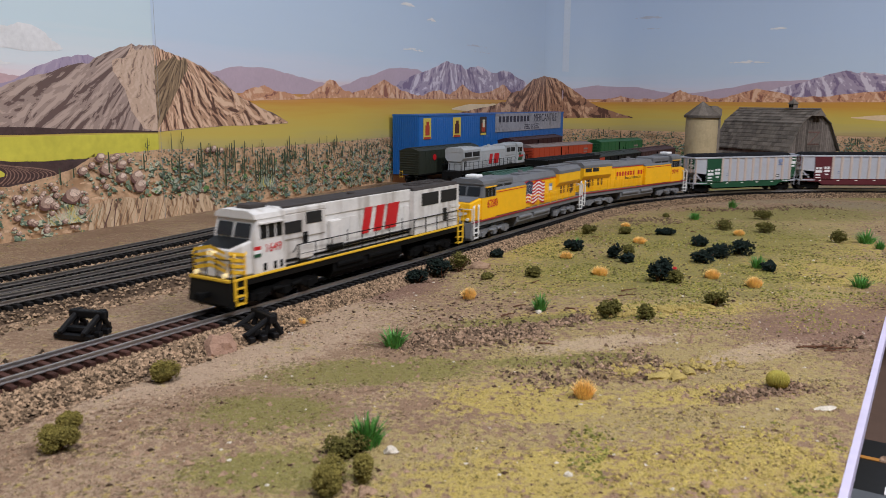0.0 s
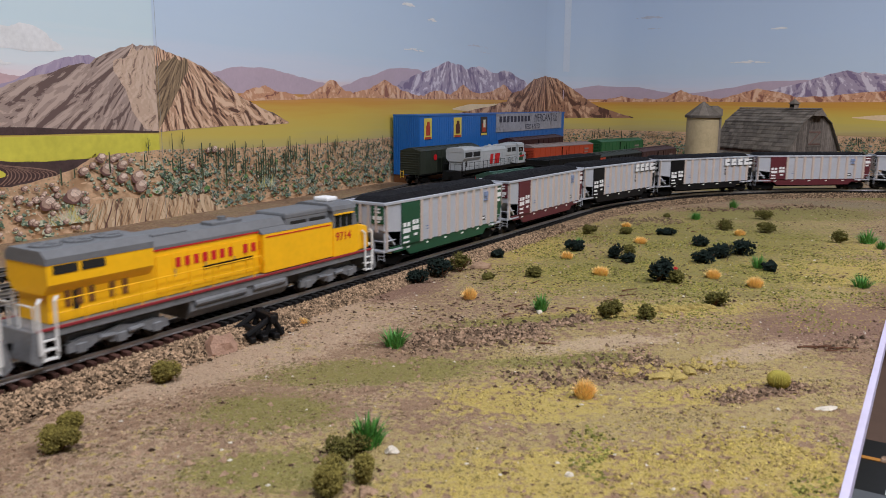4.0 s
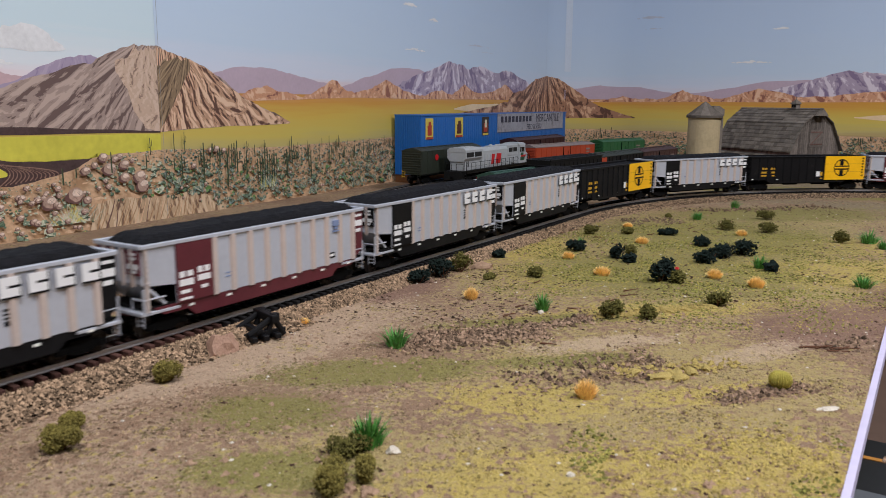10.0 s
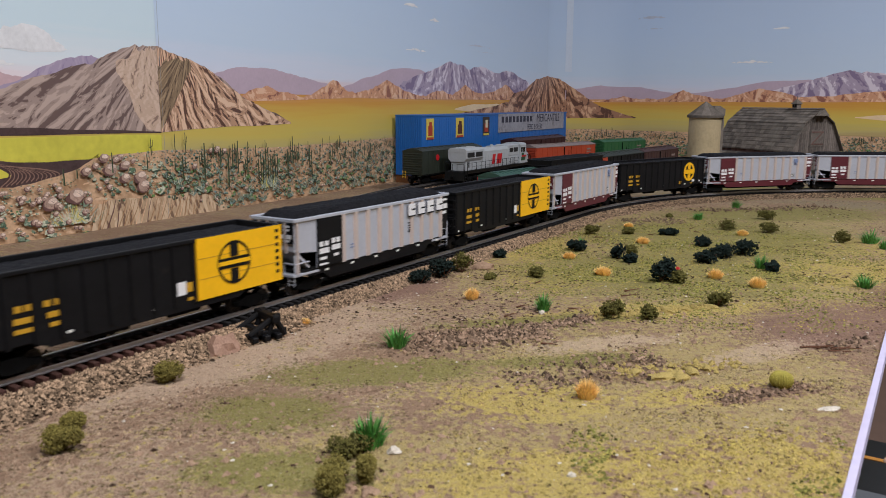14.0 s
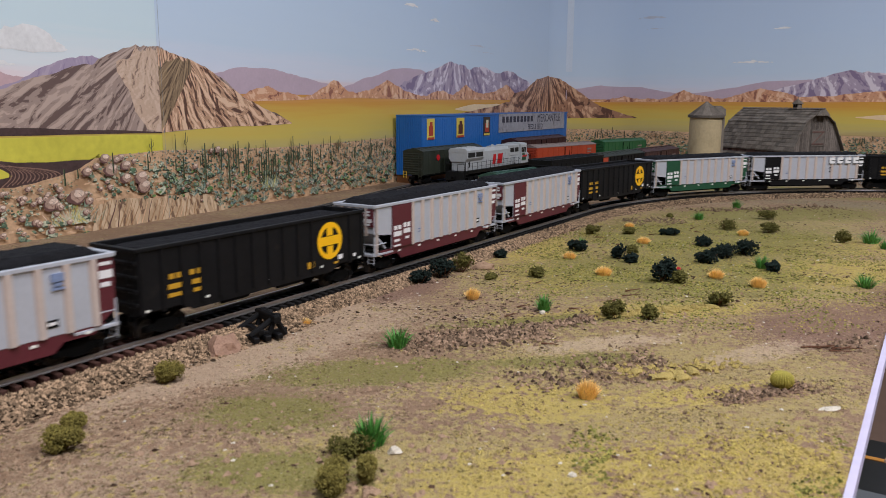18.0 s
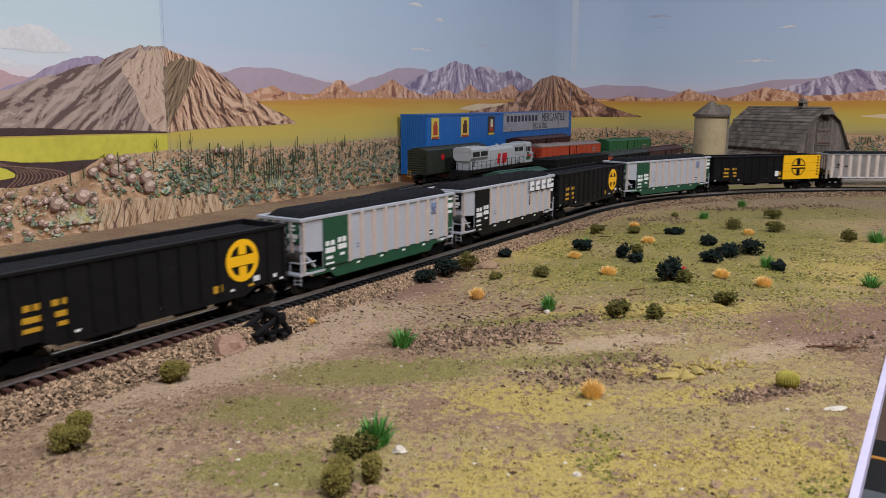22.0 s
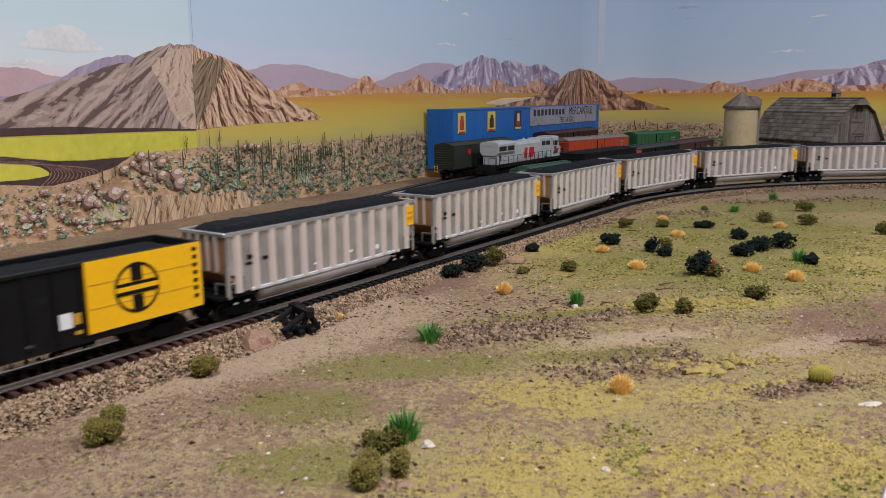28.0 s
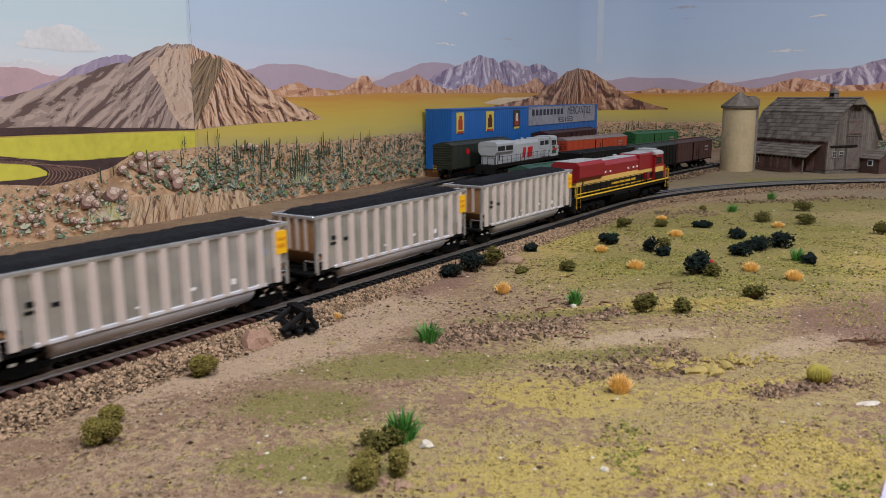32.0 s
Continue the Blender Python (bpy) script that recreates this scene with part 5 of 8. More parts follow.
def black_gondola(yellow_end, label):
    """Black ribbed coal car, loaded below its rim, with a round emblem near the trailing end."""
    root = thing("coal_car", label, "coal car", "coal cars of the train")
    top, low, hw, end = 48.0, 14.5, 17.2, 88.5
    for s in (-1, 1):
        bm = bmesh.new()
        prism(bm, ((-end, low + 1), (-64, low + 1), (-56, low - 3), (56, low - 3), (64, low + 1), (end, low + 1), (end, top), (-end, top)), *sorted((s * hw, s * (hw - 0.9))))
        part("side_wall", bm, black, root)
        bm = bmesh.new()
        rbox(bm, -end - 0.3, end + 0.3, *sorted((s * (hw - 1.1), s * (hw + 1.1))), top - 1.6, top + 0.3, 0.3, 1)
        part("top_chord", bm, black, root)
        bm = bmesh.new()
        prism(bm, ((-1.3, 0), (1.3, 0), (0.8, 1.0), (-0.8, 1.0)), low, top - 1.6, axis="z")
        if s < 0:
            bmesh.ops.scale(bm, vec=(1, -1, 1), verts=bm.verts)
        rib = mesh_of("rib", bm, black)
        xs = [-end + 2 + k * (2 * end - 4) / 14 for k in range(15)]
        if yellow_end:
            xs = [x for x in xs if x > -25]
        else:
            xs = [x for x in xs if not -68 < x < -40]
        repeat("rib", rib, root, [pose(x * MM, s * hw * MM, 0) for x in xs])
        y = s * (hw + 0.1)
        if yellow_end:
            pn = marks([(-end - 0.6, -26.5, low + 0.6, top + 0.1)], gold, "yellow_panel", root, y, depth=1.1)
            bm = bmesh.new()
            round_emblem(bm, -52, 32.0, 12.0, s * (hw + 1.25), s)
            em = part("emblem", bm, black, pn)
            marks([(-63.4, -40.6, 31.0, 33.2)], gold, "emblem_band", em, s * (hw + 1.6))
            marks([(-87, -27.5, 37.0, 37.4), (-87, -27.5, 26.0, 26.4)], gold_dark, "panel_seam", pn, s * (hw + 1.2), depth=0.15)
            bm = bmesh.new()
            for z in (20, 24, 28, 32, 36, 40, 44):
                box(bm, -86.5, -84, *sorted((s * (hw + 1.2), s * (hw + 1.5))), z, z + 1.8)
            part("lettering", bm, black, pn)
            marks([(-19.5, -13.5, 20, 27)], white, "data_block", root, y)
            marks([(-25.5, -19.9, 21, 26), (-25.5, -20.5, 16.4, 18)], gold_dark, "data_block", root, y)
        else:
            bm = bmesh.new()
            round_emblem(bm, -54, 32, 12.0, s * (hw + 0.2), s, 0.74)
            part("emblem", bm, gold, root)
            marks([(-39, -33, 17, 21), (-62, -58, 16.2, 17.6)], gold_dark, "data_block", root, y)
            marks([(-80, -77.5, 18, 20), (-66.5, -62, 18.5, 21.5)], white, "data_block", root, y)
        bars = [(x0, x0 + 3.2, z0, z0 + 2.8) for x0, z0 in ((67, 30), (62.5, 30), (54, 30), (49, 30))] + [(61, 71, 24.8, 27.4), (49, 56, 24.8, 27.4), (61, 71, 20.6, 22.6), (50, 55, 20.6, 22.6)]
        marks(bars, gold_dark, "lettering", root, y)
        for x in (-84, -46, 0, 46, 84):
            marks([(x - 1.2, x + 1.2, 15.8, 17.0)], reflector, "reflector_strip", root, y)
    for s in (-1, 1):
        x0 = s * end
        bm = bmesh.new()
        box(bm, *sorted((x0, x0 - s * 1.0)), -hw + 0.95, hw - 0.95, low, top)
        part("end_wall", bm, black, root)
        bm = bmesh.new()
        for z in (20, 27, 34, 41):
            rbox(bm, *sorted((x0, x0 + s * 1.2)), -hw, hw, z - 0.9, z + 0.9, 0.25, 1)
        part("end_rib", bm, black, root)
        bm = bmesh.new()
        rbox(bm, *sorted((x0 - s * 0.8, x0 + s * 1.3)), -hw - 0.9, hw + 0.9, top - 1.6, top + 0.3, 0.3, 1)
        part("end_chord", bm, black, root)
        for y in (-1, 1):
            end_ladder(root, x0 + s * 1.9, y * (hw - 3.6), 9, 44, black, 9)
    bm = bmesh.new()
    rbox(bm, -84, 84, -3.2, 3.2, 8.6, 14.4, 0.4, 1)
    rbox(bm, -end + 1.2, end - 1.2, -hw + 1, hw - 1, 14.6, 16.2, 0.3, 1)
    part("centre_sill", bm, under, root)
    bm = bmesh.new()
    for x in (-22, 22):
        rod(bm, (x - 10, 11, 10.5), (x + 10, 11, 10.5), 2.4, 10)
    part("air_tank", bm, under, root)
    heap(root, -end + 1.2, end - 1.2, hw - 1.0, top - 6.0, top - 1.2, 21.0)
    add_trucks(root, (-70, 70))
    add_couplers(root, LEN / MM / 2)
    return root


CAR_KINDS = {
    "B": coal_gondola("letters", black, "silver ribbed coal car with black panel, heaped with coal"),
    "M": coal_gondola("panel", maroon, "silver ribbed coal car with maroon panel and sill, heaped with coal"),
    "G": coal_gondola("panel", green, "silver ribbed coal car with green panel and sill, heaped with coal"),
    "S": coal_gondola("bare", under, "bare aluminium coal car with tan ribs and yellow corner panel"),
    "Y": black_gondola(True, "black ribbed coal car with a yellow end panel and round emblem"),
    "K": black_gondola(False, "black ribbed coal car with a round yellow emblem"),
}
ORDER = "GMBBMBBYBYMKMMKGBKGYSSSSSS"

# ---- locomotives ----
loco_white = dust(mat("loco_white", (0.70, 0.68, 0.65), 0.5, vary=0.10, scale=70), (0.26, 0.21, 0.16), 0.50, 0.72, 0.6)
loco_grime = mat("loco_roof_brown", (0.055, 0.048, 0.045), 0.7, vary=0.3, scale=60)
loco_yellow = mat("loco_yellow", (0.95, 0.50, 0.007), 0.42, vary=0.06, scale=60)
loco_grey = mat("loco_grey", (0.145, 0.15, 0.16), 0.55, vary=0.15, scale=70)
truck_grey = mat("truck_grey", (0.165, 0.17, 0.18), 0.5, vary=0.25, scale=150)
loco_red = mat("loco_red", (0.26, 0.008, 0.014), 0.38, vary=0.1, scale=60)
letter_red = mat("letter_red", (0.55, 0.012, 0.018), 0.45, vary=0.08)
stripe_yellow = mat("stripe_yellow", (0.80, 0.48, 0.03), 0.45, vary=0.05)
loco_black = mat("loco_black", (0.006, 0.006, 0.006), 0.5, vary=0.2, scale=90, spec=0.18)
roof_silver = mat("roof_pale_grey", (0.36, 0.36, 0.37), 0.5, vary=0.1, scale=60)
glass = mat("dark_glass", (0.010, 0.011, 0.013), 0.12, vary=0.05, spec=0.25)
grille = mat("grille_black", (0.010, 0.010, 0.010), 0.6, vary=0.3, scale=500)
lamp_lit = glow("headlight_lit", (1.0, 0.80, 0.42), 0.4)
band_cream = mat("band_cream", (0.80, 0.50, 0.13), 0.45, vary=0.06)
sill_red = mat("sill_red", (0.26, 0.02, 0.03), 0.5, vary=0.1)
roof_cap = mat("roof_cap_grey", (0.42, 0.42, 0.42), 0.5, vary=0.12, scale=60)
rail_white = mat("handrail_white", (0.75, 0.75, 0.73), 0.45, vary=0.05)
flag_blue = mat("flag_blue", (0.018, 0.026, 0.075), 0.5)
vent_brown = mat("vent_brown", (0.20, 0.085, 0.02), 0.6, vary=0.2)


def text_part(body, size, material, parent, m, name="number", label=""):
    """Raised lettering in the built-in font; m places its mesh (mm) in the parent."""
    cu = bpy.data.curves.new(name, "FONT")
    cu.body, cu.size, cu.extrude, cu.align_x, cu.align_y = body, size, 0.12, "CENTER", "CENTER"
    tmp = bpy.data.objects.new(name, cu)
    me = bpy.data.meshes.new_from_object(tmp)
    bpy.data.objects.remove(tmp)
    me.transform(Matrix.Diagonal((MM, MM, MM, 1)) @ m)
    me.materials.clear()
    me.materials.append(material)
    ob = new(name, me)
    ob.parent = parent
    if label:
        tagged(ob, label)
    return ob


def on_side(x, z, s, y):
    """Pose (mm) for lettering on a side: s 1 for the +y side."""
    q = Matrix.Translation((x, s * y, z)) @ pose(0, 0, 0, 90, 0, 180 if s > 0 else 0)
    return q


def locomotive(label, c, lit=False, half=128.8):
    root = thing("diesel_locomotive", label, "locomotive", "locomotives of the train")
    fw, cw, hw = 16.6, 15.8, 11.6
    roof = c["roof"]
    bm = bmesh.new()
    rbox(bm, -120, 120, -fw + 0.6, fw - 0.6, 14.5, 19.2, 0.4, 1)
    part("frame", bm, c["frame"], root)
    for s in (-1, 1):
        bm = bmesh.new()
        rbox(bm, -121, 121, *sorted((s * (fw - 0.6), s * (fw + 0.3))), c.get("stripe_z", 18.2), 19.6, 0.2, 1)
        part("frame_stripe", bm, c["stripe"], root)
    # long hood in colour bands, roof above
    for z0, z1, m in c["bands"]:
        bm = bmesh.new()
        box(bm, -112, 80, -hw, hw, z0, z1)
        part("hood", bm, m, root)
    bm = bmesh.new()
    prism(bm, ((-hw - 0.15, 44.5), (hw + 0.15, 44.5), (hw + 0.15, 46), (9.0, 50.5), (-9.0, 50.5), (-hw - 0.15, 46)), -112.2, 80, axis="x")
    part("hood_roof", bm, roof, root)
    up = c["bands"][-1][2]
    bm = bmesh.new()
    straight = c.get("straight")
    if straight:
        prism(bm, ((-cw, 19.8), (-cw, 51), (cw, 51), (cw, 19.8)), -114, -52, axis="x")
    else:
        prism(bm, ((-hw, 33), (-cw, 38), (-cw, 48), (cw, 48), (cw, 38), (hw, 33)), -114, -58, axis="x")
    part("radiator_housing", bm, up, root)
    bm = bmesh.new()
    if straight:
        prism(bm, ((-cw + 0.6, 50.9), (cw - 0.6, 50.9), (cw - 2.0, 53.2), (-cw + 2.0, 53.2)), -113.6, -52.4, axis="x")
    else:
        prism(bm, ((-cw - 0.2, 47), (cw + 0.2, 47), (cw + 0.2, 50), (cw - 3.5, 53.2), (-cw + 3.5, 53.2), (-cw - 0.2, 50)), -114.3, -57.8, axis="x")
    part("radiator_roof", bm, c.get("rad_roof", roof), root)
    bm = bmesh.new()
    rbox(bm, 40, 80, -hw - 0.8, hw + 0.8, 34, 49, 0.5, 1)
    part("inverter_cabinet", bm, c.get("cabinet", up), root)
    bm = bmesh.new()
    rbox(bm, 39.5, 80, -hw - 1.0, hw + 1.0, 48.2, 52.4, 1.2, 2)
    part("cabinet_roof", bm, roof, root)
    for k, x in enumerate((-104, -88, -72)):
        bm = bmesh.new()
        rod(bm, (x, 0, 52.8), (x, 0, 54.0), 7.2, 20)
        for j in range(4):
            a = j * math.pi / 4
            rod(bm, (x - 6.8 * math.cos(a), -6.8 * math.sin(a), 54.1), (x + 6.8 * math.cos(a), 6.8 * math.sin(a), 54.1), 0.35, 5)
        part("roof_fan", bm, c.get("fan", roof), root)
    bm = bmesh.new()
    rbox(bm, -10, 12, -5, 5, 50, 52.2, 0.4, 1)
    rod(bm, (1, 0, 52), (1, 0, 54.4), 2.4, 12)
    part("exhaust_stack", bm, c.get("fan", roof), root)
    bm = bmesh.new()
    rbox(bm, -52, -30, -8, 8, 50, 51.6, 0.4, 1)
    part("roof_hatch", bm, c.get("fan", roof), root)
    for s in (-1, 1):
        y = s * cw
        for x0, x1 in c.get("radiators", ((-110.5, -88), (-84.5, -62))):
            marks([(x0, x1, c.get("grille_z", 39.5), c.get("grille_z", 39.5) + c.get("grille_h", 7.0))], grille, "radiator_grille", root, y, depth=0.3)
        for x0, x1, za, zb in () if c.get("plain") else c.get("intakes", ((44, 58, 40, 47), (61, 76, 40, 47))):
            marks([(x0, x1, za, zb)], grille, "air_grille", root, s * (hw + 0.8), depth=0.3)
        for k in range(0 if c.get("plain") else 9):
            x = -54 + k * 10.2
            marks([(x, x + 8.6, 22, 41)], c["bands"][0][2] if len(c["bands"]) > 2 else up, "hood_door", root, s * hw, depth=0.35)
            if k % 2:
                marks([(x + 1, x + 1.6, 29, 33)], loco_grey, "door_latch", root, s * (hw + 0.35))
        marks([(-100, -97, 24, 33)], grille, "hood_vent", root, s * hw, depth=0.4)
        marks([(55, 66, 22, 30)], c["cab"], "battery_box", root, s * (hw + 0.1), depth=3.2)
        if c.get("wide"):
            bm = bmesh.new()
            rbox(bm, 18, 80, *sorted((s * (hw - 0.5), s * (cw - 0.4))), 19.7, 42.8, 0.4, 1)
            part("side_cabinet", bm, up, root)
            bm = bmesh.new()
            prism(bm, ((s * (hw - 1), 42.8), (s * (cw - 0.3), 42.8), (s * (hw - 1), 46.5)), 17.6, 80, axis="x")
            part("cabinet_slope", bm, roof, root)
            marks([(20, 78, 40.6, 41.2)], letter_red, "cabinet_stripe", root, s * (cw - 0.4))
    # cab and nose
    cab_prof = ((80, 19.6), (105, 19.6), (105, 38.5), (101.5, 50), (80, 50))
    bm = bmesh.new()
    prism(bm, cab_prof, -cw, cw)
    cab = part("cab", bm, c["cab"], root)
    if c.get("cab_top"):
        bm = bmesh.new()
        prism(bm, ((79.9, 38.2), (105.12, 38.2), (105.02, 38.9), (101.6, 50.05), (79.9, 50.05)), -cw - 0.1, cw + 0.1)
        part("cab_upper", bm, c["cab_top"], cab)
    bm = bmesh.new()
    prism(bm, ((-cw - 0.3, 49.5), (cw + 0.3, 49.5), (cw - 0.5, 52.2), (cw - 5, 54), (-cw + 5, 54), (-cw + 0.5, 52.2)), 79, 103.4, axis="x")
    part("cab_roof", bm, c["cab_roof"], root)
    bm = bmesh.new()
    v = [bm.verts.new(p) for p in ((105, -15.4, 19.6), (105, 15.4, 19.6), (121, 13.4, 19.6), (121, -13.4, 19.6), (105, -15.4, 38.5), (105, 15.4, 38.5), (119.5, 12.9, 35.0), (119.5, -12.9, 35.0))]
    for f in ((0, 1, 2, 3), (4, 5, 6, 7), (0, 1, 5, 4), (1, 2, 6, 5), (2, 3, 7, 6), (3, 0, 4, 7)):
        bm.faces.new([v[i] for i in f])
    bmesh.ops.bevel(bm, geom=bm.edges[:], offset=1.0, segments=2, affect="EDGES", profile=0.5)
    nose = part("nose", bm, c["nose"], root)
    bm = bmesh.new()
    v = [bm.verts.new(p) for p in ((105.5, -14, 39.0), (105.5, 14, 39.0), (118.4, 11.2, 35.7), (118.4, -11.2, 35.7))]
    bm.faces.new(v)
    part("antiglare_panel", bm, c.get("glare", loco_black if c["dark_nose"] else c["nose"]), nose)
    bm = bmesh.new()
    rbox(bm, 120.5, 121.6, -3.2, 3.2, 20, 31.5, 0.3, 1)
    part("nose_door", bm, c["nose"], nose)
    bm = bmesh.new()
    for y in (-7.2, 7.2):
        q = [bm.verts.new((105.2 + 0.45 - (z - 38.5) * 0.304, y + w, z)) for w, z in ((-6.4, 39.6), (6.4, 39.6), (6.2, 47.2), (-6.2, 47.2))]
        bm.faces.new(q)
    part("windshield", bm, glass, cab)
    for s in (-1, 1):
        for x0, x1 in ((82, 86.5), (88, 93), (94, 99)):
            marks([(x0, x1, 38.5, 46.2)], glass, "cab_window", cab, s * cw, depth=0.3)
        marks([(81, 100, 46.6, 47.4)], c["cab"], "window_shade", cab, s * cw, depth=1.6)
    if c["chevrons"]:
        bm = bmesh.new()
        for k in range(4):
            z = 22.8 + k * 3.3
            for s in (-1, 1):
                q = [bm.verts.new(p) for p in ((121.75, 0, z + 2.6), (121.75, s * 12.4, z), (121.75, s * 12.4, z + 1.9), (121.75, 0, z + 4.6))]
                bm.faces.new(q)
                q = [bm.verts.new(p) for p in ((121.2, s * 13.75, z), (110, s * 15.1, z - 2.4), (110, s * 15.1, z - 0.5), (121.2, s * 13.75, z + 1.9))]
                bm.faces.new(q)
        part("nose_stripes", bm, stripe_yellow, nose)
    lm = lamp_lit if lit else reflector
    bm = bmesh.new()
    for y in (-1.5, 1.5):
        rod(bm, (119.6, y, 32.6), (121.9, y, 32.6), 1.15, 12)
    part("headlight", bm, lm, nose)
    for y in (-11.5, 11.5):
        bm = bmesh.new()
        rod(bm, (121, y, 21.4), (123.2, y, 21.4), 1.3, 12)
        part("ditch_light", bm, lm, root)
    # pilots, steps, end rails
    rm = c["rails"]
    for s in (-1, 1):
        bm = bmesh.new()
        prism(bm, ((s * 118, 18.5), (s * 122.5, 18.5), (s * 125, 6), (s * 121, 3.2), (s * 117.5, 6)), -fw + 0.5, fw - 0.5)
        part("pilot", bm, c["frame"], root)
        for y in (-1, 1):
            bm = bmesh.new()
            for z in (5.2, 9.6, 14):
                box(bm, *sorted((s * 112.5, s * 119)), *sorted((y * (fw - 3), y * (fw + 0.2))), z - 0.4, z + 0.4)
            for x in (112.5, 119):
                box(bm, s * x - 0.4, s * x + 0.4, *sorted((y * (fw - 0.2), y * (fw + 0.3))), 4.6, 19)
            part("step_well", bm, rm if c["bright_steps"] else c["frame"], root)
            bm = bmesh.new()
            for x in (112, 120):
                bent(bm, ((s * x, y * fw, 8), (s * x, y * fw, 31), (s * (x - 2), y * (fw - 1), 33)), c.get("rail_r", 0.55), 6)
            part("grab_rail", bm, rm, root)
        bm = bmesh.new()
        bent(bm, ((s * 121.5, -fw + 1, 19), (s * 121.5, -fw + 1, 30), (s * 121.5, -4, 30), (s * 121.5, -4, 19)), 0.4, 6)
        bent(bm, ((s * 121.5, fw - 1, 19), (s * 121.5, fw - 1, 30), (s * 121.5, 4, 30), (s * 121.5, 4, 19)), 0.4, 6)
        part("end_rail", bm, c.get("end_rails", rm), root)
    for s in (-1, 1):
        bm = bmesh.new()
        y = s * (fw - 0.2)
        xe = 14 if c.get("wide") else 70
        bent(bm, ((-112, y, 31), (xe, y, 31), (xe + 4, y, 27)), 0.32, 6)
        bent(bm, ((-112, y, 25.2), (xe, y, 25.2)), 0.2, 5)
        for k in range(9 if c.get("wide") else 13):
            rod(bm, (-112 + k * 15.1, y, 19), (-112 + k * 15.1, y, 31), 0.35, 6)
        part("handrail", bm, c["side_rails"], root)
    # fuel tank and running gear
    bm = bmesh.new()
    prism(bm, ((-15, 14.5), (-15.4, 9), (-11.5, 4.6), (11.5, 4.6), (15.4, 9), (15, 14.5)), -37, 37, axis="x")
    part("fuel_tank", bm, c["truck"], root)
    for s in (-1, 1):
        bm = bmesh.new()
        rod(bm, (-34, s * 15.2, 13), (2, s * 15.2, 13), 2.0, 10)
        rod(bm, (8, s * 15.2, 13), (34, s * 15.2, 13), 2.0, 10)
        part("air_tank", bm, c["truck"], root)
    for x in (-78, 78):
        bm = bmesh.new()
        rbox(bm, x - 26, x + 26, -10, 10, 6.5, 12.5, 0.5, 1)
        tr = part("truck", bm, c["truck"], root)
        for y in (-12.6, 12.6):
            bm = bmesh.new()
            prism(bm, [(x + a, b) for a, b in ((-28, 4.6), (-17, 4.6), (-13, 6.6), (-8, 6.6), (-5, 4.4), (5, 4.4), (8, 6.6), (13, 6.6), (17, 4.6), (28, 4.6), (28, 8.6), (20, 10.4), (8, 10.0), (0, 11.8), (-8, 10.0), (-20, 10.4), (-28, 8.6))], y - 1.2, y + 1.2)
            for k in (-21, 0, 21):
                rbox(bm, x + k - 2.6, x + k + 2.6, y - 2.0, y + 2.0, 3.4, 8.2, 0.4, 1)
                rod(bm, (x + k - 4.6, y, 6), (x + k - 4.6, y, 10), 1.1, 8)
                rod(bm, (x + k + 4.6, y, 6), (x + k + 4.6, y, 10), 1.1, 8)
            rod(bm, (x - 12, y + (1.8 if y > 0 else -1.8), 8.6), (x - 4, y + (1.8 if y > 0 else -1.8), 8.0), 1.2, 8)
            rod(bm, (x + 12, y + (1.8 if y > 0 else -1.8), 8.6), (x + 4, y + (1.8 if y > 0 else -1.8), 8.0), 1.2, 8)
            part("side_frame", bm, c["truck"], tr)
        repeat("wheelset", WHEELS, tr, [pose((x + k) * MM, 0, 0) for k in (-21, 0, 21)])
    add_couplers(root, half)
    return root


def slanted(rows, material, name, root, y, lean=0.22, depth=0.3):
    s = 1 if y > 0 else -1
    bm = bmesh.new()
    for x0, x1, z0, z1 in rows:
        k = -s * lean
        prism(bm, ((x0 + k * (z0 - 30), z0), (x1 + k * (z0 - 30), z0), (x1 + k * (z1 - 30), z1), (x0 + k * (z1 - 30), z1)), *sorted((y, y + s * depth)))
    return part(name, bm, material, root)


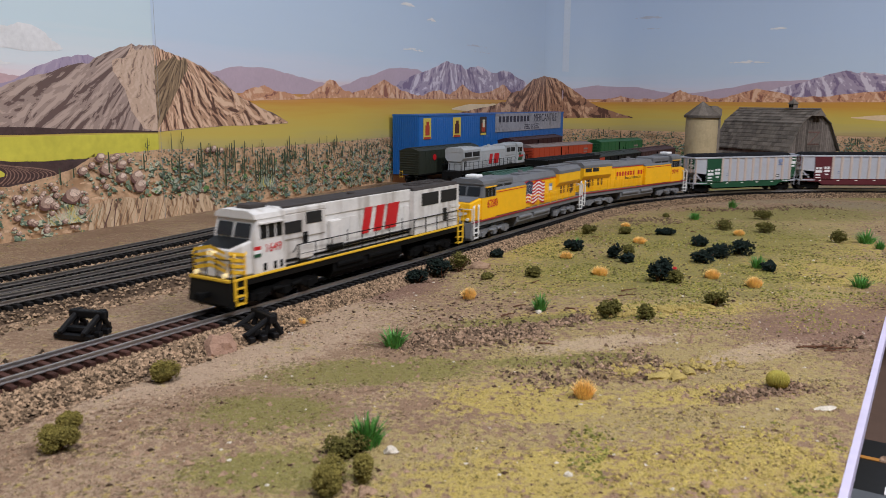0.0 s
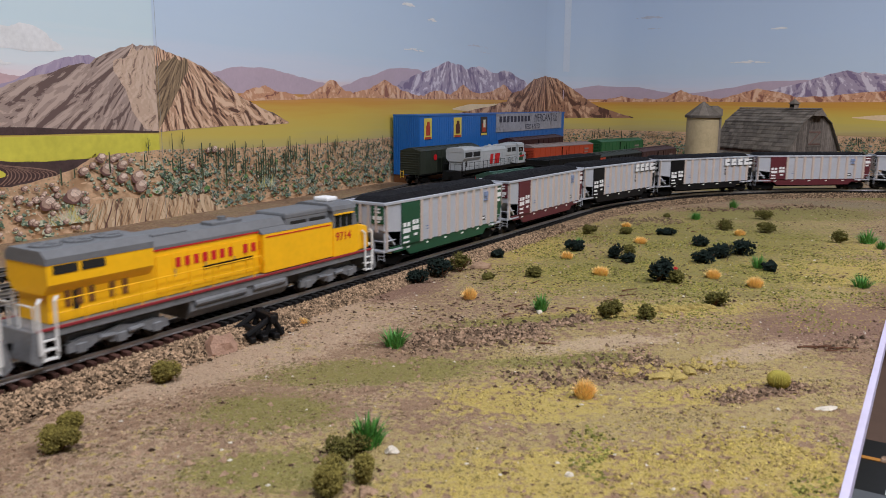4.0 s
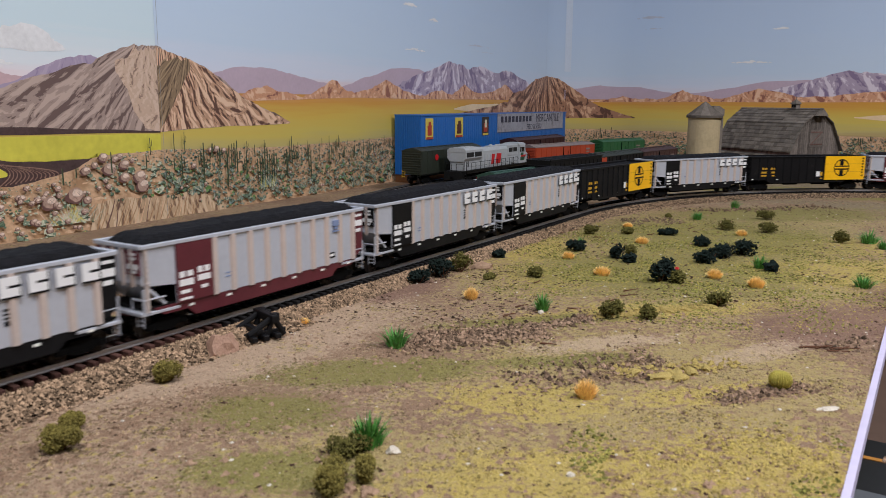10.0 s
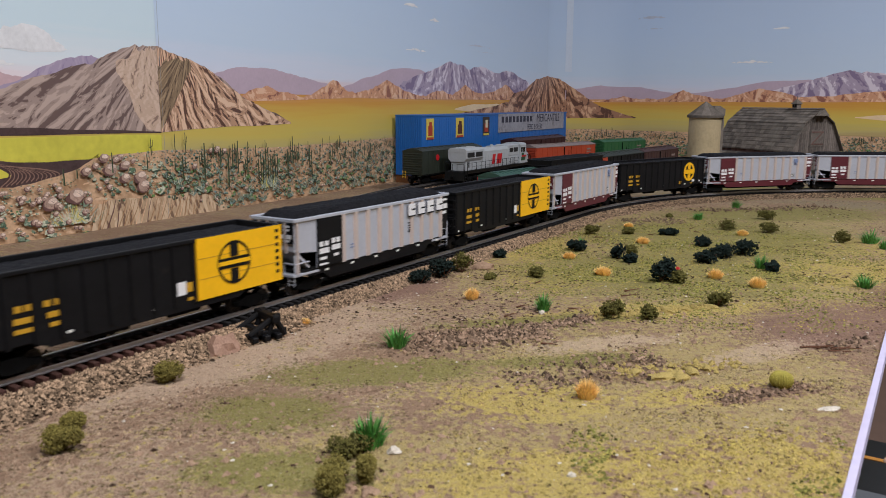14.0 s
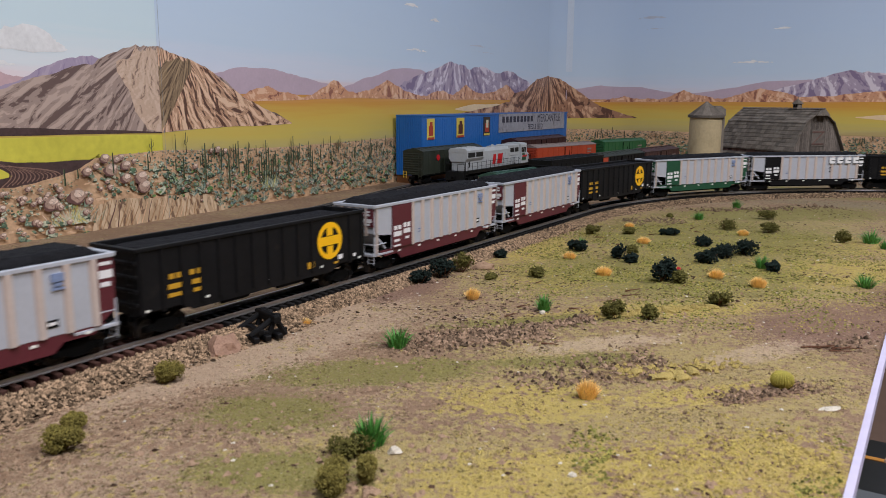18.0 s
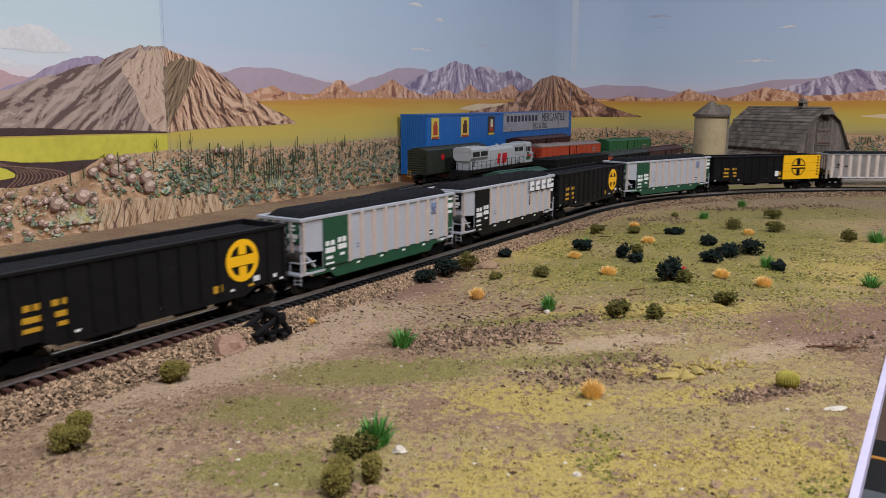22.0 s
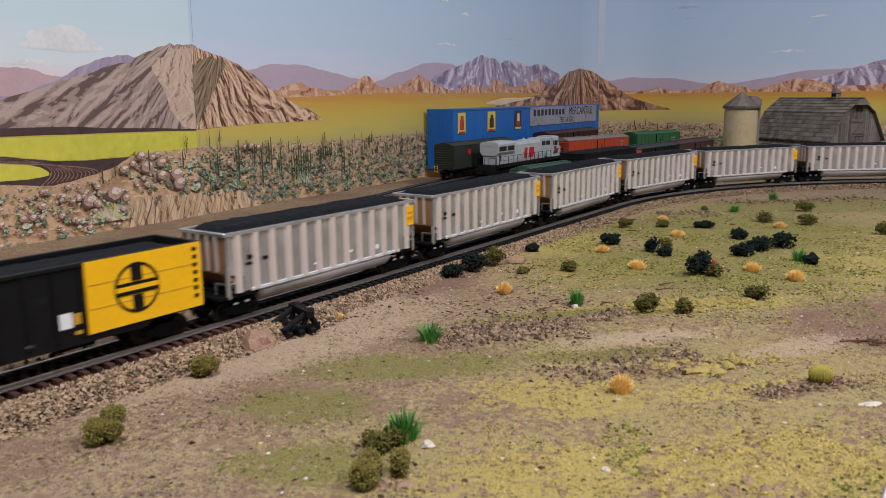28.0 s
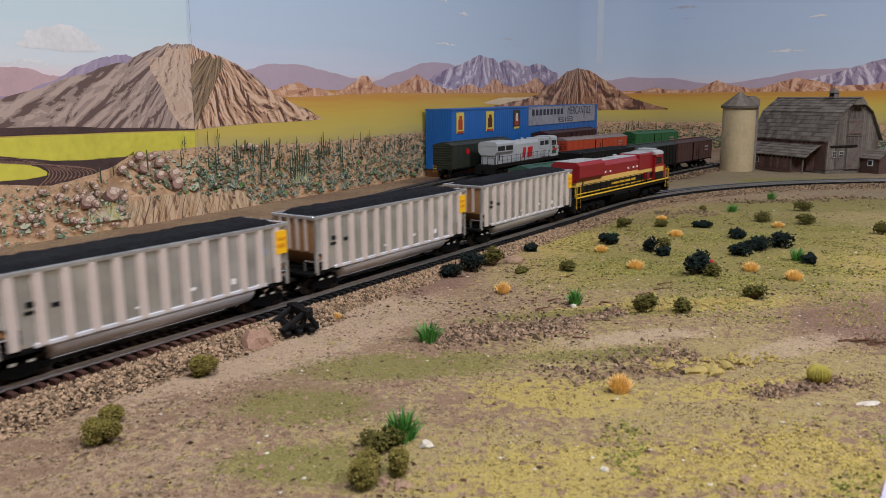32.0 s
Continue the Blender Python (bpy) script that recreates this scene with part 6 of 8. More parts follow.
def white_locomotive():
    c = dict(straight=True, bands=((19.6, 45, loco_white),), roof=loco_white, rad_roof=loco_grime, fan=loco_grime, frame=loco_black, stripe=stripe_yellow, cab=loco_white, cab_roof=loco_white,
             nose=loco_white, end_rails=loco_black, dark_nose=True, chevrons=True, rails=stripe_yellow, side_rails=loco_black, bright_steps=True, truck=under, grille_z=39.5, grille_h=9.0, intakes=((44, 58, 41.5, 48.5), (62, 78, 37.5, 44.5)))
    ob = locomotive("weathered white diesel locomotive with red letters and yellow-striped nose", c, lit=True, half=131)
    for s in (-1, 1):
        y = s * (11.6 + 0.45)
        f = 1 if s > 0 else -1
        for x0, x1 in ((-4, 4), (-18, -9), (-35, -22)):
            slanted(((x0, x1, 28, 45),), letter_red, "letter_block", ob, y, 0.26)
        marks([(-51, 80, 21.2, 22.6)], loco_black, "walkway_band", ob, s * 11.6, depth=0.5)
        marks([(-96, -91, 25.5, 35)], grille, "hood_vent", ob, s * 15.8, depth=0.45)
        marks([(-111, -101, 24 + 3.4 * k, 26 + 3.4 * k) for k in range(4)], loco_white, "louvre", ob, s * 15.8, depth=0.5)
        text_part("1649", 6.8, letter_red, ob, on_side(89.5, 32.6, s, 16.0), "number")
        marks([(99, 104.4, 32.6, 34.6)], letter_red, "flag_patch", ob, s * 15.8)
        marks([(99, 104.4, 28.6, 30.6)], green, "flag_patch", ob, s * 15.8)
        marks([(99, 104.4, 30.6, 32.6)], white, "flag_patch", ob, s * 15.8)
        for x in (82, 87, 95):
            marks([(x, x + 2.4, 20.4, 24.6)], glass, "vent_hole", ob, s * 15.8)
    bm = bmesh.new()
    rbox(bm, -58, 40, -12.1, 12.1, 44.2, 52.4, 0.5, 2)
    part("hood_upper", bm, loco_white, ob)
    bm = bmesh.new()
    rbox(bm, -57, 39, -10.9, 10.9, 52.2, 53.4, 0.3, 1)
    part("roof_deck", bm, loco_grime, ob)
    bm = bmesh.new()
    rbox(bm, 122.2, 123.6, -16, 16, 18.0, 19.8, 0.3, 1)
    part("platform_bar", bm, stripe_yellow, ob)
    for sd in (-1, 1):
        bm = bmesh.new()
        rbox(bm, 27, 38, *sorted((sd * 11.4, sd * 14.8)), 26, 41, 0.6, 2)
        part("side_box", bm, loco_white, ob)
        marks([(26, 39, 23.4, 26)], loco_black, "side_step", ob, sd * 11.6, depth=3.4)
        marks([(-52, 22, 23.2, 24.6)], loco_black, "walkway_shelf", ob, sd * 11.6, depth=1.2)
        marks([(57, 61, 30, 37)], loco_black, "side_vent", ob, sd * 12.4, depth=0.5)
    bm = bmesh.new()
    rbox(bm, 40, 79, -11.2, 11.2, 52.3, 53.6, 0.2, 1)
    part("cabinet_deck", bm, loco_grime, ob)
    bm = bmesh.new()
    rbox(bm, 84, 97, -6, 6, 53.6, 56.4, 1.0, 2)
    part("air_conditioner", bm, loco_grime, ob)
    return ob


def yellow_locomotive(flag):
    c = dict(bands=((19.6, 45, loco_yellow),), roof=loco_grey, frame=truck_grey, stripe=sill_red, cab_top=loco_grey, glare=loco_grey, cabinet=loco_grey, cab=loco_yellow, cab_roof=loco_grey,
             nose=loco_yellow, wide=True, radiators=() if flag else ((-111, -99), (-97, -85)), grille_z=42.5, grille_h=4.0, rail_r=0.75, dark_nose=False, chevrons=False, rails=rail_white, side_rails=loco_yellow, bright_steps=True, truck=truck_grey)
    text = "yellow and grey diesel locomotive with a waving flag on its side" if flag else "yellow and grey diesel locomotive with red lettering, cab trailing"
    ob = locomotive(text, c)
    for s in (-1, 1):
        y = s * (11.6 + 0.4)
        if flag:
            bm = bmesh.new()
            n = 10
            rows_r, rows_w = bmesh.new(), bmesh.new()
            for j in range(13):
                tgt = rows_r if j % 2 == 0 else rows_w
                for i in range(n):
                    z = 43.5 - j * 1.6
                    xa, xb = 13 - i * 4.3 + (43.5 - z) * 0.3 * (1 - i / n), 13 - (i + 1) * 4.3 + (43.5 - z) * 0.3 * (1 - (i + 1) / n)
                    def wave(x):
                        return 1.6 * math.sin(x * 0.27 - 0.6) + 0.02 * x
                    prism(tgt, ((xa, z - 1.6 + wave(xa)), (xb, z - 1.6 + wave(xb)), (xb, z + wave(xb)), (xa, z + wave(xa))), *sorted((y, y + s * 0.25)))
            part("flag_stripe", rows_r, letter_red, ob)
            part("flag_stripe", rows_w, white, ob)
            prism(bm, ((17.5, 29.5), (8, 33.5), (-1, 31.5), (-2.5, 43.0), (6, 45.2), (13, 43.0)), *sorted((y, y + s * 0.45)))
            cant = part("flag_canton", bm, flag_blue, ob)
            bm = bmesh.new()
            for k in range(15):
                cx, cz = 11.6 - (k % 5) * 2.9, 41.6 - (k // 5) * 2.9 - (k % 2)
                box(bm, cx - 0.35, cx + 0.35, *sorted((y + s * 0.45, y + s * 0.6)), cz - 0.35, cz + 0.35)
            part("flag_stars", bm, white, cant)
            text_part("6280", 9.8, letter_red, ob, on_side(86, 32, s, 16.0), "number")
            marks([(-48.5, -41, 31.5, 35.6)], white, "shield", ob, s * (11.6 + 0.3))
            marks([(-48.5, -41, 35.6, 38.6)], mat_badge, "shield", ob, s * (11.6 + 0.3))
        else:
            bars = [(30 - k * 6.2, 33.4 - k * 6.2, 33.6, 38.6) for k in range(5)] + [(-6 - k * 6.0, -2.8 - k * 6.0, 33.6, 38.6) for k in range(7)]
            marks(bars, letter_red, "letter_block", ob, y)
            marks([(-24, 12, 29.4, 31.2)], loco_black, "slogan_bar", ob, y)
            text_part("9714", 8.0, letter_red, ob, on_side(90, 32, s, 16.0), "number")
        for x0 in (-74, -81, -92, -98, -104):
            marks([(x0, x0 + 3, 26, 36)], vent_brown, "hood_vent", ob, s * 11.6, depth=0.5)
        marks([(-112, 18, 43.8, 44.4)], letter_red, "roof_stripe", ob, s * 11.6, depth=0.5)
    # wings on the nose, antenna box on the roof
    bm = bmesh.new()
    for s in (-1, 1):
        v = [bm.verts.new(p) for p in ((121.9, s * 1, 23), (121.9, s * 11, 26), (121.9, s * 11, 27.4), (121.9, s * 1, 27))]
        bm.faces.new(v)
    part("nose_wings", bm, rail_white, ob)
    bm = bmesh.new()
    rbox(bm, 86, 97, -6, 6, 53.8, 57.0, 1.2, 3)
    part("antenna_dome", bm, white, ob)
    return ob


def red_locomotive():
    c = dict(bands=((19.6, 29.0, loco_black), (29.0, 35.0, band_cream), (35.0, 45, loco_red)), roof=loco_red, fan=roof_cap, frame=loco_black, stripe=stripe_yellow, cab=loco_red,
             cab_roof=roof_cap, nose=loco_red, dark_nose=False, chevrons=False, rails=stripe_yellow, side_rails=loco_black, bright_steps=False, truck=under, rail_r=0.34, plain=True, radiators=())
    ob = locomotive("red, yellow and black diesel locomotive, cab trailing", c)
    for s in (-1, 1):
        marks([(80, 105, 19.7, 29.0)], loco_black, "cab_band", ob, s * 15.8, depth=0.15)
        marks([(80, 105, 29.0, 35.0)], band_cream, "cab_band", ob, s * 15.8, depth=0.2)
        marks([(-112, 80, 20.6, 21.8)], stripe_yellow, "low_stripe", ob, s * 11.6, depth=0.5)
        marks([(-30, 34, 24.4, 26.6)], stripe_yellow, "lettering_bar", ob, s * 11.6, depth=0.45)
        marks([(x, x + 3, 38, 40) for x in (-48, -36, 10, 24, 34)], white, "data_block", ob, s * 11.6, depth=0.45)
    bm = bmesh.new()
    rbox(bm, -57, 39, -8.8, 8.8, 50.4, 51.2, 0.3, 1)
    rbox(bm, -113.5, -58.5, -12, 12, 53.1, 53.7, 0.2, 1)
    rbox(bm, 40.5, 79, -10.4, 10.4, 52.2, 52.9, 0.3, 1)
    part("roof_walk", bm, roof_silver, ob)
    bm = bmesh.new()
    rbox(bm, 84, 100, -9, 9, 53.8, 56.2, 1.2, 2)
    part("air_conditioner", bm, roof_silver, ob)
    return ob


WHITE_LOCO = white_locomotive()
WHITE_LOCO.scale = (1.045, 1, 1.05)
LOCOS = [(WHITE_LOCO, -0.4590, False), (yellow_locomotive(True), -0.1958, False), (yellow_locomotive(False), 0.0617, True), (red_locomotive(), 5.2158, True)]

# ---- yard cars ----
box_green = mat("boxcar_green", (0.022, 0.028, 0.018), 0.55, vary=0.2, scale=60)
box_brown = mat("boxcar_brown", (0.055, 0.022, 0.018), 0.6, vary=0.2, scale=60)
box_orange = mat("boxcar_orange", (0.42, 0.055, 0.018), 0.5, vary=0.12, scale=60)
box_dark_red = mat("boxcar_dark_red", (0.040, 0.008, 0.008), 0.55, vary=0.2, scale=60)
box_leaf = mat("boxcar_leaf_green", (0.020, 0.110, 0.035), 0.5, vary=0.15, scale=60)
box_teal = mat("boxcar_teal", (0.030, 0.085, 0.060), 0.5, vary=0.15, scale=60)
roof_pale = mat("roof_dusty", (0.26, 0.20, 0.18), 0.6, vary=0.2, scale=60)
blue_wall = dust(mat("blue_cladding", (0.014, 0.145, 0.48), 0.42, vary=0.08, scale=30), (0.06, 0.10, 0.17), 0.62, 0.85, 0.5)


def boxcar(label, at, body, roof, length=158.0, top=50.0, emblem=None, panel=None, open_top=False, group="cars parked in the yard"):
    root = thing("freight_car", label, "freight car", group, at)
    h, hw = length / 2, 17.2
    bm = bmesh.new()
    box(bm, -h, h, -hw, hw, 14, top - 4 if not open_top else top)
    part("body", bm, body, root)
    if open_top:
        heap(root, -h + 1, h - 1, hw - 1, top - 1, top + 1.5, 4.0)
        bm = bmesh.new()
        for s in (-1, 1):
            rbox(bm, -h - 0.4, h + 0.4, *sorted((s * (hw - 0.8), s * (hw + 0.9))), top - 1.5, top + 0.8, 0.3, 1)
        part("top_chord", bm, body, root)
    else:
        bm = bmesh.new()
        prism(bm, ((-hw - 0.5, top - 4), (hw + 0.5, top - 4), (hw + 0.5, top - 3.2), (6, top + 0.4), (-6, top + 0.4), (-hw - 0.5, top - 3.2)), -h - 0.6, h + 0.6, axis="x")
        part("roof", bm, roof, root)
        bm = bmesh.new()
        box(bm, -h - 1, h + 1, -2.6, 2.6, top + 0.6, top + 1.4)
        part("roof_walk", bm, roof, root)
        n = 11
        bm = bmesh.new()
        prism(bm, ((-hw, top - 3.6), (hw, top - 3.6), (6.2, top + 0.5), (-6.2, top + 0.5)), -0.5, 0.5, axis="x")
        rb = mesh_of("roof_rib", bm, roof)
        repeat("roof_rib", rb, root, [pose((-h + (k + 0.5) * length / n) * MM, 0, 0.0003) for k in range(n)])
    n = 13
    for s in (-1, 1):
        bm = bmesh.new()
        prism(bm, ((-0.7, 0), (0.7, 0), (0.5, 0.6), (-0.5, 0.6)), 14.5, top - 4.5, axis="z")
        if s < 0:
            bmesh.ops.scale(bm, vec=(1, -1, 1), verts=bm.verts)
        rv = mesh_of("side_rib", bm, body)
        repeat("side_rib", rv, root, [pose((-h + 2 + k * (length - 4) / (n - 1)) * MM, s * hw * MM, 0) for k in range(n) if open_top or not 5 <= k <= 7])
        if not open_top:
            marks([(-11, 11, 15, top - 5)], body, "sliding_door", root, s * hw, depth=1.0)
            marks([(-11.6, -10.8, 15, top - 5), (10.8, 11.6, 15, top - 5), (3, 4, 20, 34)], under, "door_rail", root, s * hw, depth=1.5)
        marks([(-h, h, 13, 15)], under, "side_sill", root, s * (hw - 0.4), depth=0.8)
        if emblem:
            bm = bmesh.new()
            rod(bm, (emblem[0], s * (hw + 0.2), emblem[1]), (emblem[0], s * (hw + 0.9), emblem[1]), emblem[2], 16)
            part("emblem", bm, emblem[3], root)
        if panel:
            marks([panel[:4]], panel[4], "colour_panel", root, s * hw, depth=0.8)
            marks([(-30, -18, 30, 34), (-30, -18, 24, 27), (-30, -22, 19, 21)], white, "lettering", root, s * hw, depth=0.9)
        else:
            marks([(h - 32, h - 18, 33, 36), (h - 32, h - 20, 28, 30)], roof_pale, "lettering", root, s * hw, depth=0.75)
    for s in (-1, 1):
        bm = bmesh.new()
        for k in range(9):
            z = 17 + k * (top - 24) / 8
            rod(bm, (s * h, -hw + 1, z), (s * h, hw - 1, z), 0.9, 6)
        part("end_rib", bm, body, root)
        end_ladder(root, s * (h + 1.2), -hw + 4, 10, top - 6, body, 7)
        end_ladder(root, s * (h + 1.2), hw - 4, 9, 20, stripe_yellow if emblem else body, 3)
    bm = bmesh.new()
    rbox(bm, -h + 2, h - 2, -3, 3, 9, 14, 0.4, 1)
    part("centre_sill", bm, under, root)
    add_trucks(root, (-h + 20, h - 20))
    add_couplers(root, h + 6)
    return root


def on_track(knots, a, flip=False):
    """Pose on a yard track at the plan point where its spline reaches a."""
    run = smooth_line(knots, 0.004)
    p, h = min(run, key=lambda q: abs((q[0] - Vector((PX, PY))).dot(AX) - a))
    return pose(p.x, p.y, RAIL, 0, 0, math.degrees(h) + (180 if flip else 0))


boxcar("dark green boxcar with a small red emblem and yellow ladder", on_track(YARD[2], 0.222), box_green, box_green, 186, 52, emblem=(-50, 38, 4.6, letter_red))
boxcar("dark red boxcar parked on a yard track", on_track(YARD[2], 0.57), box_dark_red, box_dark_red, 230, 55)
boxcar("orange-red boxcar with a dusty roof", on_track(YARD[1], 0.525), box_orange, roof_pale, 200, 46)
boxcar("leaf green boxcar parked on a yard track", on_track(YARD[1], 0.725), box_leaf, box_leaf, 150, 48)
boxcar("brown boxcar at the end of its track", on_track(YARD[0], 0.470), box_brown, box_brown, 145, 47.5)
boxcar("black boxcar with an orange end panel and white lettering", on_track(YARD[0], 0.318), loco_black, box_green, 150, 47.5, panel=(-74, -58, 15, 43, box_orange))
boxcar("black open car loaded with coal", on_track(YARD[0], 0.170), loco_black, loco_black, 150, 47, open_top=True)
boxcar("teal boxcar with red ends", on_track(YARD[0], 0.030), box_teal, box_teal, 100, 38, panel=(-49.5, -20, 15, 33, letter_red))


def grey_locomotive():
    pale = mat("loco_pale_grey", (0.44, 0.465, 0.48), 0.45, vary=0.08, scale=60)
    c = dict(bands=((19.6, 45, pale),), roof=pale, frame=loco_black, stripe=loco_black, cab=pale, cab_roof=pale, nose=pale, dark_nose=True, chevrons=False,
             rails=loco_black, side_rails=loco_black, bright_steps=False, truck=under)
    ob = locomotive("pale grey diesel locomotive with red letters on a yard track", c)
    tagged(ob, group="cars parked in the yard")
    ob.matrix_basis = on_track(YARD[1], 0.292) @ Matrix.Scale(0.985, 4)
    for s in (-1, 1):
        y = s * (11.6 + 0.45)
        for x0, x1 in ((-20, -10), (-3, 14)):
            slanted(((x0, x1, 24, 40),), letter_red, "letter_block", ob, y)
        slanted(((84, 101, 24, 30), (84, 94, 33, 37)), green, "cab_swoosh", ob, s * 15.8)
        slanted(((86, 104, 30, 33),), letter_red, "cab_swoosh", ob, s * 15.8)
    return ob


grey_locomotive()


# ---- blue warehouse against the backdrop ----
def warehouse():
    u0, u1, d0, d1, z0, z1 = 0.578, 1.262, 0.007, 0.056, 0.013, 0.107
    root = thing("warehouse", "long blue corrugated metal warehouse with posters and a painted sign", "building", m=None)
    base = mat("warehouse_base", (0.15, 0.065, 0.028), 0.8, vary=0.25, scale=60)

    def quad_box(name, ua, ub, oa, ob_, za, zb, material, parent, label=""):
        bm = bmesh.new()
        lo, hi = [], []
        for u, o in ((ua, oa), (ub, oa), (ub, ob_), (ua, ob_)):
            w = WA0 + WDA * u + WDB * o
            lo.append(bm.verts.new((w.x, w.y, za)))
            hi.append(bm.verts.new((w.x, w.y, zb)))
        bm.faces.new(lo[::-1])
        bm.faces.new(hi)
        for i in range(4):
            bm.faces.new((lo[i], lo[(i + 1) % 4], hi[(i + 1) % 4], hi[i]))
        return part(name, bm, material, parent, label, 1)

    quad_box("foundation", u0 + 0.001, u1, d0, d1 - 0.001, -0.003, z0, base, root, "rusty brown base")
    body = quad_box("wall", u0, u1, d0, d1, z0, z1, blue_wall, root)
    quad_box("roof_edge", u0 - 0.001, u1 + 0.001, d0, d1 + 0.0012, z1, z1 + 0.0025, blue_wall, root)
    # corrugation: upright ribs on the end and the long side
    n = 14
    for k in range(n):
        o = d0 + (d1 - d0) * (k + 0.5) / n
        quad_box("rib", u0 - 0.0009, u0, o - 0.0008, o + 0.0008, z0, z1, blue_wall, body)
    for k in range(90):
        u = u0 + 0.012 + k * 0.008
        if u < u1 - 0.002:
            quad_box("rib", u - 0.0012, u + 0.0012, d1, d1 + 0.0003, z0, z1 - 0.003, blue_wall, body)
    paper = mat("poster_yellow", (0.75, 0.58, 0.10), 0.6, vary=0.08)
    paper2 = mat("poster_dark", (0.05, 0.035, 0.03), 0.6, vary=0.2)
    ink_red = mat("poster_red", (0.45, 0.06, 0.03), 0.6, vary=0.2, scale=200)
    ink_dark = mat("poster_brown", (0.10, 0.03, 0.02), 0.6, vary=0.2, scale=200)
    pale = mat("poster_pale", (0.70, 0.66, 0.50), 0.6, vary=0.1)
    f = d1 + 0.0004
    for u, w, m, ink in ((0.604, 0.0125, paper, ink_red), (0.710, 0.0145, paper, ink_dark), (0.818, 0.0140, paper2, ink_red)):
        p = quad_box("poster", u - w, u + w, f, f + 0.0006, 0.070, 0.1035, m, root)
        quad_box("poster_picture", u - w * 0.55, u + w * 0.55, f + 0.0006, f + 0.0009, 0.076, 0.092, ink, p)
        quad_box("poster_picture", u - w * 0.3, u + w * 0.35, f + 0.0009, f + 0.0012, 0.084, 0.098, ink if m is paper else pale, p)
        quad_box("poster_band", u - w * 0.85, u + w * 0.85, f + 0.0006, f + 0.0009, 0.070, 0.0735, ink_red if m is paper else paper, p)
    board = mat("sign_board", (0.36, 0.36, 0.40), 0.75, vary=0.2, scale=60, spot=((0.22, 0.21, 0.22), 0.55, 40))
    ink = mat("sign_ink", (0.06, 0.06, 0.085), 0.7, vary=0.3, scale=100)
    sg = quad_box("sign", 0.872, 1.240, f, f + 0.0012, 0.073, 0.1085, board, root, "weathered grey sign board")
    for k in range(9):
        u = 0.892 + k * 0.0182
        quad_box("sign_bar", u - 0.0058, u + 0.0058, f + 0.0012, f + 0.0016, 0.0915, 0.1030, ink, sg)
    p0 = WA0 + WDA * 1.140 + WDB * (f + 0.0013)
    turn = math.degrees(WH)
    m = Matrix.Translation((p0.x / MM, p0.y / MM, 97.0)) @ pose(0, 0, 0, 90, 0, turn)
    text_part("MERCANTILE", 24, ink, sg, m, "sign_word")
    m = Matrix.Translation((p0.x / MM - WDA.x * 80, p0.y / MM - WDA.y * 80, 80.0)) @ pose(0, 0, 0, 90, 0, turn)
    text_part("FEED & SEED", 15, ink, sg, m, "sign_word")
    return root


warehouse()

# ---- silo ----
stave = mat("silo_concrete", (0.50, 0.40, 0.24), 0.85, vary=0.12, scale=40, bump=0.3, spot=((0.36, 0.27, 0.16), 0.6, 30))
shingle = mat("weathered_shingle", (0.165, 0.142, 0.120), 0.85, vary=0.3, scale=120, bump=0.6, per=-0.3)
plank = mat("barn_plank", (0.165, 0.140, 0.122), 0.85, vary=0.3, scale=160, bump=0.5, per=-0.35)
plank_red = mat("barn_plank_red", (0.150, 0.090, 0.075), 0.85, vary=0.3, scale=160, bump=0.5, per=-0.3)
dark_gap = mat("barn_interior", (0.018, 0.015, 0.013), 0.9, vary=0.2)
trim_pale = mat("barn_trim", (0.36, 0.34, 0.31), 0.8, vary=0.2, scale=200)
pane = mat("barn_pane", (0.04, 0.042, 0.045), 0.25, vary=0.1)
rubble = mat("barn_stone", (0.16, 0.14, 0.12), 0.9, vary=0.4, scale=200, bump=0.6)


def silo():
    root = thing("silo", "tall cream concrete silo with a grey conical roof", "silo", m=pose(0.449, 1.372, 0))
    r, h = 0.0268, 0.106
    for k in range(14):
        bm = bmesh.new()
        rod(bm, (0, 0, k * h / 14), (0, 0, (k + 1) * h / 14 - 0.00005), r, 40)
        part("stave_ring", bm, stave, root, scale=1)
    bm = bmesh.new()
    rod(bm, (0, 0, h), (0, 0, h + 0.0035), r + 0.0035, 40)
    part("eave", bm, shingle, root, scale=1)
    for k in range(12):
        bm = bmesh.new()
        a0, a1 = 2 * math.pi * k / 12, 2 * math.pi * (k + 1) / 12
        rr = r + 0.004
        v = [bm.verts.new(p) for p in ((rr * math.cos(a0), rr * math.sin(a0), h + 0.003), (rr * math.cos(a1), rr * math.sin(a1), h + 0.003), (0.001 * math.cos(a1), 0.001 * math.sin(a1), h + 0.026), (0.001 * math.cos(a0), 0.001 * math.sin(a0), h + 0.026))]
        bm.faces.new(v)
        g = bmesh.ops.extrude_face_region(bm, geom=bm.faces[:])
        bmesh.ops.translate(bm, vec=(0, 0, 0.0012), verts=[e for e in g["geom"] if isinstance(e, bmesh.types.BMVert)])
        part("roof_panel", bm, shingle, root, scale=1)
    bm = bmesh.new()
    prism(bm, ((0.012, h + 0.003), (0.032, h + 0.003), (0.032, h + 0.014), (0.022, h + 0.020), (0.012, h + 0.020)), -0.008, 0.008)
    bmesh.ops.rotate(bm, verts=bm.verts, matrix=Matrix.Rotation(radians(10), 3, "Z"))
    part("dormer", bm, shingle, root, scale=1)
    bm = bmesh.new()
    box(bm, r * 0.9, r + 0.004, -0.005, 0.005, 0, h)
    bmesh.ops.rotate(bm, verts=bm.verts, matrix=Matrix.Rotation(radians(0), 3, "Z"))
    part("chute", bm, shingle, root, scale=1)


silo()


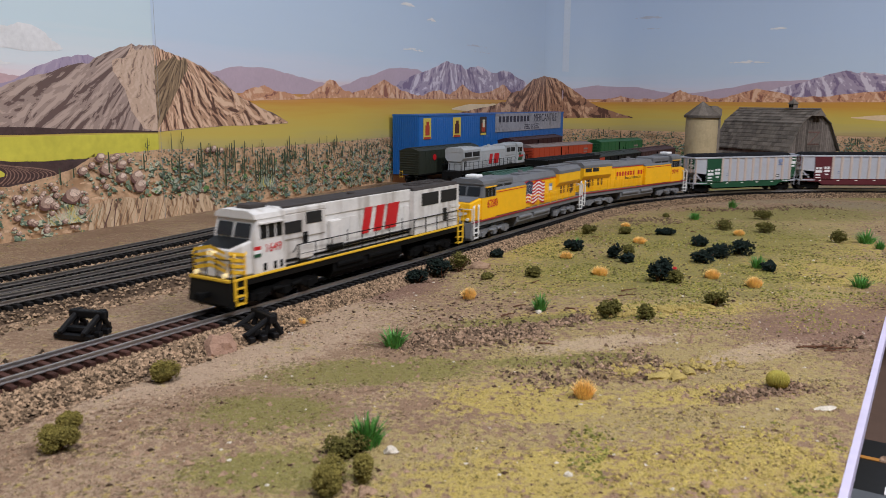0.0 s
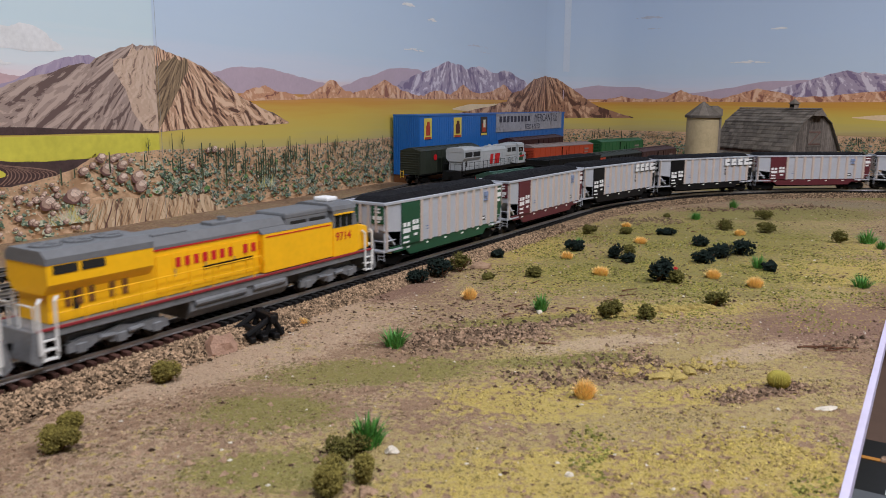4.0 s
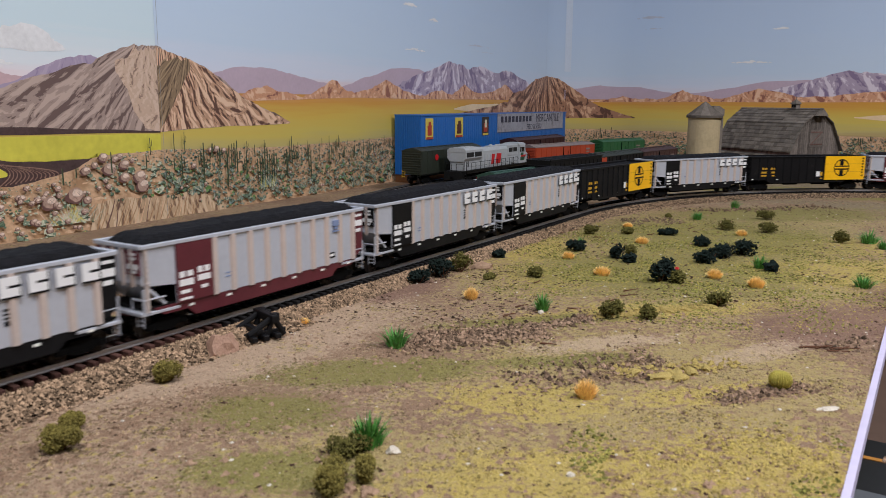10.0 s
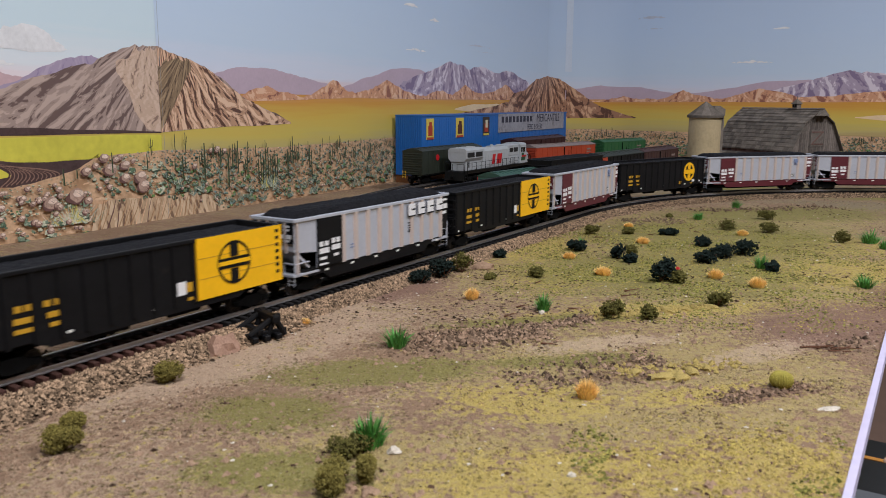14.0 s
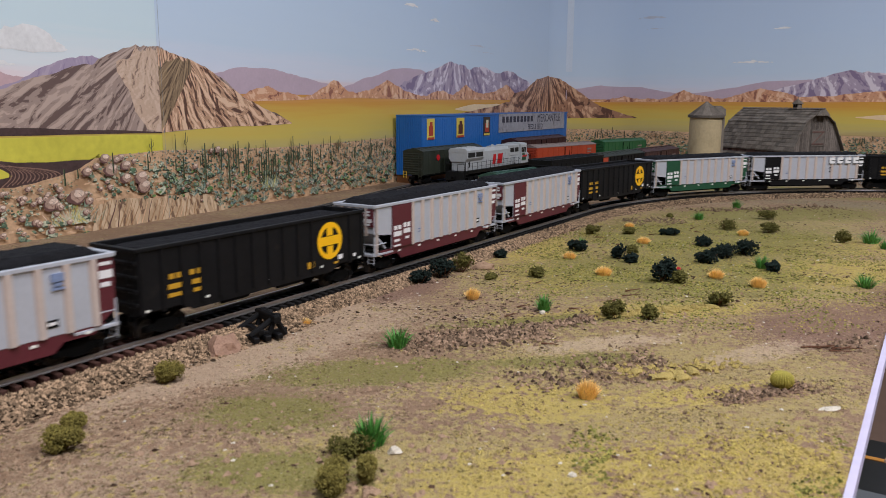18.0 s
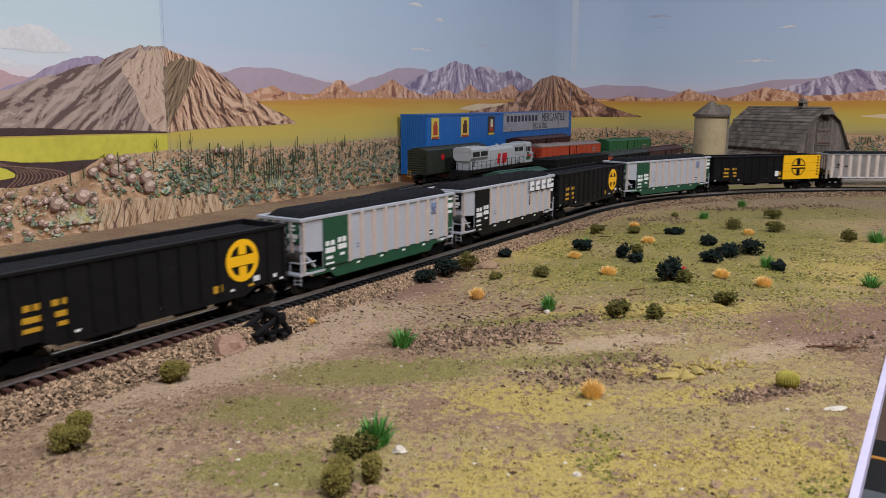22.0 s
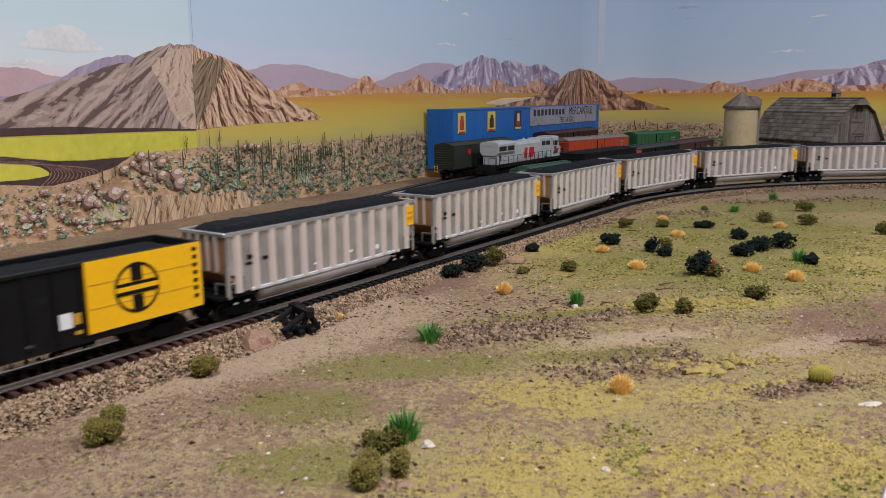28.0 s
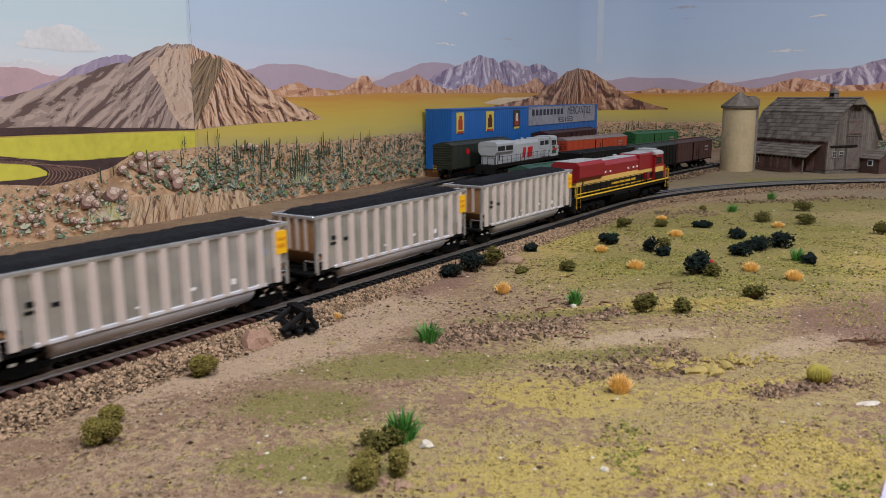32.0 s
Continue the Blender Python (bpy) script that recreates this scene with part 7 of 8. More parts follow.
def barn():
    L, W = 0.172, 0.108
    root = thing("barn", "weathered grey wooden barn with a gambrel shingle roof and lean-to sheds", "barn", m=pose(0.571, 1.306, 0, 0, 0, -68))
    # local x along the ridge, the gable at x = 0, y away from the long front
    rng = random.Random(3)
    eave, brk, ridge = 0.056, 0.098, 0.121
    prof = ((0, 0.006), (W, 0.006), (W, eave), (W - 0.022, brk), (W / 2, ridge), (0.022, brk), (0, eave))

    def edge(y):
        pts = ((0, eave), (0.022, brk), (W / 2, ridge), (W - 0.022, brk), (W, eave))
        return height_on(list(pts), y)
    bm = bmesh.new()
    prism(bm, [(y + (0.0006 if y < W / 2 else -0.0006), z - 0.001) for y, z in prof], -L + 0.001, -0.001, axis="x")
    part("barn_core", bm, dark_gap, root, scale=1)
    bm = bmesh.new()
    box(bm, -L, 0, 0.0005, W - 0.0005, -0.004, 0.0058)
    part("stone_footing", bm, rubble, root, scale=1)
    n = 26
    for gx in (0.0, -L):
        for k in range(n):
            y0, y1 = W * k / n + 0.0002, W * (k + 1) / n - 0.0002
            bm = bmesh.new()
            t = 0.0012 if gx == 0 else -0.0012
            z0 = 0.006 + rng.uniform(0, 0.0008)
            v = [(y0, z0), (y1, z0), (y1, edge(y1) - 0.001), (y0, edge(y0) - 0.001)]
            prism(bm, v, *sorted((gx, gx + t)), axis="x")
            part("plank", bm, plank, root, scale=1)
    for k in range(34):
        x0, x1 = -L + L * k / 34 + 0.0002, -L + L * (k + 1) / 34 - 0.0002
        bm = bmesh.new()
        box(bm, x0, x1, -0.0012, 0, 0.006, eave)
        part("plank", bm, plank_red, root, scale=1)
    # roof: four slopes laid in courses of shingles
    def slope(ya, za, yb, zb, courses):
        for c in range(courses):
            f0, f1 = c / courses, (c + 1.25) / courses
            y0, z0_, y1, z1_ = ya + (yb - ya) * f0, za + (zb - za) * f0, ya + (yb - ya) * min(1, f1), za + (zb - za) * min(1, f1)
            x = -L - 0.004
            while x < 0.006:
                w = rng.uniform(0.007, 0.014)
                x1 = min(0.0065, x + w)
                j = rng.uniform(0, 0.0007)
                up = 0.0016 + rng.uniform(0, 0.0006)
                bm = bmesh.new()
                vs = [(y0, z0_ + up - j), (y1, z1_ + 0.0004), (y1, z1_ - 0.0008), (y0, z0_ - 0.0002 - j)]
                prism(bm, vs, x + 0.0001, x1 - 0.0001, axis="x")
                part("shingle", bm, shingle, root, scale=1)
                x = x1
    slope(-0.004, eave - 0.004, 0.022, brk, 7)
    slope(0.021, brk, W / 2, ridge, 5)
    slope(W + 0.004, eave - 0.004, W - 0.022, brk, 3)
    slope(W - 0.021, brk, W / 2, ridge, 3)
    bm = bmesh.new()
    prism(bm, ((W / 2 - 0.0025, ridge + 0.0005), (W / 2, ridge + 0.0026), (W / 2 + 0.0025, ridge + 0.0005)), -L - 0.004, 0.012, axis="x")
    part("ridge_cap", bm, shingle, root, scale=1)
    bm = bmesh.new()
    prism(bm, ((W / 2 - 0.012, ridge - 0.010), (W / 2, ridge + 0.001), (W / 2 + 0.012, ridge - 0.010)), 0.006, 0.013, axis="x")
    part("hay_hood", bm, shingle, root, scale=1)
    # cupola
    bm = bmesh.new()
    box(bm, -0.052, -0.042, W / 2 - 0.005, W / 2 + 0.005, ridge, ridge + 0.009)
    cp = part("cupola", bm, plank, root, scale=1)
    bm = bmesh.new()
    for a in (-0.0515, -0.0465):
        box(bm, a + 0.0005, a + 0.0045, W / 2 - 0.0056, W / 2 - 0.005, ridge + 0.0035, ridge + 0.008)
    part("cupola_louvre", bm, dark_gap, cp, scale=1)
    bm = bmesh.new()
    v = [bm.verts.new(p) for p in ((-0.054, W / 2 - 0.007, ridge + 0.009), (-0.040, W / 2 - 0.007, ridge + 0.009), (-0.040, W / 2 + 0.007, ridge + 0.009), (-0.054, W / 2 + 0.007, ridge + 0.009), (-0.047, W / 2, ridge + 0.018))]
    bm.faces.new(v[:4][::-1])
    for i in range(4):
        bm.faces.new((v[i], v[(i + 1) % 4], v[4]))
    rod(bm, (-0.047, W / 2, ridge + 0.016), (-0.047, W / 2, ridge + 0.022), 0.0005, 6)
    part("cupola_roof", bm, shingle, cp, scale=1)

    def gable_patch(name, y0, y1, z0, z1, material, proud=0.0018):
        bm = bmesh.new()
        box(bm, 0.0012, 0.0012 + proud, y0, y1, z0, z1)
        return part(name, bm, material, root, scale=1)
    loft = gable_patch("loft_door", W / 2 - 0.014, W / 2 + 0.014, 0.060, 0.088, plank, 0.001)
    for z in (0.064, 0.084):
        bm = bmesh.new()
        box(bm, 0.0022, 0.0030, W / 2 - 0.013, W / 2 + 0.013, z - 0.001, z + 0.001)
        part("brace", bm, plank_red, loft, scale=1)
    bm = bmesh.new()
    prism(bm, ((W / 2 - 0.012, 0.0645), (W / 2 - 0.010, 0.0645), (W / 2 + 0.012, 0.0835), (W / 2 + 0.010, 0.0835)), 0.0022, 0.0029, axis="x")
    part("brace", bm, plank_red, loft, scale=1)
    gable_patch("door_track", 0.006, 0.062, 0.043, 0.0455, dark_gap, 0.002)
    door = gable_patch("sliding_door", 0.040, 0.068, 0.006, 0.041, plank, 0.0016)
    bm = bmesh.new()
    prism(bm, ((0.041, 0.008), (0.0435, 0.008), (0.067, 0.039), (0.0645, 0.039)), 0.0028, 0.0036, axis="x")
    part("brace", bm, plank_red, door, scale=1)
    for y in (0.010, 0.024):
        fr = gable_patch("window", y, y + 0.009, 0.026, 0.036, trim_pale, 0.0014)
        for dy, dz in ((0.001, 0.001), (0.005, 0.001), (0.001, 0.0055), (0.005, 0.0055)):
            bm = bmesh.new()
            box(bm, 0.0026, 0.0030, y + dy, y + dy + 0.003, 0.026 + dz, 0.026 + dz + 0.0035)
            part("pane", bm, pane, fr, scale=1)
    # lean-to along the front
    lx0, lx1, ld = -L + 0.004, -0.045, 0.030
    bm = bmesh.new()
    prism(bm, ((-0.0013, 0.0), (-ld, 0.0), (-ld, 0.027), (-0.0013, 0.044)), lx0, lx1, axis="x")
    lean = part("lean_to", bm, plank_red, root, scale=1)
    for k in range(24):
        x0 = lx0 + (lx1 - lx0) * k / 24
        bm = bmesh.new()
        box(bm, x0 + 0.0002, x0 + (lx1 - lx0) / 24 - 0.0002, -ld - 0.001, -ld, 0.004, 0.027)
        part("plank", bm, plank_red, lean, scale=1)
    for c in range(5):
        f0, f1 = c / 5, min(1, (c + 1.2) / 5)
        x = lx0 - 0.004
        while x < lx1 + 0.030:
            x1 = x + rng.uniform(0.008, 0.013)
            bm = bmesh.new()
            ya, za, yb, zb = -ld - 0.004 + (ld + 0.002) * f0, 0.0265 + 0.0195 * f0, -ld - 0.004 + (ld + 0.002) * f1, 0.0265 + 0.0195 * f1
            prism(bm, ((ya, za + 0.0015), (yb, zb + 0.0004), (yb, zb - 0.0006), (ya, za)), x, x1 - 0.0002, axis="x")
            part("shingle", bm, shingle, lean, scale=1)
            x = x1
    bm = bmesh.new()
    for k in range(18):
        x = lx0 + k * (lx1 + 0.026 - lx0) / 17
        box(bm, x - 0.0008, x + 0.0008, -ld - 0.004, -ld, 0.0235, 0.0262)
    part("rafter_ends", bm, dark_gap, lean, scale=1)
    for x in (lx0 + 0.018, lx0 + 0.044):
        bm = bmesh.new()
        box(bm, x - 0.006, x + 0.006, -ld - 0.0016, -ld - 0.001, 0.012, 0.0215)
        w = part("window_frame", bm, trim_pale, lean, scale=1)
        for dx in (-0.0045, 0.0005):
            for dz in (0.0132, 0.0172):
                bm = bmesh.new()
                box(bm, x + dx, x + dx + 0.004, -ld - 0.002, -ld - 0.0016, dz, dz + 0.0034)
                part("pane", bm, pane, w, scale=1)
    for x in (lx1 + 0.001, lx1 + 0.026):
        bm = bmesh.new()
        box(bm, x - 0.001, x + 0.001, -ld, -ld + 0.002, 0, 0.027)
        part("post", bm, plank, lean, scale=1)
    bm = bmesh.new()
    box(bm, lx1 + 0.006, lx1 + 0.022, -0.0024, -0.0013, 0.002, 0.030)
    part("red_door", bm, plank_red, root, scale=1)
    # small shed by the gable
    bm = bmesh.new()
    prism(bm, ((W - 0.035, 0), (W, 0), (W, 0.026), (W - 0.0175, 0.037), (W - 0.035, 0.026)), 0.0014, 0.038, axis="x")
    shed = part("side_shed", bm, plank_red, root, scale=1)
    for s in (-1, 1):
        for c in range(4):
            f0, f1 = c / 4, min(1, (c + 1.2) / 4)
            y0, z0 = W - 0.0175 + s * 0.0215 * (1 - f0), 0.0235 + 0.0145 * f0
            y1, z1 = W - 0.0175 + s * 0.0215 * (1 - f1), 0.0235 + 0.0145 * f1
            bm = bmesh.new()
            prism(bm, ((y0, z0 + 0.0014), (y1, z1 + 0.0006), (y1, z1 - 0.0004), (y0, z0)), 0.0014, 0.041, axis="x")
            part("shingle", bm, shingle, shed, scale=1)
    bm = bmesh.new()
    box(bm, 0.016, 0.026, W - 0.036, W - 0.035, 0.012, 0.022)
    wn = part("window_frame", bm, white, shed, scale=1)
    bm = bmesh.new()
    box(bm, 0.0175, 0.0245, W - 0.0364, W - 0.036, 0.0135, 0.0205)
    part("pane", bm, pane, wn, scale=1)


barn()

# ---- scenery plants and stones ----
leaf_dark = mat("bush_dark", (0.012, 0.020, 0.017), 0.9, vary=0.4, scale=300, per=0.5)
leaf_olive = mat("bush_olive", (0.105, 0.095, 0.026), 0.9, vary=0.3, scale=300, per=0.45)
leaf_moss = mat("moss_green", (0.205, 0.170, 0.046), 0.95, vary=0.35, scale=400, per=0.45)
blade_green = mat("grass_green", (0.085, 0.27, 0.045), 0.6, vary=0.2, scale=200, per=0.4)
straw = mat("straw_orange", (1.0, 0.70, 0.27), 0.85, vary=0.15, scale=200, per=0.3)
twig = mat("twig_brown", (0.13, 0.062, 0.038), 0.9, vary=0.3, scale=300)
rock_tan = mat("rock_tan", (0.36, 0.24, 0.16), 0.9, vary=0.25, scale=200, bump=0.7)
rock_pale = mat("rock_pale", (0.62, 0.56, 0.47), 0.85, vary=0.2, scale=200, bump=0.5)
chip_yellow = mat("earth_chip", (0.42, 0.32, 0.11), 0.95, vary=0.3, scale=200, bump=0.8)
earth_dark = mat("earth_clod", (0.16, 0.10, 0.068), 0.95, vary=0.35, scale=200, bump=0.6, per=0.5)
turf_yellow = mat("turf_yellow", (0.40, 0.315, 0.085), 0.95, vary=0.2, scale=100, per=0.35)
turf_olive = mat("turf_olive", (0.20, 0.19, 0.050), 0.95, vary=0.2, scale=100, per=0.7)


def clumps(name, w, h, grain, count, material, parent, seed, hollow=0.45):
    """A crown of many small ragged clumps with gaps and an uneven outline (metres)."""
    rng = random.Random(seed)
    lobes = [(rng.uniform(-0.28, 0.28) * w, rng.uniform(-0.28, 0.28) * w, h * rng.uniform(0.35, 0.6), w * rng.uniform(0.22, 0.36)) for _ in range(5)]
    pts = []
    while len(pts) < count:
        x, y, z, r = rng.choice(lobes)
        v = Vector((rng.gauss(0, 1), rng.gauss(0, 1), rng.gauss(0, 1))).normalized() * r * rng.uniform(hollow, 1.08)
        q = (x + v.x, y + v.y, z + v.z * h / w * 1.3)
        if 0 < q[2] < h:
            pts.append(q)
    return stones(name, pts, grain, material, parent, flat=0.95)


def bush(x, y, w, h, material, label, seed, grain=0.0011, count=260, category="bush", group="bushes on the scenery"):
    root = thing("bush", label, category, group, pose(x, y, ground_z(x, y) - 0.0005, 0, 0, seed * 47 % 360))
    bm = bmesh.new()
    rng = random.Random(seed)
    for _ in range(5):
        a = rng.uniform(0, 6.28)
        rod(bm, (0, 0, 0), (math.cos(a) * w * 0.3, math.sin(a) * w * 0.3, h * 0.6), 0.0004, 5, 0.0002)
    part("stem", bm, twig, root, scale=1)
    clumps("crown", w, h, grain, count, material, root, seed)
    return root


DARK = ((0.117, 0.684, 15, 13), (0.147, 0.648, 13, 15), (0.154, 0.636, 12, 10), (0.159, 0.562, 17, 20), (0.166, 0.572, 14, 22), (0.237, 0.712, 18, 12), (0.217, 0.634, 24, 17), (0.243, 0.664, 22, 18), (0.262, 0.676, 25, 19), (0.258, 0.604, 12, 11), (0.227, 0.779, 20, 8.5), (0.046, 0.653, 11, 9), (-0.017, 0.554, 17, 13), (0.000, 0.572, 22, 18))
OLIVES = ((0.165, 0.675, 11, 8), (0.171, 0.559, 9.5, 9), (0.376, 0.730, 15.5, 12), (0.332, 0.794, 17.5, 11), (0.366, 0.883, 15, 11), (0.295, 0.818, 19, 10), (0.147, 0.776, 12.6, 10), (0.185, 0.778, 15, 8), (0.072, 0.581, 13, 8), (0.103, 0.463, 15, 12), (0.124, 0.460, 10, 9), (0.178, 0.495, 15, 10), (0.033, 0.568, 10, 5), (0.014, 0.592, 19, 15), (0.262, 0.905, 6, 5))
MOSS = ((-0.147, 0.293, 11, 9), (-0.141, 0.273, 15, 11), (-0.127, 0.350, 16, 11), (-0.037, 0.247, 15, 12), (-0.026, 0.252, 9.5, 12))
for k, (x, y, w, h) in enumerate(DARK):
    bush(x, y, w * MM * 1.0, h * MM * 0.86, leaf_dark, "dark green clump of foliage on dry turf", k + 1, 0.00105, 620)
for k, (x, y, w, h) in enumerate(OLIVES):
    bush(x, y, w * MM * 1.12, h * MM * 1.1, leaf_olive, "small olive brown desert shrub", k + 31, 0.00085, 620)
for k, (x, y, w, h) in enumerate(MOSS):
    bush(x, y, w * MM * 0.95, h * MM * 0.98, leaf_moss, "round mossy green bush on sandy soil", k + 61, 0.00036, 5200)


def tuft(x, y, w, h, material, label, seed, blades, thick, group, spread=0.42, name="grass_tuft"):
    root = thing(name, label, "grass", group, pose(x, y, ground_z(x, y) - 0.0004))
    rng = random.Random(seed)
    verts, faces = [], []
    for _ in range(blades):
        a, r = rng.uniform(0, 6.28), w * 0.24 * math.sqrt(rng.random())
        bx, by = r * math.cos(a), r * math.sin(a)
        a2 = a + rng.uniform(-0.7, 0.7)
        out = w * spread * rng.uniform(0.2, 1.0) * (r / (w * 0.24) * 0.7 + 0.3)
        rel = r / (w * 0.24)
        hh = h * rng.uniform(0.55, 1.05) * (1 - 0.45 * rel * rel)
        side = Vector((-math.sin(a2 + rng.uniform(-1.5, 1.5)), math.cos(a2), 0)) * thick
        p0, p1, p2 = Vector((bx, by, 0)), Vector((bx + out * 0.35 * math.cos(a2), by + out * 0.35 * math.sin(a2), hh * 0.6)), Vector((bx + out * math.cos(a2), by + out * math.sin(a2), hh))
        o = len(verts)
        verts += [tuple(p0 - side), tuple(p0 + side), tuple(p1 + side * 0.8), tuple(p1 - side * 0.8), tuple(p2)]
        faces += [(o, o + 1, o + 2, o + 3), (o + 3, o + 2, o + 4)]
    tagged(raw("grass_blade", verts, faces, material, root), kind="stuff")
    bm = bmesh.new()
    rod(bm, (0, 0, -0.0005), (0, 0, 0.0010), w * 0.22, 10, w * 0.12)
    part("root_clump", bm, material, root, scale=1)
    return root


GRASS = ((0.063, 0.479, 12, 12.5), (-0.025, 0.406, 17, 14), (0.368, 0.985, 15, 14), (0.290, 0.888, 15, 11), (0.301, 0.548, 18, 13), (0.402, 0.731, 22, 16), (0.396, 0.696, 11, 10), (0.254, 0.617, 13.7, 14), (0.123, 0.694, 8, 12))
for k, (x, y, w, h) in enumerate(GRASS):
    tuft(x, y, w * MM, h * MM, blade_green, "tuft of bright green grass on dry ground", k + 1, 130, 0.00038, "green grass tufts", 0.6)
tuft(-0.028, 0.280, 0.019, 0.015, blade_green, "tuft of green grass above a dark bush", 21, 160, 0.0004, "green grass tufts")
bush(-0.035, 0.273, 0.016, 0.009, leaf_olive, "dark foliage under a grass tuft", 91, 0.0006, 900)
STRAW = ((0.019, 0.511, 13, 9), (0.106, 0.653, 13.5, 7.5), (0.122, 0.589, 16.7, 8.5), (0.186, 0.724, 16, 8), (0.194, 0.816, 13.4, 6), (0.205, 0.579, 15.3, 8.5), (0.224, 0.547, 15.6, 9), (0.298, 0.774, 14.4, 7), (0.064, 0.332, 13, 10), (-0.082, 0.446, 10, 4.5))
for k, (x, y, w, h) in enumerate(STRAW):
    tuft(x, y, w * MM * 1.1, h * MM * 1.0, straw, "dry orange straw tuft on the turf", k + 41, 1000, 0.00018, "straw tufts", 0.28, "straw_tuft")


def barrel_cactus(x, y, r):
    root = thing("barrel_cactus", "round ribbed yellow-green barrel cactus", "cactus", m=pose(x, y, ground_z(x, y) - 0.0006))
    n, m = 104, 14
    verts, faces = [], []
    for i in range(m + 1):
        t = math.pi * i / m
        for j in range(n):
            a = 2 * math.pi * j / n
            rr = r * (0.80 + 0.24 * abs(math.cos(a * 13))) * math.sin(t) ** 0.85
            verts.append((rr * math.cos(a), rr * math.sin(a), r * 0.82 * (1 - math.cos(t))))
    for i in range(m):
        for j in range(n):
            faces.append((i * n + j, i * n + (j + 1) % n, (i + 1) * n + (j + 1) % n, (i + 1) * n + j))
    skin = mat("cactus_skin", (0.36, 0.31, 0.065), 0.7, vary=0.25, scale=200)
    raw("body", verts, faces, skin, root, smooth=True)
    spv, spf = [], []
    rng = random.Random(4)
    for k in range(18):
        a = 2 * math.pi * k / 18
        for i in range(12):
            t = math.pi * (0.16 + 0.62 * i / 12)
            rr = r * 1.02 * math.sin(t) ** 0.85
            b = Vector((rr * math.cos(a), rr * math.sin(a), r * 0.82 * (1 - math.cos(math.pi - t))))
            for _ in range(2):
                d = Vector((math.cos(a) + rng.uniform(-0.6, 0.6), math.sin(a) + rng.uniform(-0.6, 0.6), rng.uniform(-0.3, 0.8))).normalized() * r * 0.16
                s = Vector((-math.sin(a), math.cos(a), 0)) * 0.00008
                o = len(spv)
                spv += [tuple(b - s), tuple(b + s), tuple(b + d)]
                spf.append((o, o + 1, o + 2))
    tagged(raw("spines", spv, spf, mat("cactus_spine", (0.55, 0.42, 0.10), 0.7), root), kind="stuff")


barrel_cactus(0.154, 0.341, 0.0050)


def boulder(x, y, w, d, h, material, label, seed, name="stone", turn=0.0):
    rng = random.Random(seed)
    bm = bmesh.new()
    bmesh.ops.create_icosphere(bm, subdivisions=2, radius=1)
    for v in bm.verts:
        k = 1 + 0.55 * noise.noise(v.co * 1.4 + Vector((seed * 3.1, 0, 0))) + 0.28 * noise.noise(v.co * 3.1 + Vector((0, seed, 0)))
        v.co = Vector((v.co.x * w / 2 * k, v.co.y * d / 2 * k, max(-0.25, v.co.z) * h / 2 * k))
    ob = new(name, mesh_of(name, bm, material, 1))
    ob.matrix_basis = pose(x, y, ground_z(x, y) + h * 0.10, 0, 0, turn)
    return tagged(ob, label, "stone", "loose stones on the scenery")


boulder(-0.1145, 0.3925, 0.020, 0.012, 0.018, mat("rock_pink", (0.40, 0.25, 0.18), 0.9, vary=0.2, scale=200, bump=0.7), "flat pinkish rock beside the ballast", 3, turn=40)
boulder(0.031, 0.607, 0.017, 0.010, 0.009, rock_tan, "tan rock lying at the turf edge", 5, turn=10)
for k, (x, y, w) in enumerate(((-0.018, 0.274, 5.4), (-0.024, 0.243, 6.5), (0.061, 0.474, 4.5), (-0.031, 0.246, 5), (0.155, 0.242, 5), (0.045, 0.255, 3.5), (0.09, 0.247, 4), (-0.078, 0.296, 3), (0.163, 0.268, 4))):
    boulder(x, y, w * MM, w * MM * 0.75, w * MM * 0.7, rock_pale if k in (0, 2, 5) else rock_tan, "small pale stone on the ground" if k in (0, 2, 5) else "small tan stone on the ground", 11 + k, turn=k * 40)
boulder(0.164, 0.316, 0.0105, 0.004, 0.0016, rock_pale, "flat white flake of plaster on the soil", 40, "plaster_flake", 15)
boulder(0.186, 0.611, 0.0036, 0.0036, 0.0036, letter_red, "tiny red ball on the turf", 41, "red_ball")
for k, (x, y, w, d) in enumerate(((0.105, 0.3585, 0.013, 0.008), (0.113, 0.3555, 0.010, 0.006), (0.094, 0.366, 0.009, 0.006), (0.113, 0.360, 0.011, 0.006), (0.130, 0.372, 0.009, 0.005), (0.121, 0.366, 0.010, 0.006), (0.140, 0.478, 0.014, 0.006), (0.153, 0.482, 0.010, 0.005), (0.172, 0.490, 0.010, 0.004))):
    boulder(x, y, w, d, 0.0040, chip_yellow, "flat chip of yellow earth", 50 + k, "earth_chip", 20 + k * 17)


def scatter(name, n, size, material, label, seed, keep, flat=0.7, near=0.205, far=1.12):
    """Loose grains over the visible scenery, thicker towards the table's edge."""
    rng = random.Random(seed)
    pts = []
    tries = 0
    while len(pts) < n and tries < n * 30:
        tries += 1
        y = near * (far / near) ** rng.random()
        x = rng.uniform(-0.62, 0.62) * y + rng.uniform(-0.01, 0.01)
        q = Vector((x - PX, y - PY))
        a, b = q.dot(AX), q.dot(LF)
        d = -b if a < 0 else RAD - Vector((a, b + RAD)).length
        if d < 0.029 or (b < -0.324 and a < 0.08):
            continue
        if rng.random() > keep(x, y):
            continue
        pts.append((x, y, ground_z(x, y)))
    return tagged(stones(name, pts, size, material, flat=flat), label, "ground cover", kind="stuff")


def spotty(sc, lo, seed):
    return lambda x, y: 1.0 if fbm(x, y, sc, 3, seed) > lo else 0.04


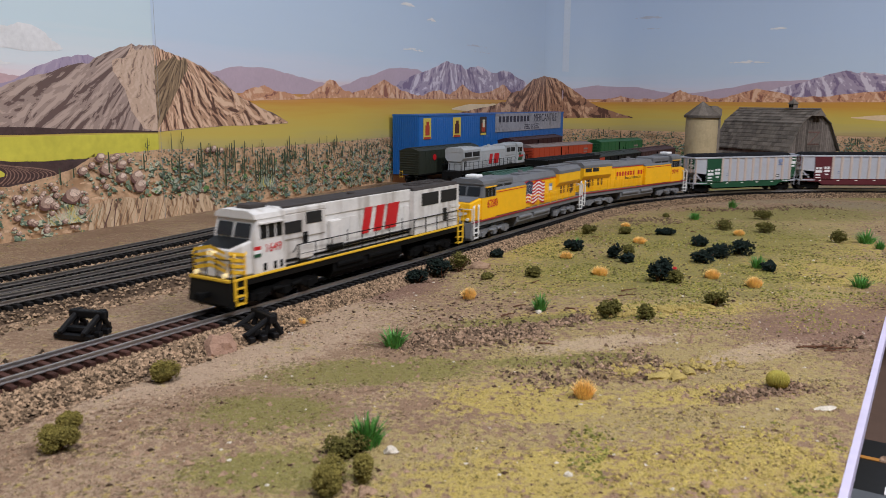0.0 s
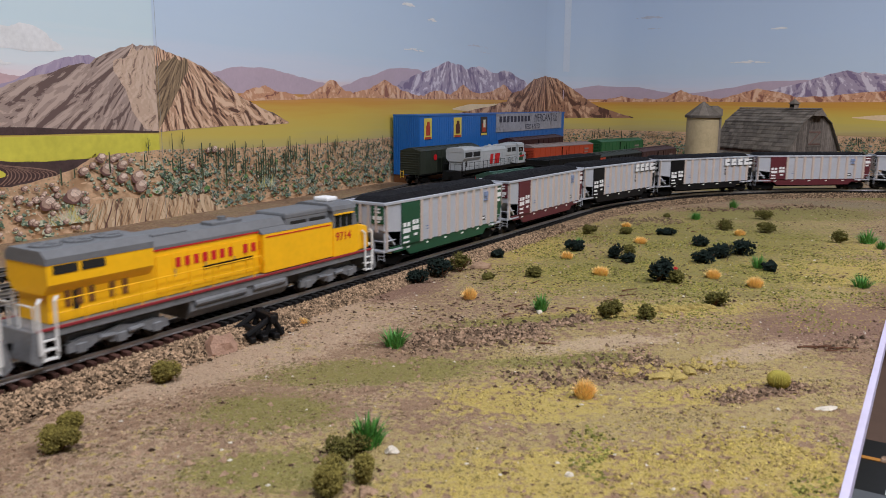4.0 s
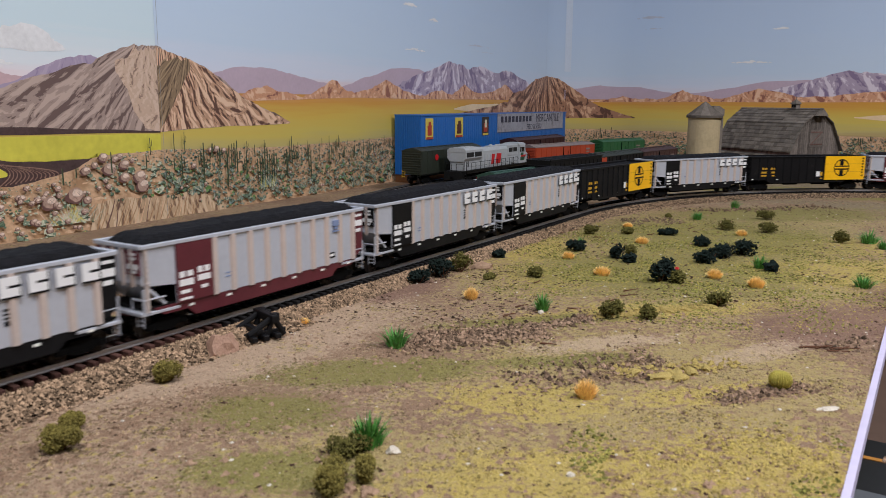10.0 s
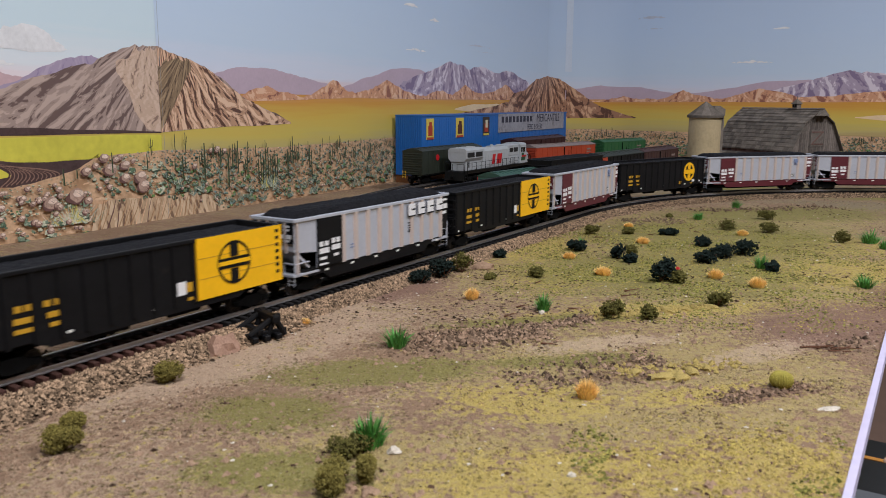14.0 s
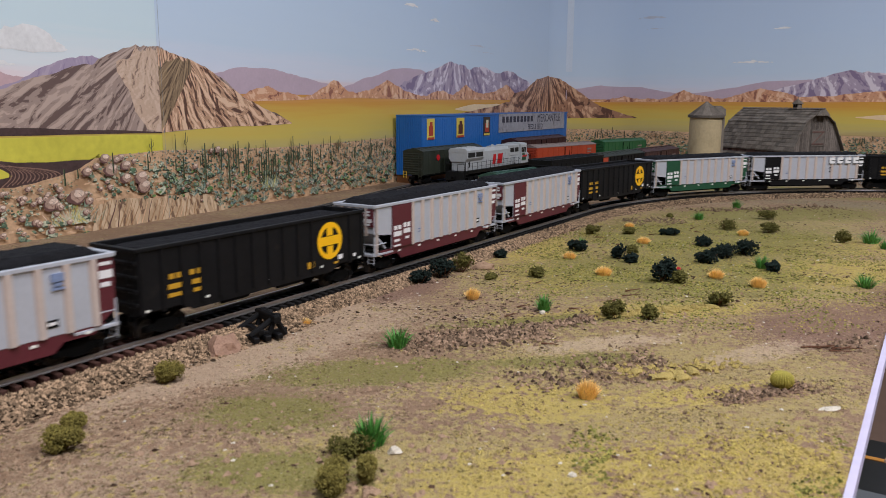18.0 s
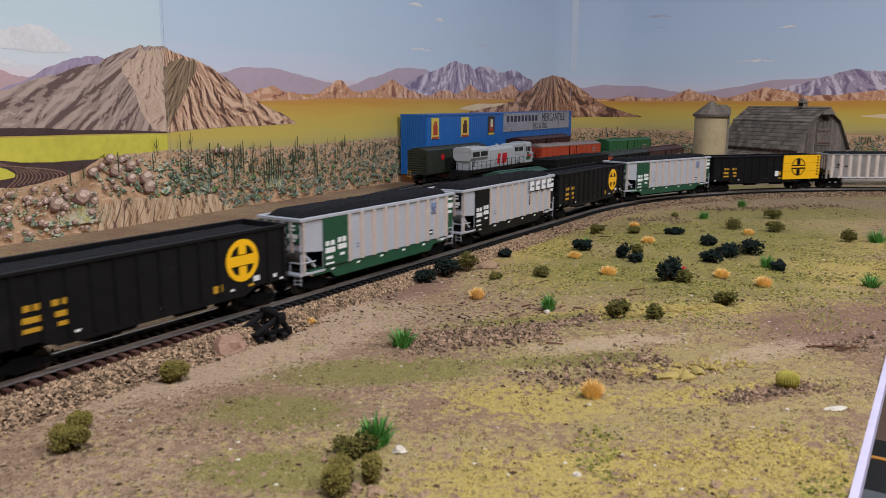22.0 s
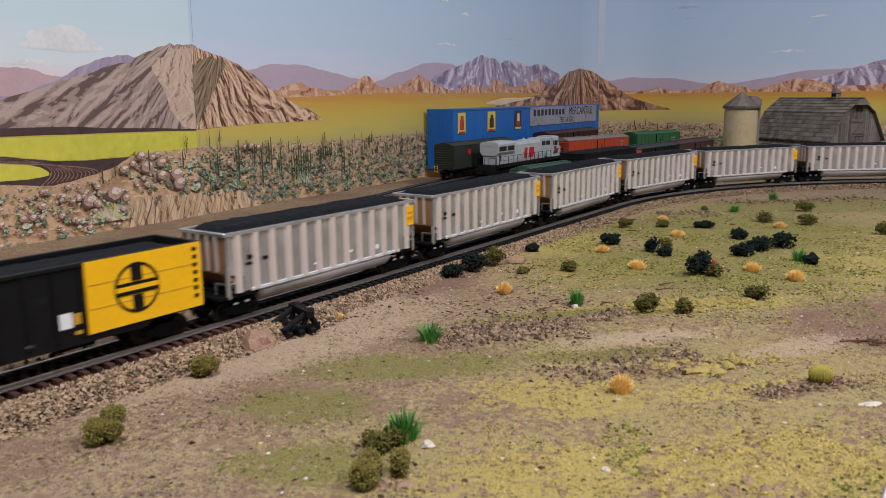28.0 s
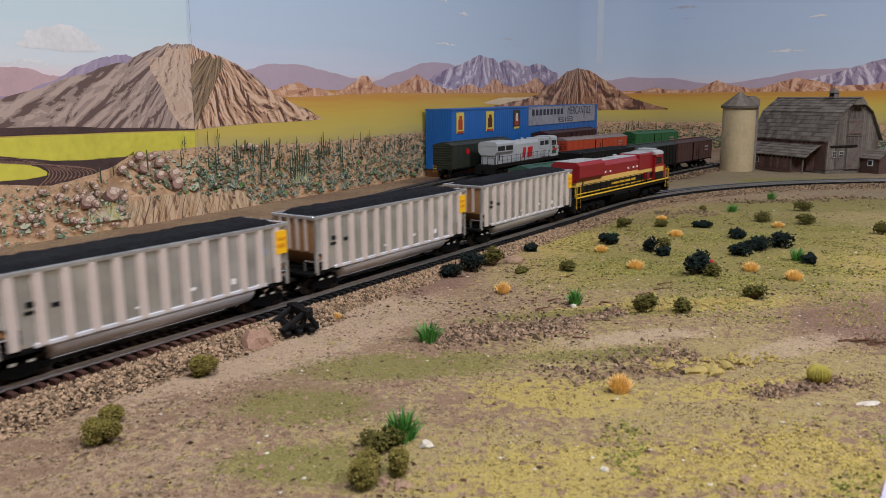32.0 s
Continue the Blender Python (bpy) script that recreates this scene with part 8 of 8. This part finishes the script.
def turfy(x, y):
    v = math.exp(-((x - 0.2) / 0.17) ** 2 - ((y - 0.68) / 0.20) ** 2) + 0.34 * math.exp(-((x - 0.1) / 0.08) ** 2 - ((y - 0.27) / 0.06) ** 2)
    return min(1.0, max(0.0, v * (0.75 + 0.8 * fbm(x, y, 20, 3, 2.0)))) if v > 0.22 else 0.0


scatter("soil_grains", 60000, 0.00042, soil_grain, "fine sandy soil grains on the ground", 3, lambda x, y: 1.0)
scatter("soil_crumbs", 9000, 0.00085, soil_grain, "loose crumbs of sandy soil", 4, spotty(22, 0.0, 9.0))
scatter("turf_crumbs", 12000, 0.0006, turf_yellow, "yellow turf crumbs scattered on the ground", 1, turfy)
scatter("turf_crumbs", 14000, 0.0008, turf_olive, "olive turf crumbs scattered on the ground", 2, lambda x, y: turfy(x, y) if fbm(x, y, 16, 3, 5.0) > -0.02 else 0.0)
scatter("earth_grit", 2200, 0.0007, earth_dark, "dark brown earth grit", 5, spotty(22, 0.05, 9.0))
scatter("bark_chips", 3600, 0.0011, mat("chip_dark", (0.065, 0.038, 0.024), 0.95, vary=0.3, scale=200, per=0.5), "dark brown bark chips lying on the turf", 7, lambda x, y: 1.0 if y > 0.45 and fbm(x, y, 18, 3, 12.0) > 0.02 else 0.02, 0.35)
scatter("pale_chips", 420, 0.0009, rock_pale, "small pale chips on the turf", 8, lambda x, y: 1.0 if y > 0.40 else 0.25, 0.5)
scatter("pebbles", 700, 0.0014, rock_tan, "small tan pebbles on the soil", 6, spotty(12, 0.05, 2.0))


def band(p, q, width, n, size, material, seed, name, label):
    rng = random.Random(seed)
    p, q = Vector(p), Vector(q)
    side = Vector((-(q - p).y, (q - p).x)).normalized()
    pts = []
    for _ in range(n):
        v = p.lerp(q, rng.random()) + side * rng.gauss(0, width / 2)
        pts.append((v.x, v.y, ground_z(v.x, v.y) + 0.0004))
    tagged(stones(name, pts, size, material, flat=0.8), label, "rubble", kind="stuff")


rubble_mix = mat("rubble_mix", (0.235, 0.158, 0.105), 0.9, vary=0.3, scale=200, bump=0.4, per=0.85)
band((-0.025, 0.412), (0.060, 0.436), 0.020, 1300, 0.00125, rubble_mix, 5, "rubble", "band of broken stone across the ground")
band((0.050, 0.440), (0.092, 0.464), 0.007, 360, 0.0014, rubble_mix, 18, "rubble", "ridge of broken tan stone at the turf edge")
band((0.030, 0.352), (0.115, 0.382), 0.024, 560, 0.0011, rubble_mix, 15, "rubble", "brown broken stone strewn over the turf")
band((0.120, 0.328), (0.168, 0.342), 0.007, 260, 0.0009, rubble_mix, 16, "rubble", "low ridge of brown crumbled earth")
band((0.205, 0.405), (0.240, 0.425), 0.010, 120, 0.0012, rubble_mix, 17, "rubble", "low ridge of brown crumbled earth")
band((0.085, 0.366), (0.150, 0.380), 0.009, 160, 0.0014, chip_yellow, 6, "rubble", "low ledge of crumbled yellow earth")
band((0.090, 0.462), (0.170, 0.492), 0.006, 260, 0.0015, chip_yellow, 7, "rubble", "low ledge of crumbled yellow earth")
band((0.300, 0.950), (0.500, 1.000), 0.02, 260, 0.0016, mat("clod_mix", (0.15, 0.10, 0.065), 0.95, vary=0.3, scale=200, per=0.5), 8, "clods", "dark clods of earth beside the ballast")
band((0.20, 0.86), (0.27, 0.88), 0.03, 160, 0.0016, mat("clod_mix_b", (0.20, 0.14, 0.09), 0.95, vary=0.3, scale=200, per=0.5), 9, "clods", "dark clods of earth beside the ballast")


def twigs():
    rng = random.Random(12)
    for k in range(26):
        if k < 6:
            x, y, L = 0.192 + 0.004 * k, 0.404 + rng.uniform(-0.006, 0.012), rng.uniform(0.008, 0.018)
        else:
            y = rng.uniform(0.4, 0.85)
            x, L = 0.02 + (y - 0.35) * rng.uniform(0.1, 0.62), rng.uniform(0.006, 0.014)
        bm = bmesh.new()
        a = rng.uniform(-0.5, 0.5)
        p = Vector((0, 0, 0.0008))
        for s in range(3):
            q = p + Vector((math.cos(a) * L / 3, math.sin(a) * L / 3, rng.uniform(-0.0004, 0.0010)))
            rod(bm, p, q, 0.0005 * (1 - s * 0.2), 5)
            p, a = q, a + rng.uniform(-0.5, 0.5)
        ob = new("twig", mesh_of("twig", bm, twig, 1))
        ob.matrix_basis = pose(x, y, ground_z(x, y), 0, 0, rng.uniform(-20, 20))
        tagged(ob, "dry brown twig lying on the turf", "twig", "twigs")


twigs()
for k, (a0, b0, a1, b1, n) in enumerate(((-1.0, 0.096, -0.35, 0.094, 1500), (-1.0, 0.150, -0.40, 0.150, 900), (-0.86, 0.036, -0.60, 0.034, 420), (-0.35, 0.094, 0.05, 0.062, 700))):
    band(plan(a0, b0), plan(a1, b1), 0.007, n, 0.0016, stone_mix, 60 + k, "ballast_ridge", "ridge of spilled ballast between the tracks")


def buffer_stop(x, y, turn, label):
    root = thing("buffer_stop", label, "buffer stop", "buffer stops", pose(x, y, 0.001, 0, 0, turn))
    blk = mat("buffer_plastic", (0.006, 0.006, 0.007), 0.5, vary=0.2, scale=200, spec=0.2)
    for k in range(3):
        bm = bmesh.new()
        rbox(bm, -12 + k * 7, -8.6 + k * 7, -12, 12, 0, 3.0, 0.4, 1)
        part("tie", bm, blk, root)
    for sd in (-1, 1):
        bm = bmesh.new()
        bent(bm, ((9, sd * 7.5, 1), (3, sd * 7.5, 11.5), (-12, sd * 7.5, 3.5)), 1.7, 8)
        bent(bm, ((3, sd * 7.5, 11.5), (-1, sd * 7.5, 2)), 1.6, 8)
        rbox(bm, -13, 10, sd * 7.5 - 0.9, sd * 7.5 + 0.9, 2.6, 4.8, 0.25, 1)
        rbox(bm, 1.5, 6, sd * 7.5 - 2.0, sd * 7.5 + 2.0, 8.8, 13.6, 0.6, 2)
        part("side_brace", bm, blk, root)
    bm = bmesh.new()
    rbox(bm, 0.2, 4.6, -11.5, 11.5, 8.6, 13.2, 0.8, 2)
    rod(bm, (4.6, -4.5, 11), (6.6, -4.5, 11), 1.6, 10)
    rod(bm, (4.6, 4.5, 11), (6.6, 4.5, 11), 1.6, 10)
    part("cross_beam", bm, blk, root)
    bm = bmesh.new()
    rbox(bm, -8, -4, -9, 9, 3.4, 6.2, 0.4, 1)
    part("rail_clamp", bm, blk, root)


buffer_stop(-0.196, 0.420, 75, "black plastic buffer stop standing on the sand")
buffer_stop(-0.100, 0.420, 40, "black plastic buffer stop beside the main line ballast")

# ---- under the table edge: a shelf with boxes ----
card_brown = mat("carton_brown", (0.10, 0.062, 0.045), 0.6, vary=0.1, scale=20)
card_black = mat("carton_black", (0.015, 0.016, 0.016), 0.4, vary=0.15, scale=30)
card_orange = mat("carton_orange", (0.45, 0.20, 0.04), 0.5, vary=0.1)


def carton(a0, a1, b0, b1, z0, z1, m, label, tape=None):
    ob = slab("carton", a0, a1, b0, b1, z0, z1, m)
    root = thing("carton_box", label, "box", "boxes on the shelf")
    ob.parent = root
    if tape:
        for (ta, tb, tz0, tz1, tm) in tape:
            q = slab("carton_label", ta, tb, b1, b1 + 0.0006, tz0, tz1, tm)
            q.parent = root
    lid = slab("lid", a0 - 0.002, a1 + 0.002, b0 - 0.002, b1 + 0.002, z1, z1 + 0.004, m)
    lid.parent = root
    return root


tagged(slab("shelf", -1.6, 0.36, -0.85, -0.16, -0.345, -0.325, wood_frame), "pine shelf below the layout", "shelf", kind="structure")
carton(-0.150, 0.30, -0.60, -0.200, -0.324, -0.140, card_brown, "plain brown carton box on the shelf")
black_box = carton(-0.50, -0.166, -0.60, -0.200, -0.324, -0.130, card_black, "black model box with a gold line and a pale label")
for nm, a0, a1, b0, b1, m in (("gold_line", -0.204, -0.199, -0.59, -0.21, card_orange), ("lid_panel", -0.48, -0.260, -0.59, -0.21, mat("box_grey", (0.10, 0.11, 0.12), 0.4, vary=0.1)), ("box_label", -0.258, -0.246, -0.59, -0.335, white)):
    piece = slab(nm, a0, a1, b0, b1, -0.1258, -0.1252, m)
    piece.parent = black_box

# ---- the train's way along the line ----
RUN = [(0, 0.062), (1, -0.105), (2, -0.268), (3, -0.425), (6, -0.886), (9, -1.372), (12, -1.855), (14.5, -2.262), (18, -2.854), (20, -3.177), (23, -3.662), (28, -4.523), (30, -4.863), (32, -5.208)]


def run_at(t):
    """How far the first coal car's leading end has come, by a smooth curve through RUN."""
    k = max(i for i in range(len(RUN) - 1) if RUN[i][0] <= t or i == 0)
    (t0, s0), (t1, s1) = RUN[k], RUN[k + 1]
    def slope(i):
        a, b = max(i - 1, 0), min(i + 1, len(RUN) - 1)
        return (RUN[b][1] - RUN[a][1]) / (RUN[b][0] - RUN[a][0])
    h, u = t1 - t0, (t - t0) / (t1 - t0)
    return s0 * (2 * u ** 3 - 3 * u ** 2 + 1) + h * slope(k) * (u ** 3 - 2 * u ** 2 + u) + s1 * (3 * u ** 2 - 2 * u ** 3) + h * slope(k + 1) * (u ** 3 - u ** 2)


def car_pose(s_mid, base, back):
    """Pose of a vehicle by its two truck centres on the line; back: its cab trails."""
    p, _ = line_at(s_mid - base)
    q, _ = line_at(s_mid + base)
    c, d = (p + q) / 2, (p - q)
    h = math.degrees(math.atan2(d.y, d.x)) + (180 if back else 0)
    return pose(c.x, c.y, RAIL, 0, 0, h)


def train():
    out = []
    used = set()
    for k, code in enumerate(ORDER):
        src = CAR_KINDS[code]
        ob = src if code not in used else copy_thing(src, Matrix())
        used.add(code)
        out.append((ob, LEN * (k + 1) + LEN / 2, 0.070, False))
    for ob, mid, back in LOCOS:
        out.append((ob, mid, 0.080, back))
    return out


TRAIN = train()


def motions():
    times = [k * 0.5 for k in range(65)]
    for ob, mid, base, back in TRAIN:
        rows = [(t, car_pose(run_at(t) + mid, base, back)) for t in times]
        walk(ob, rows)


motions()
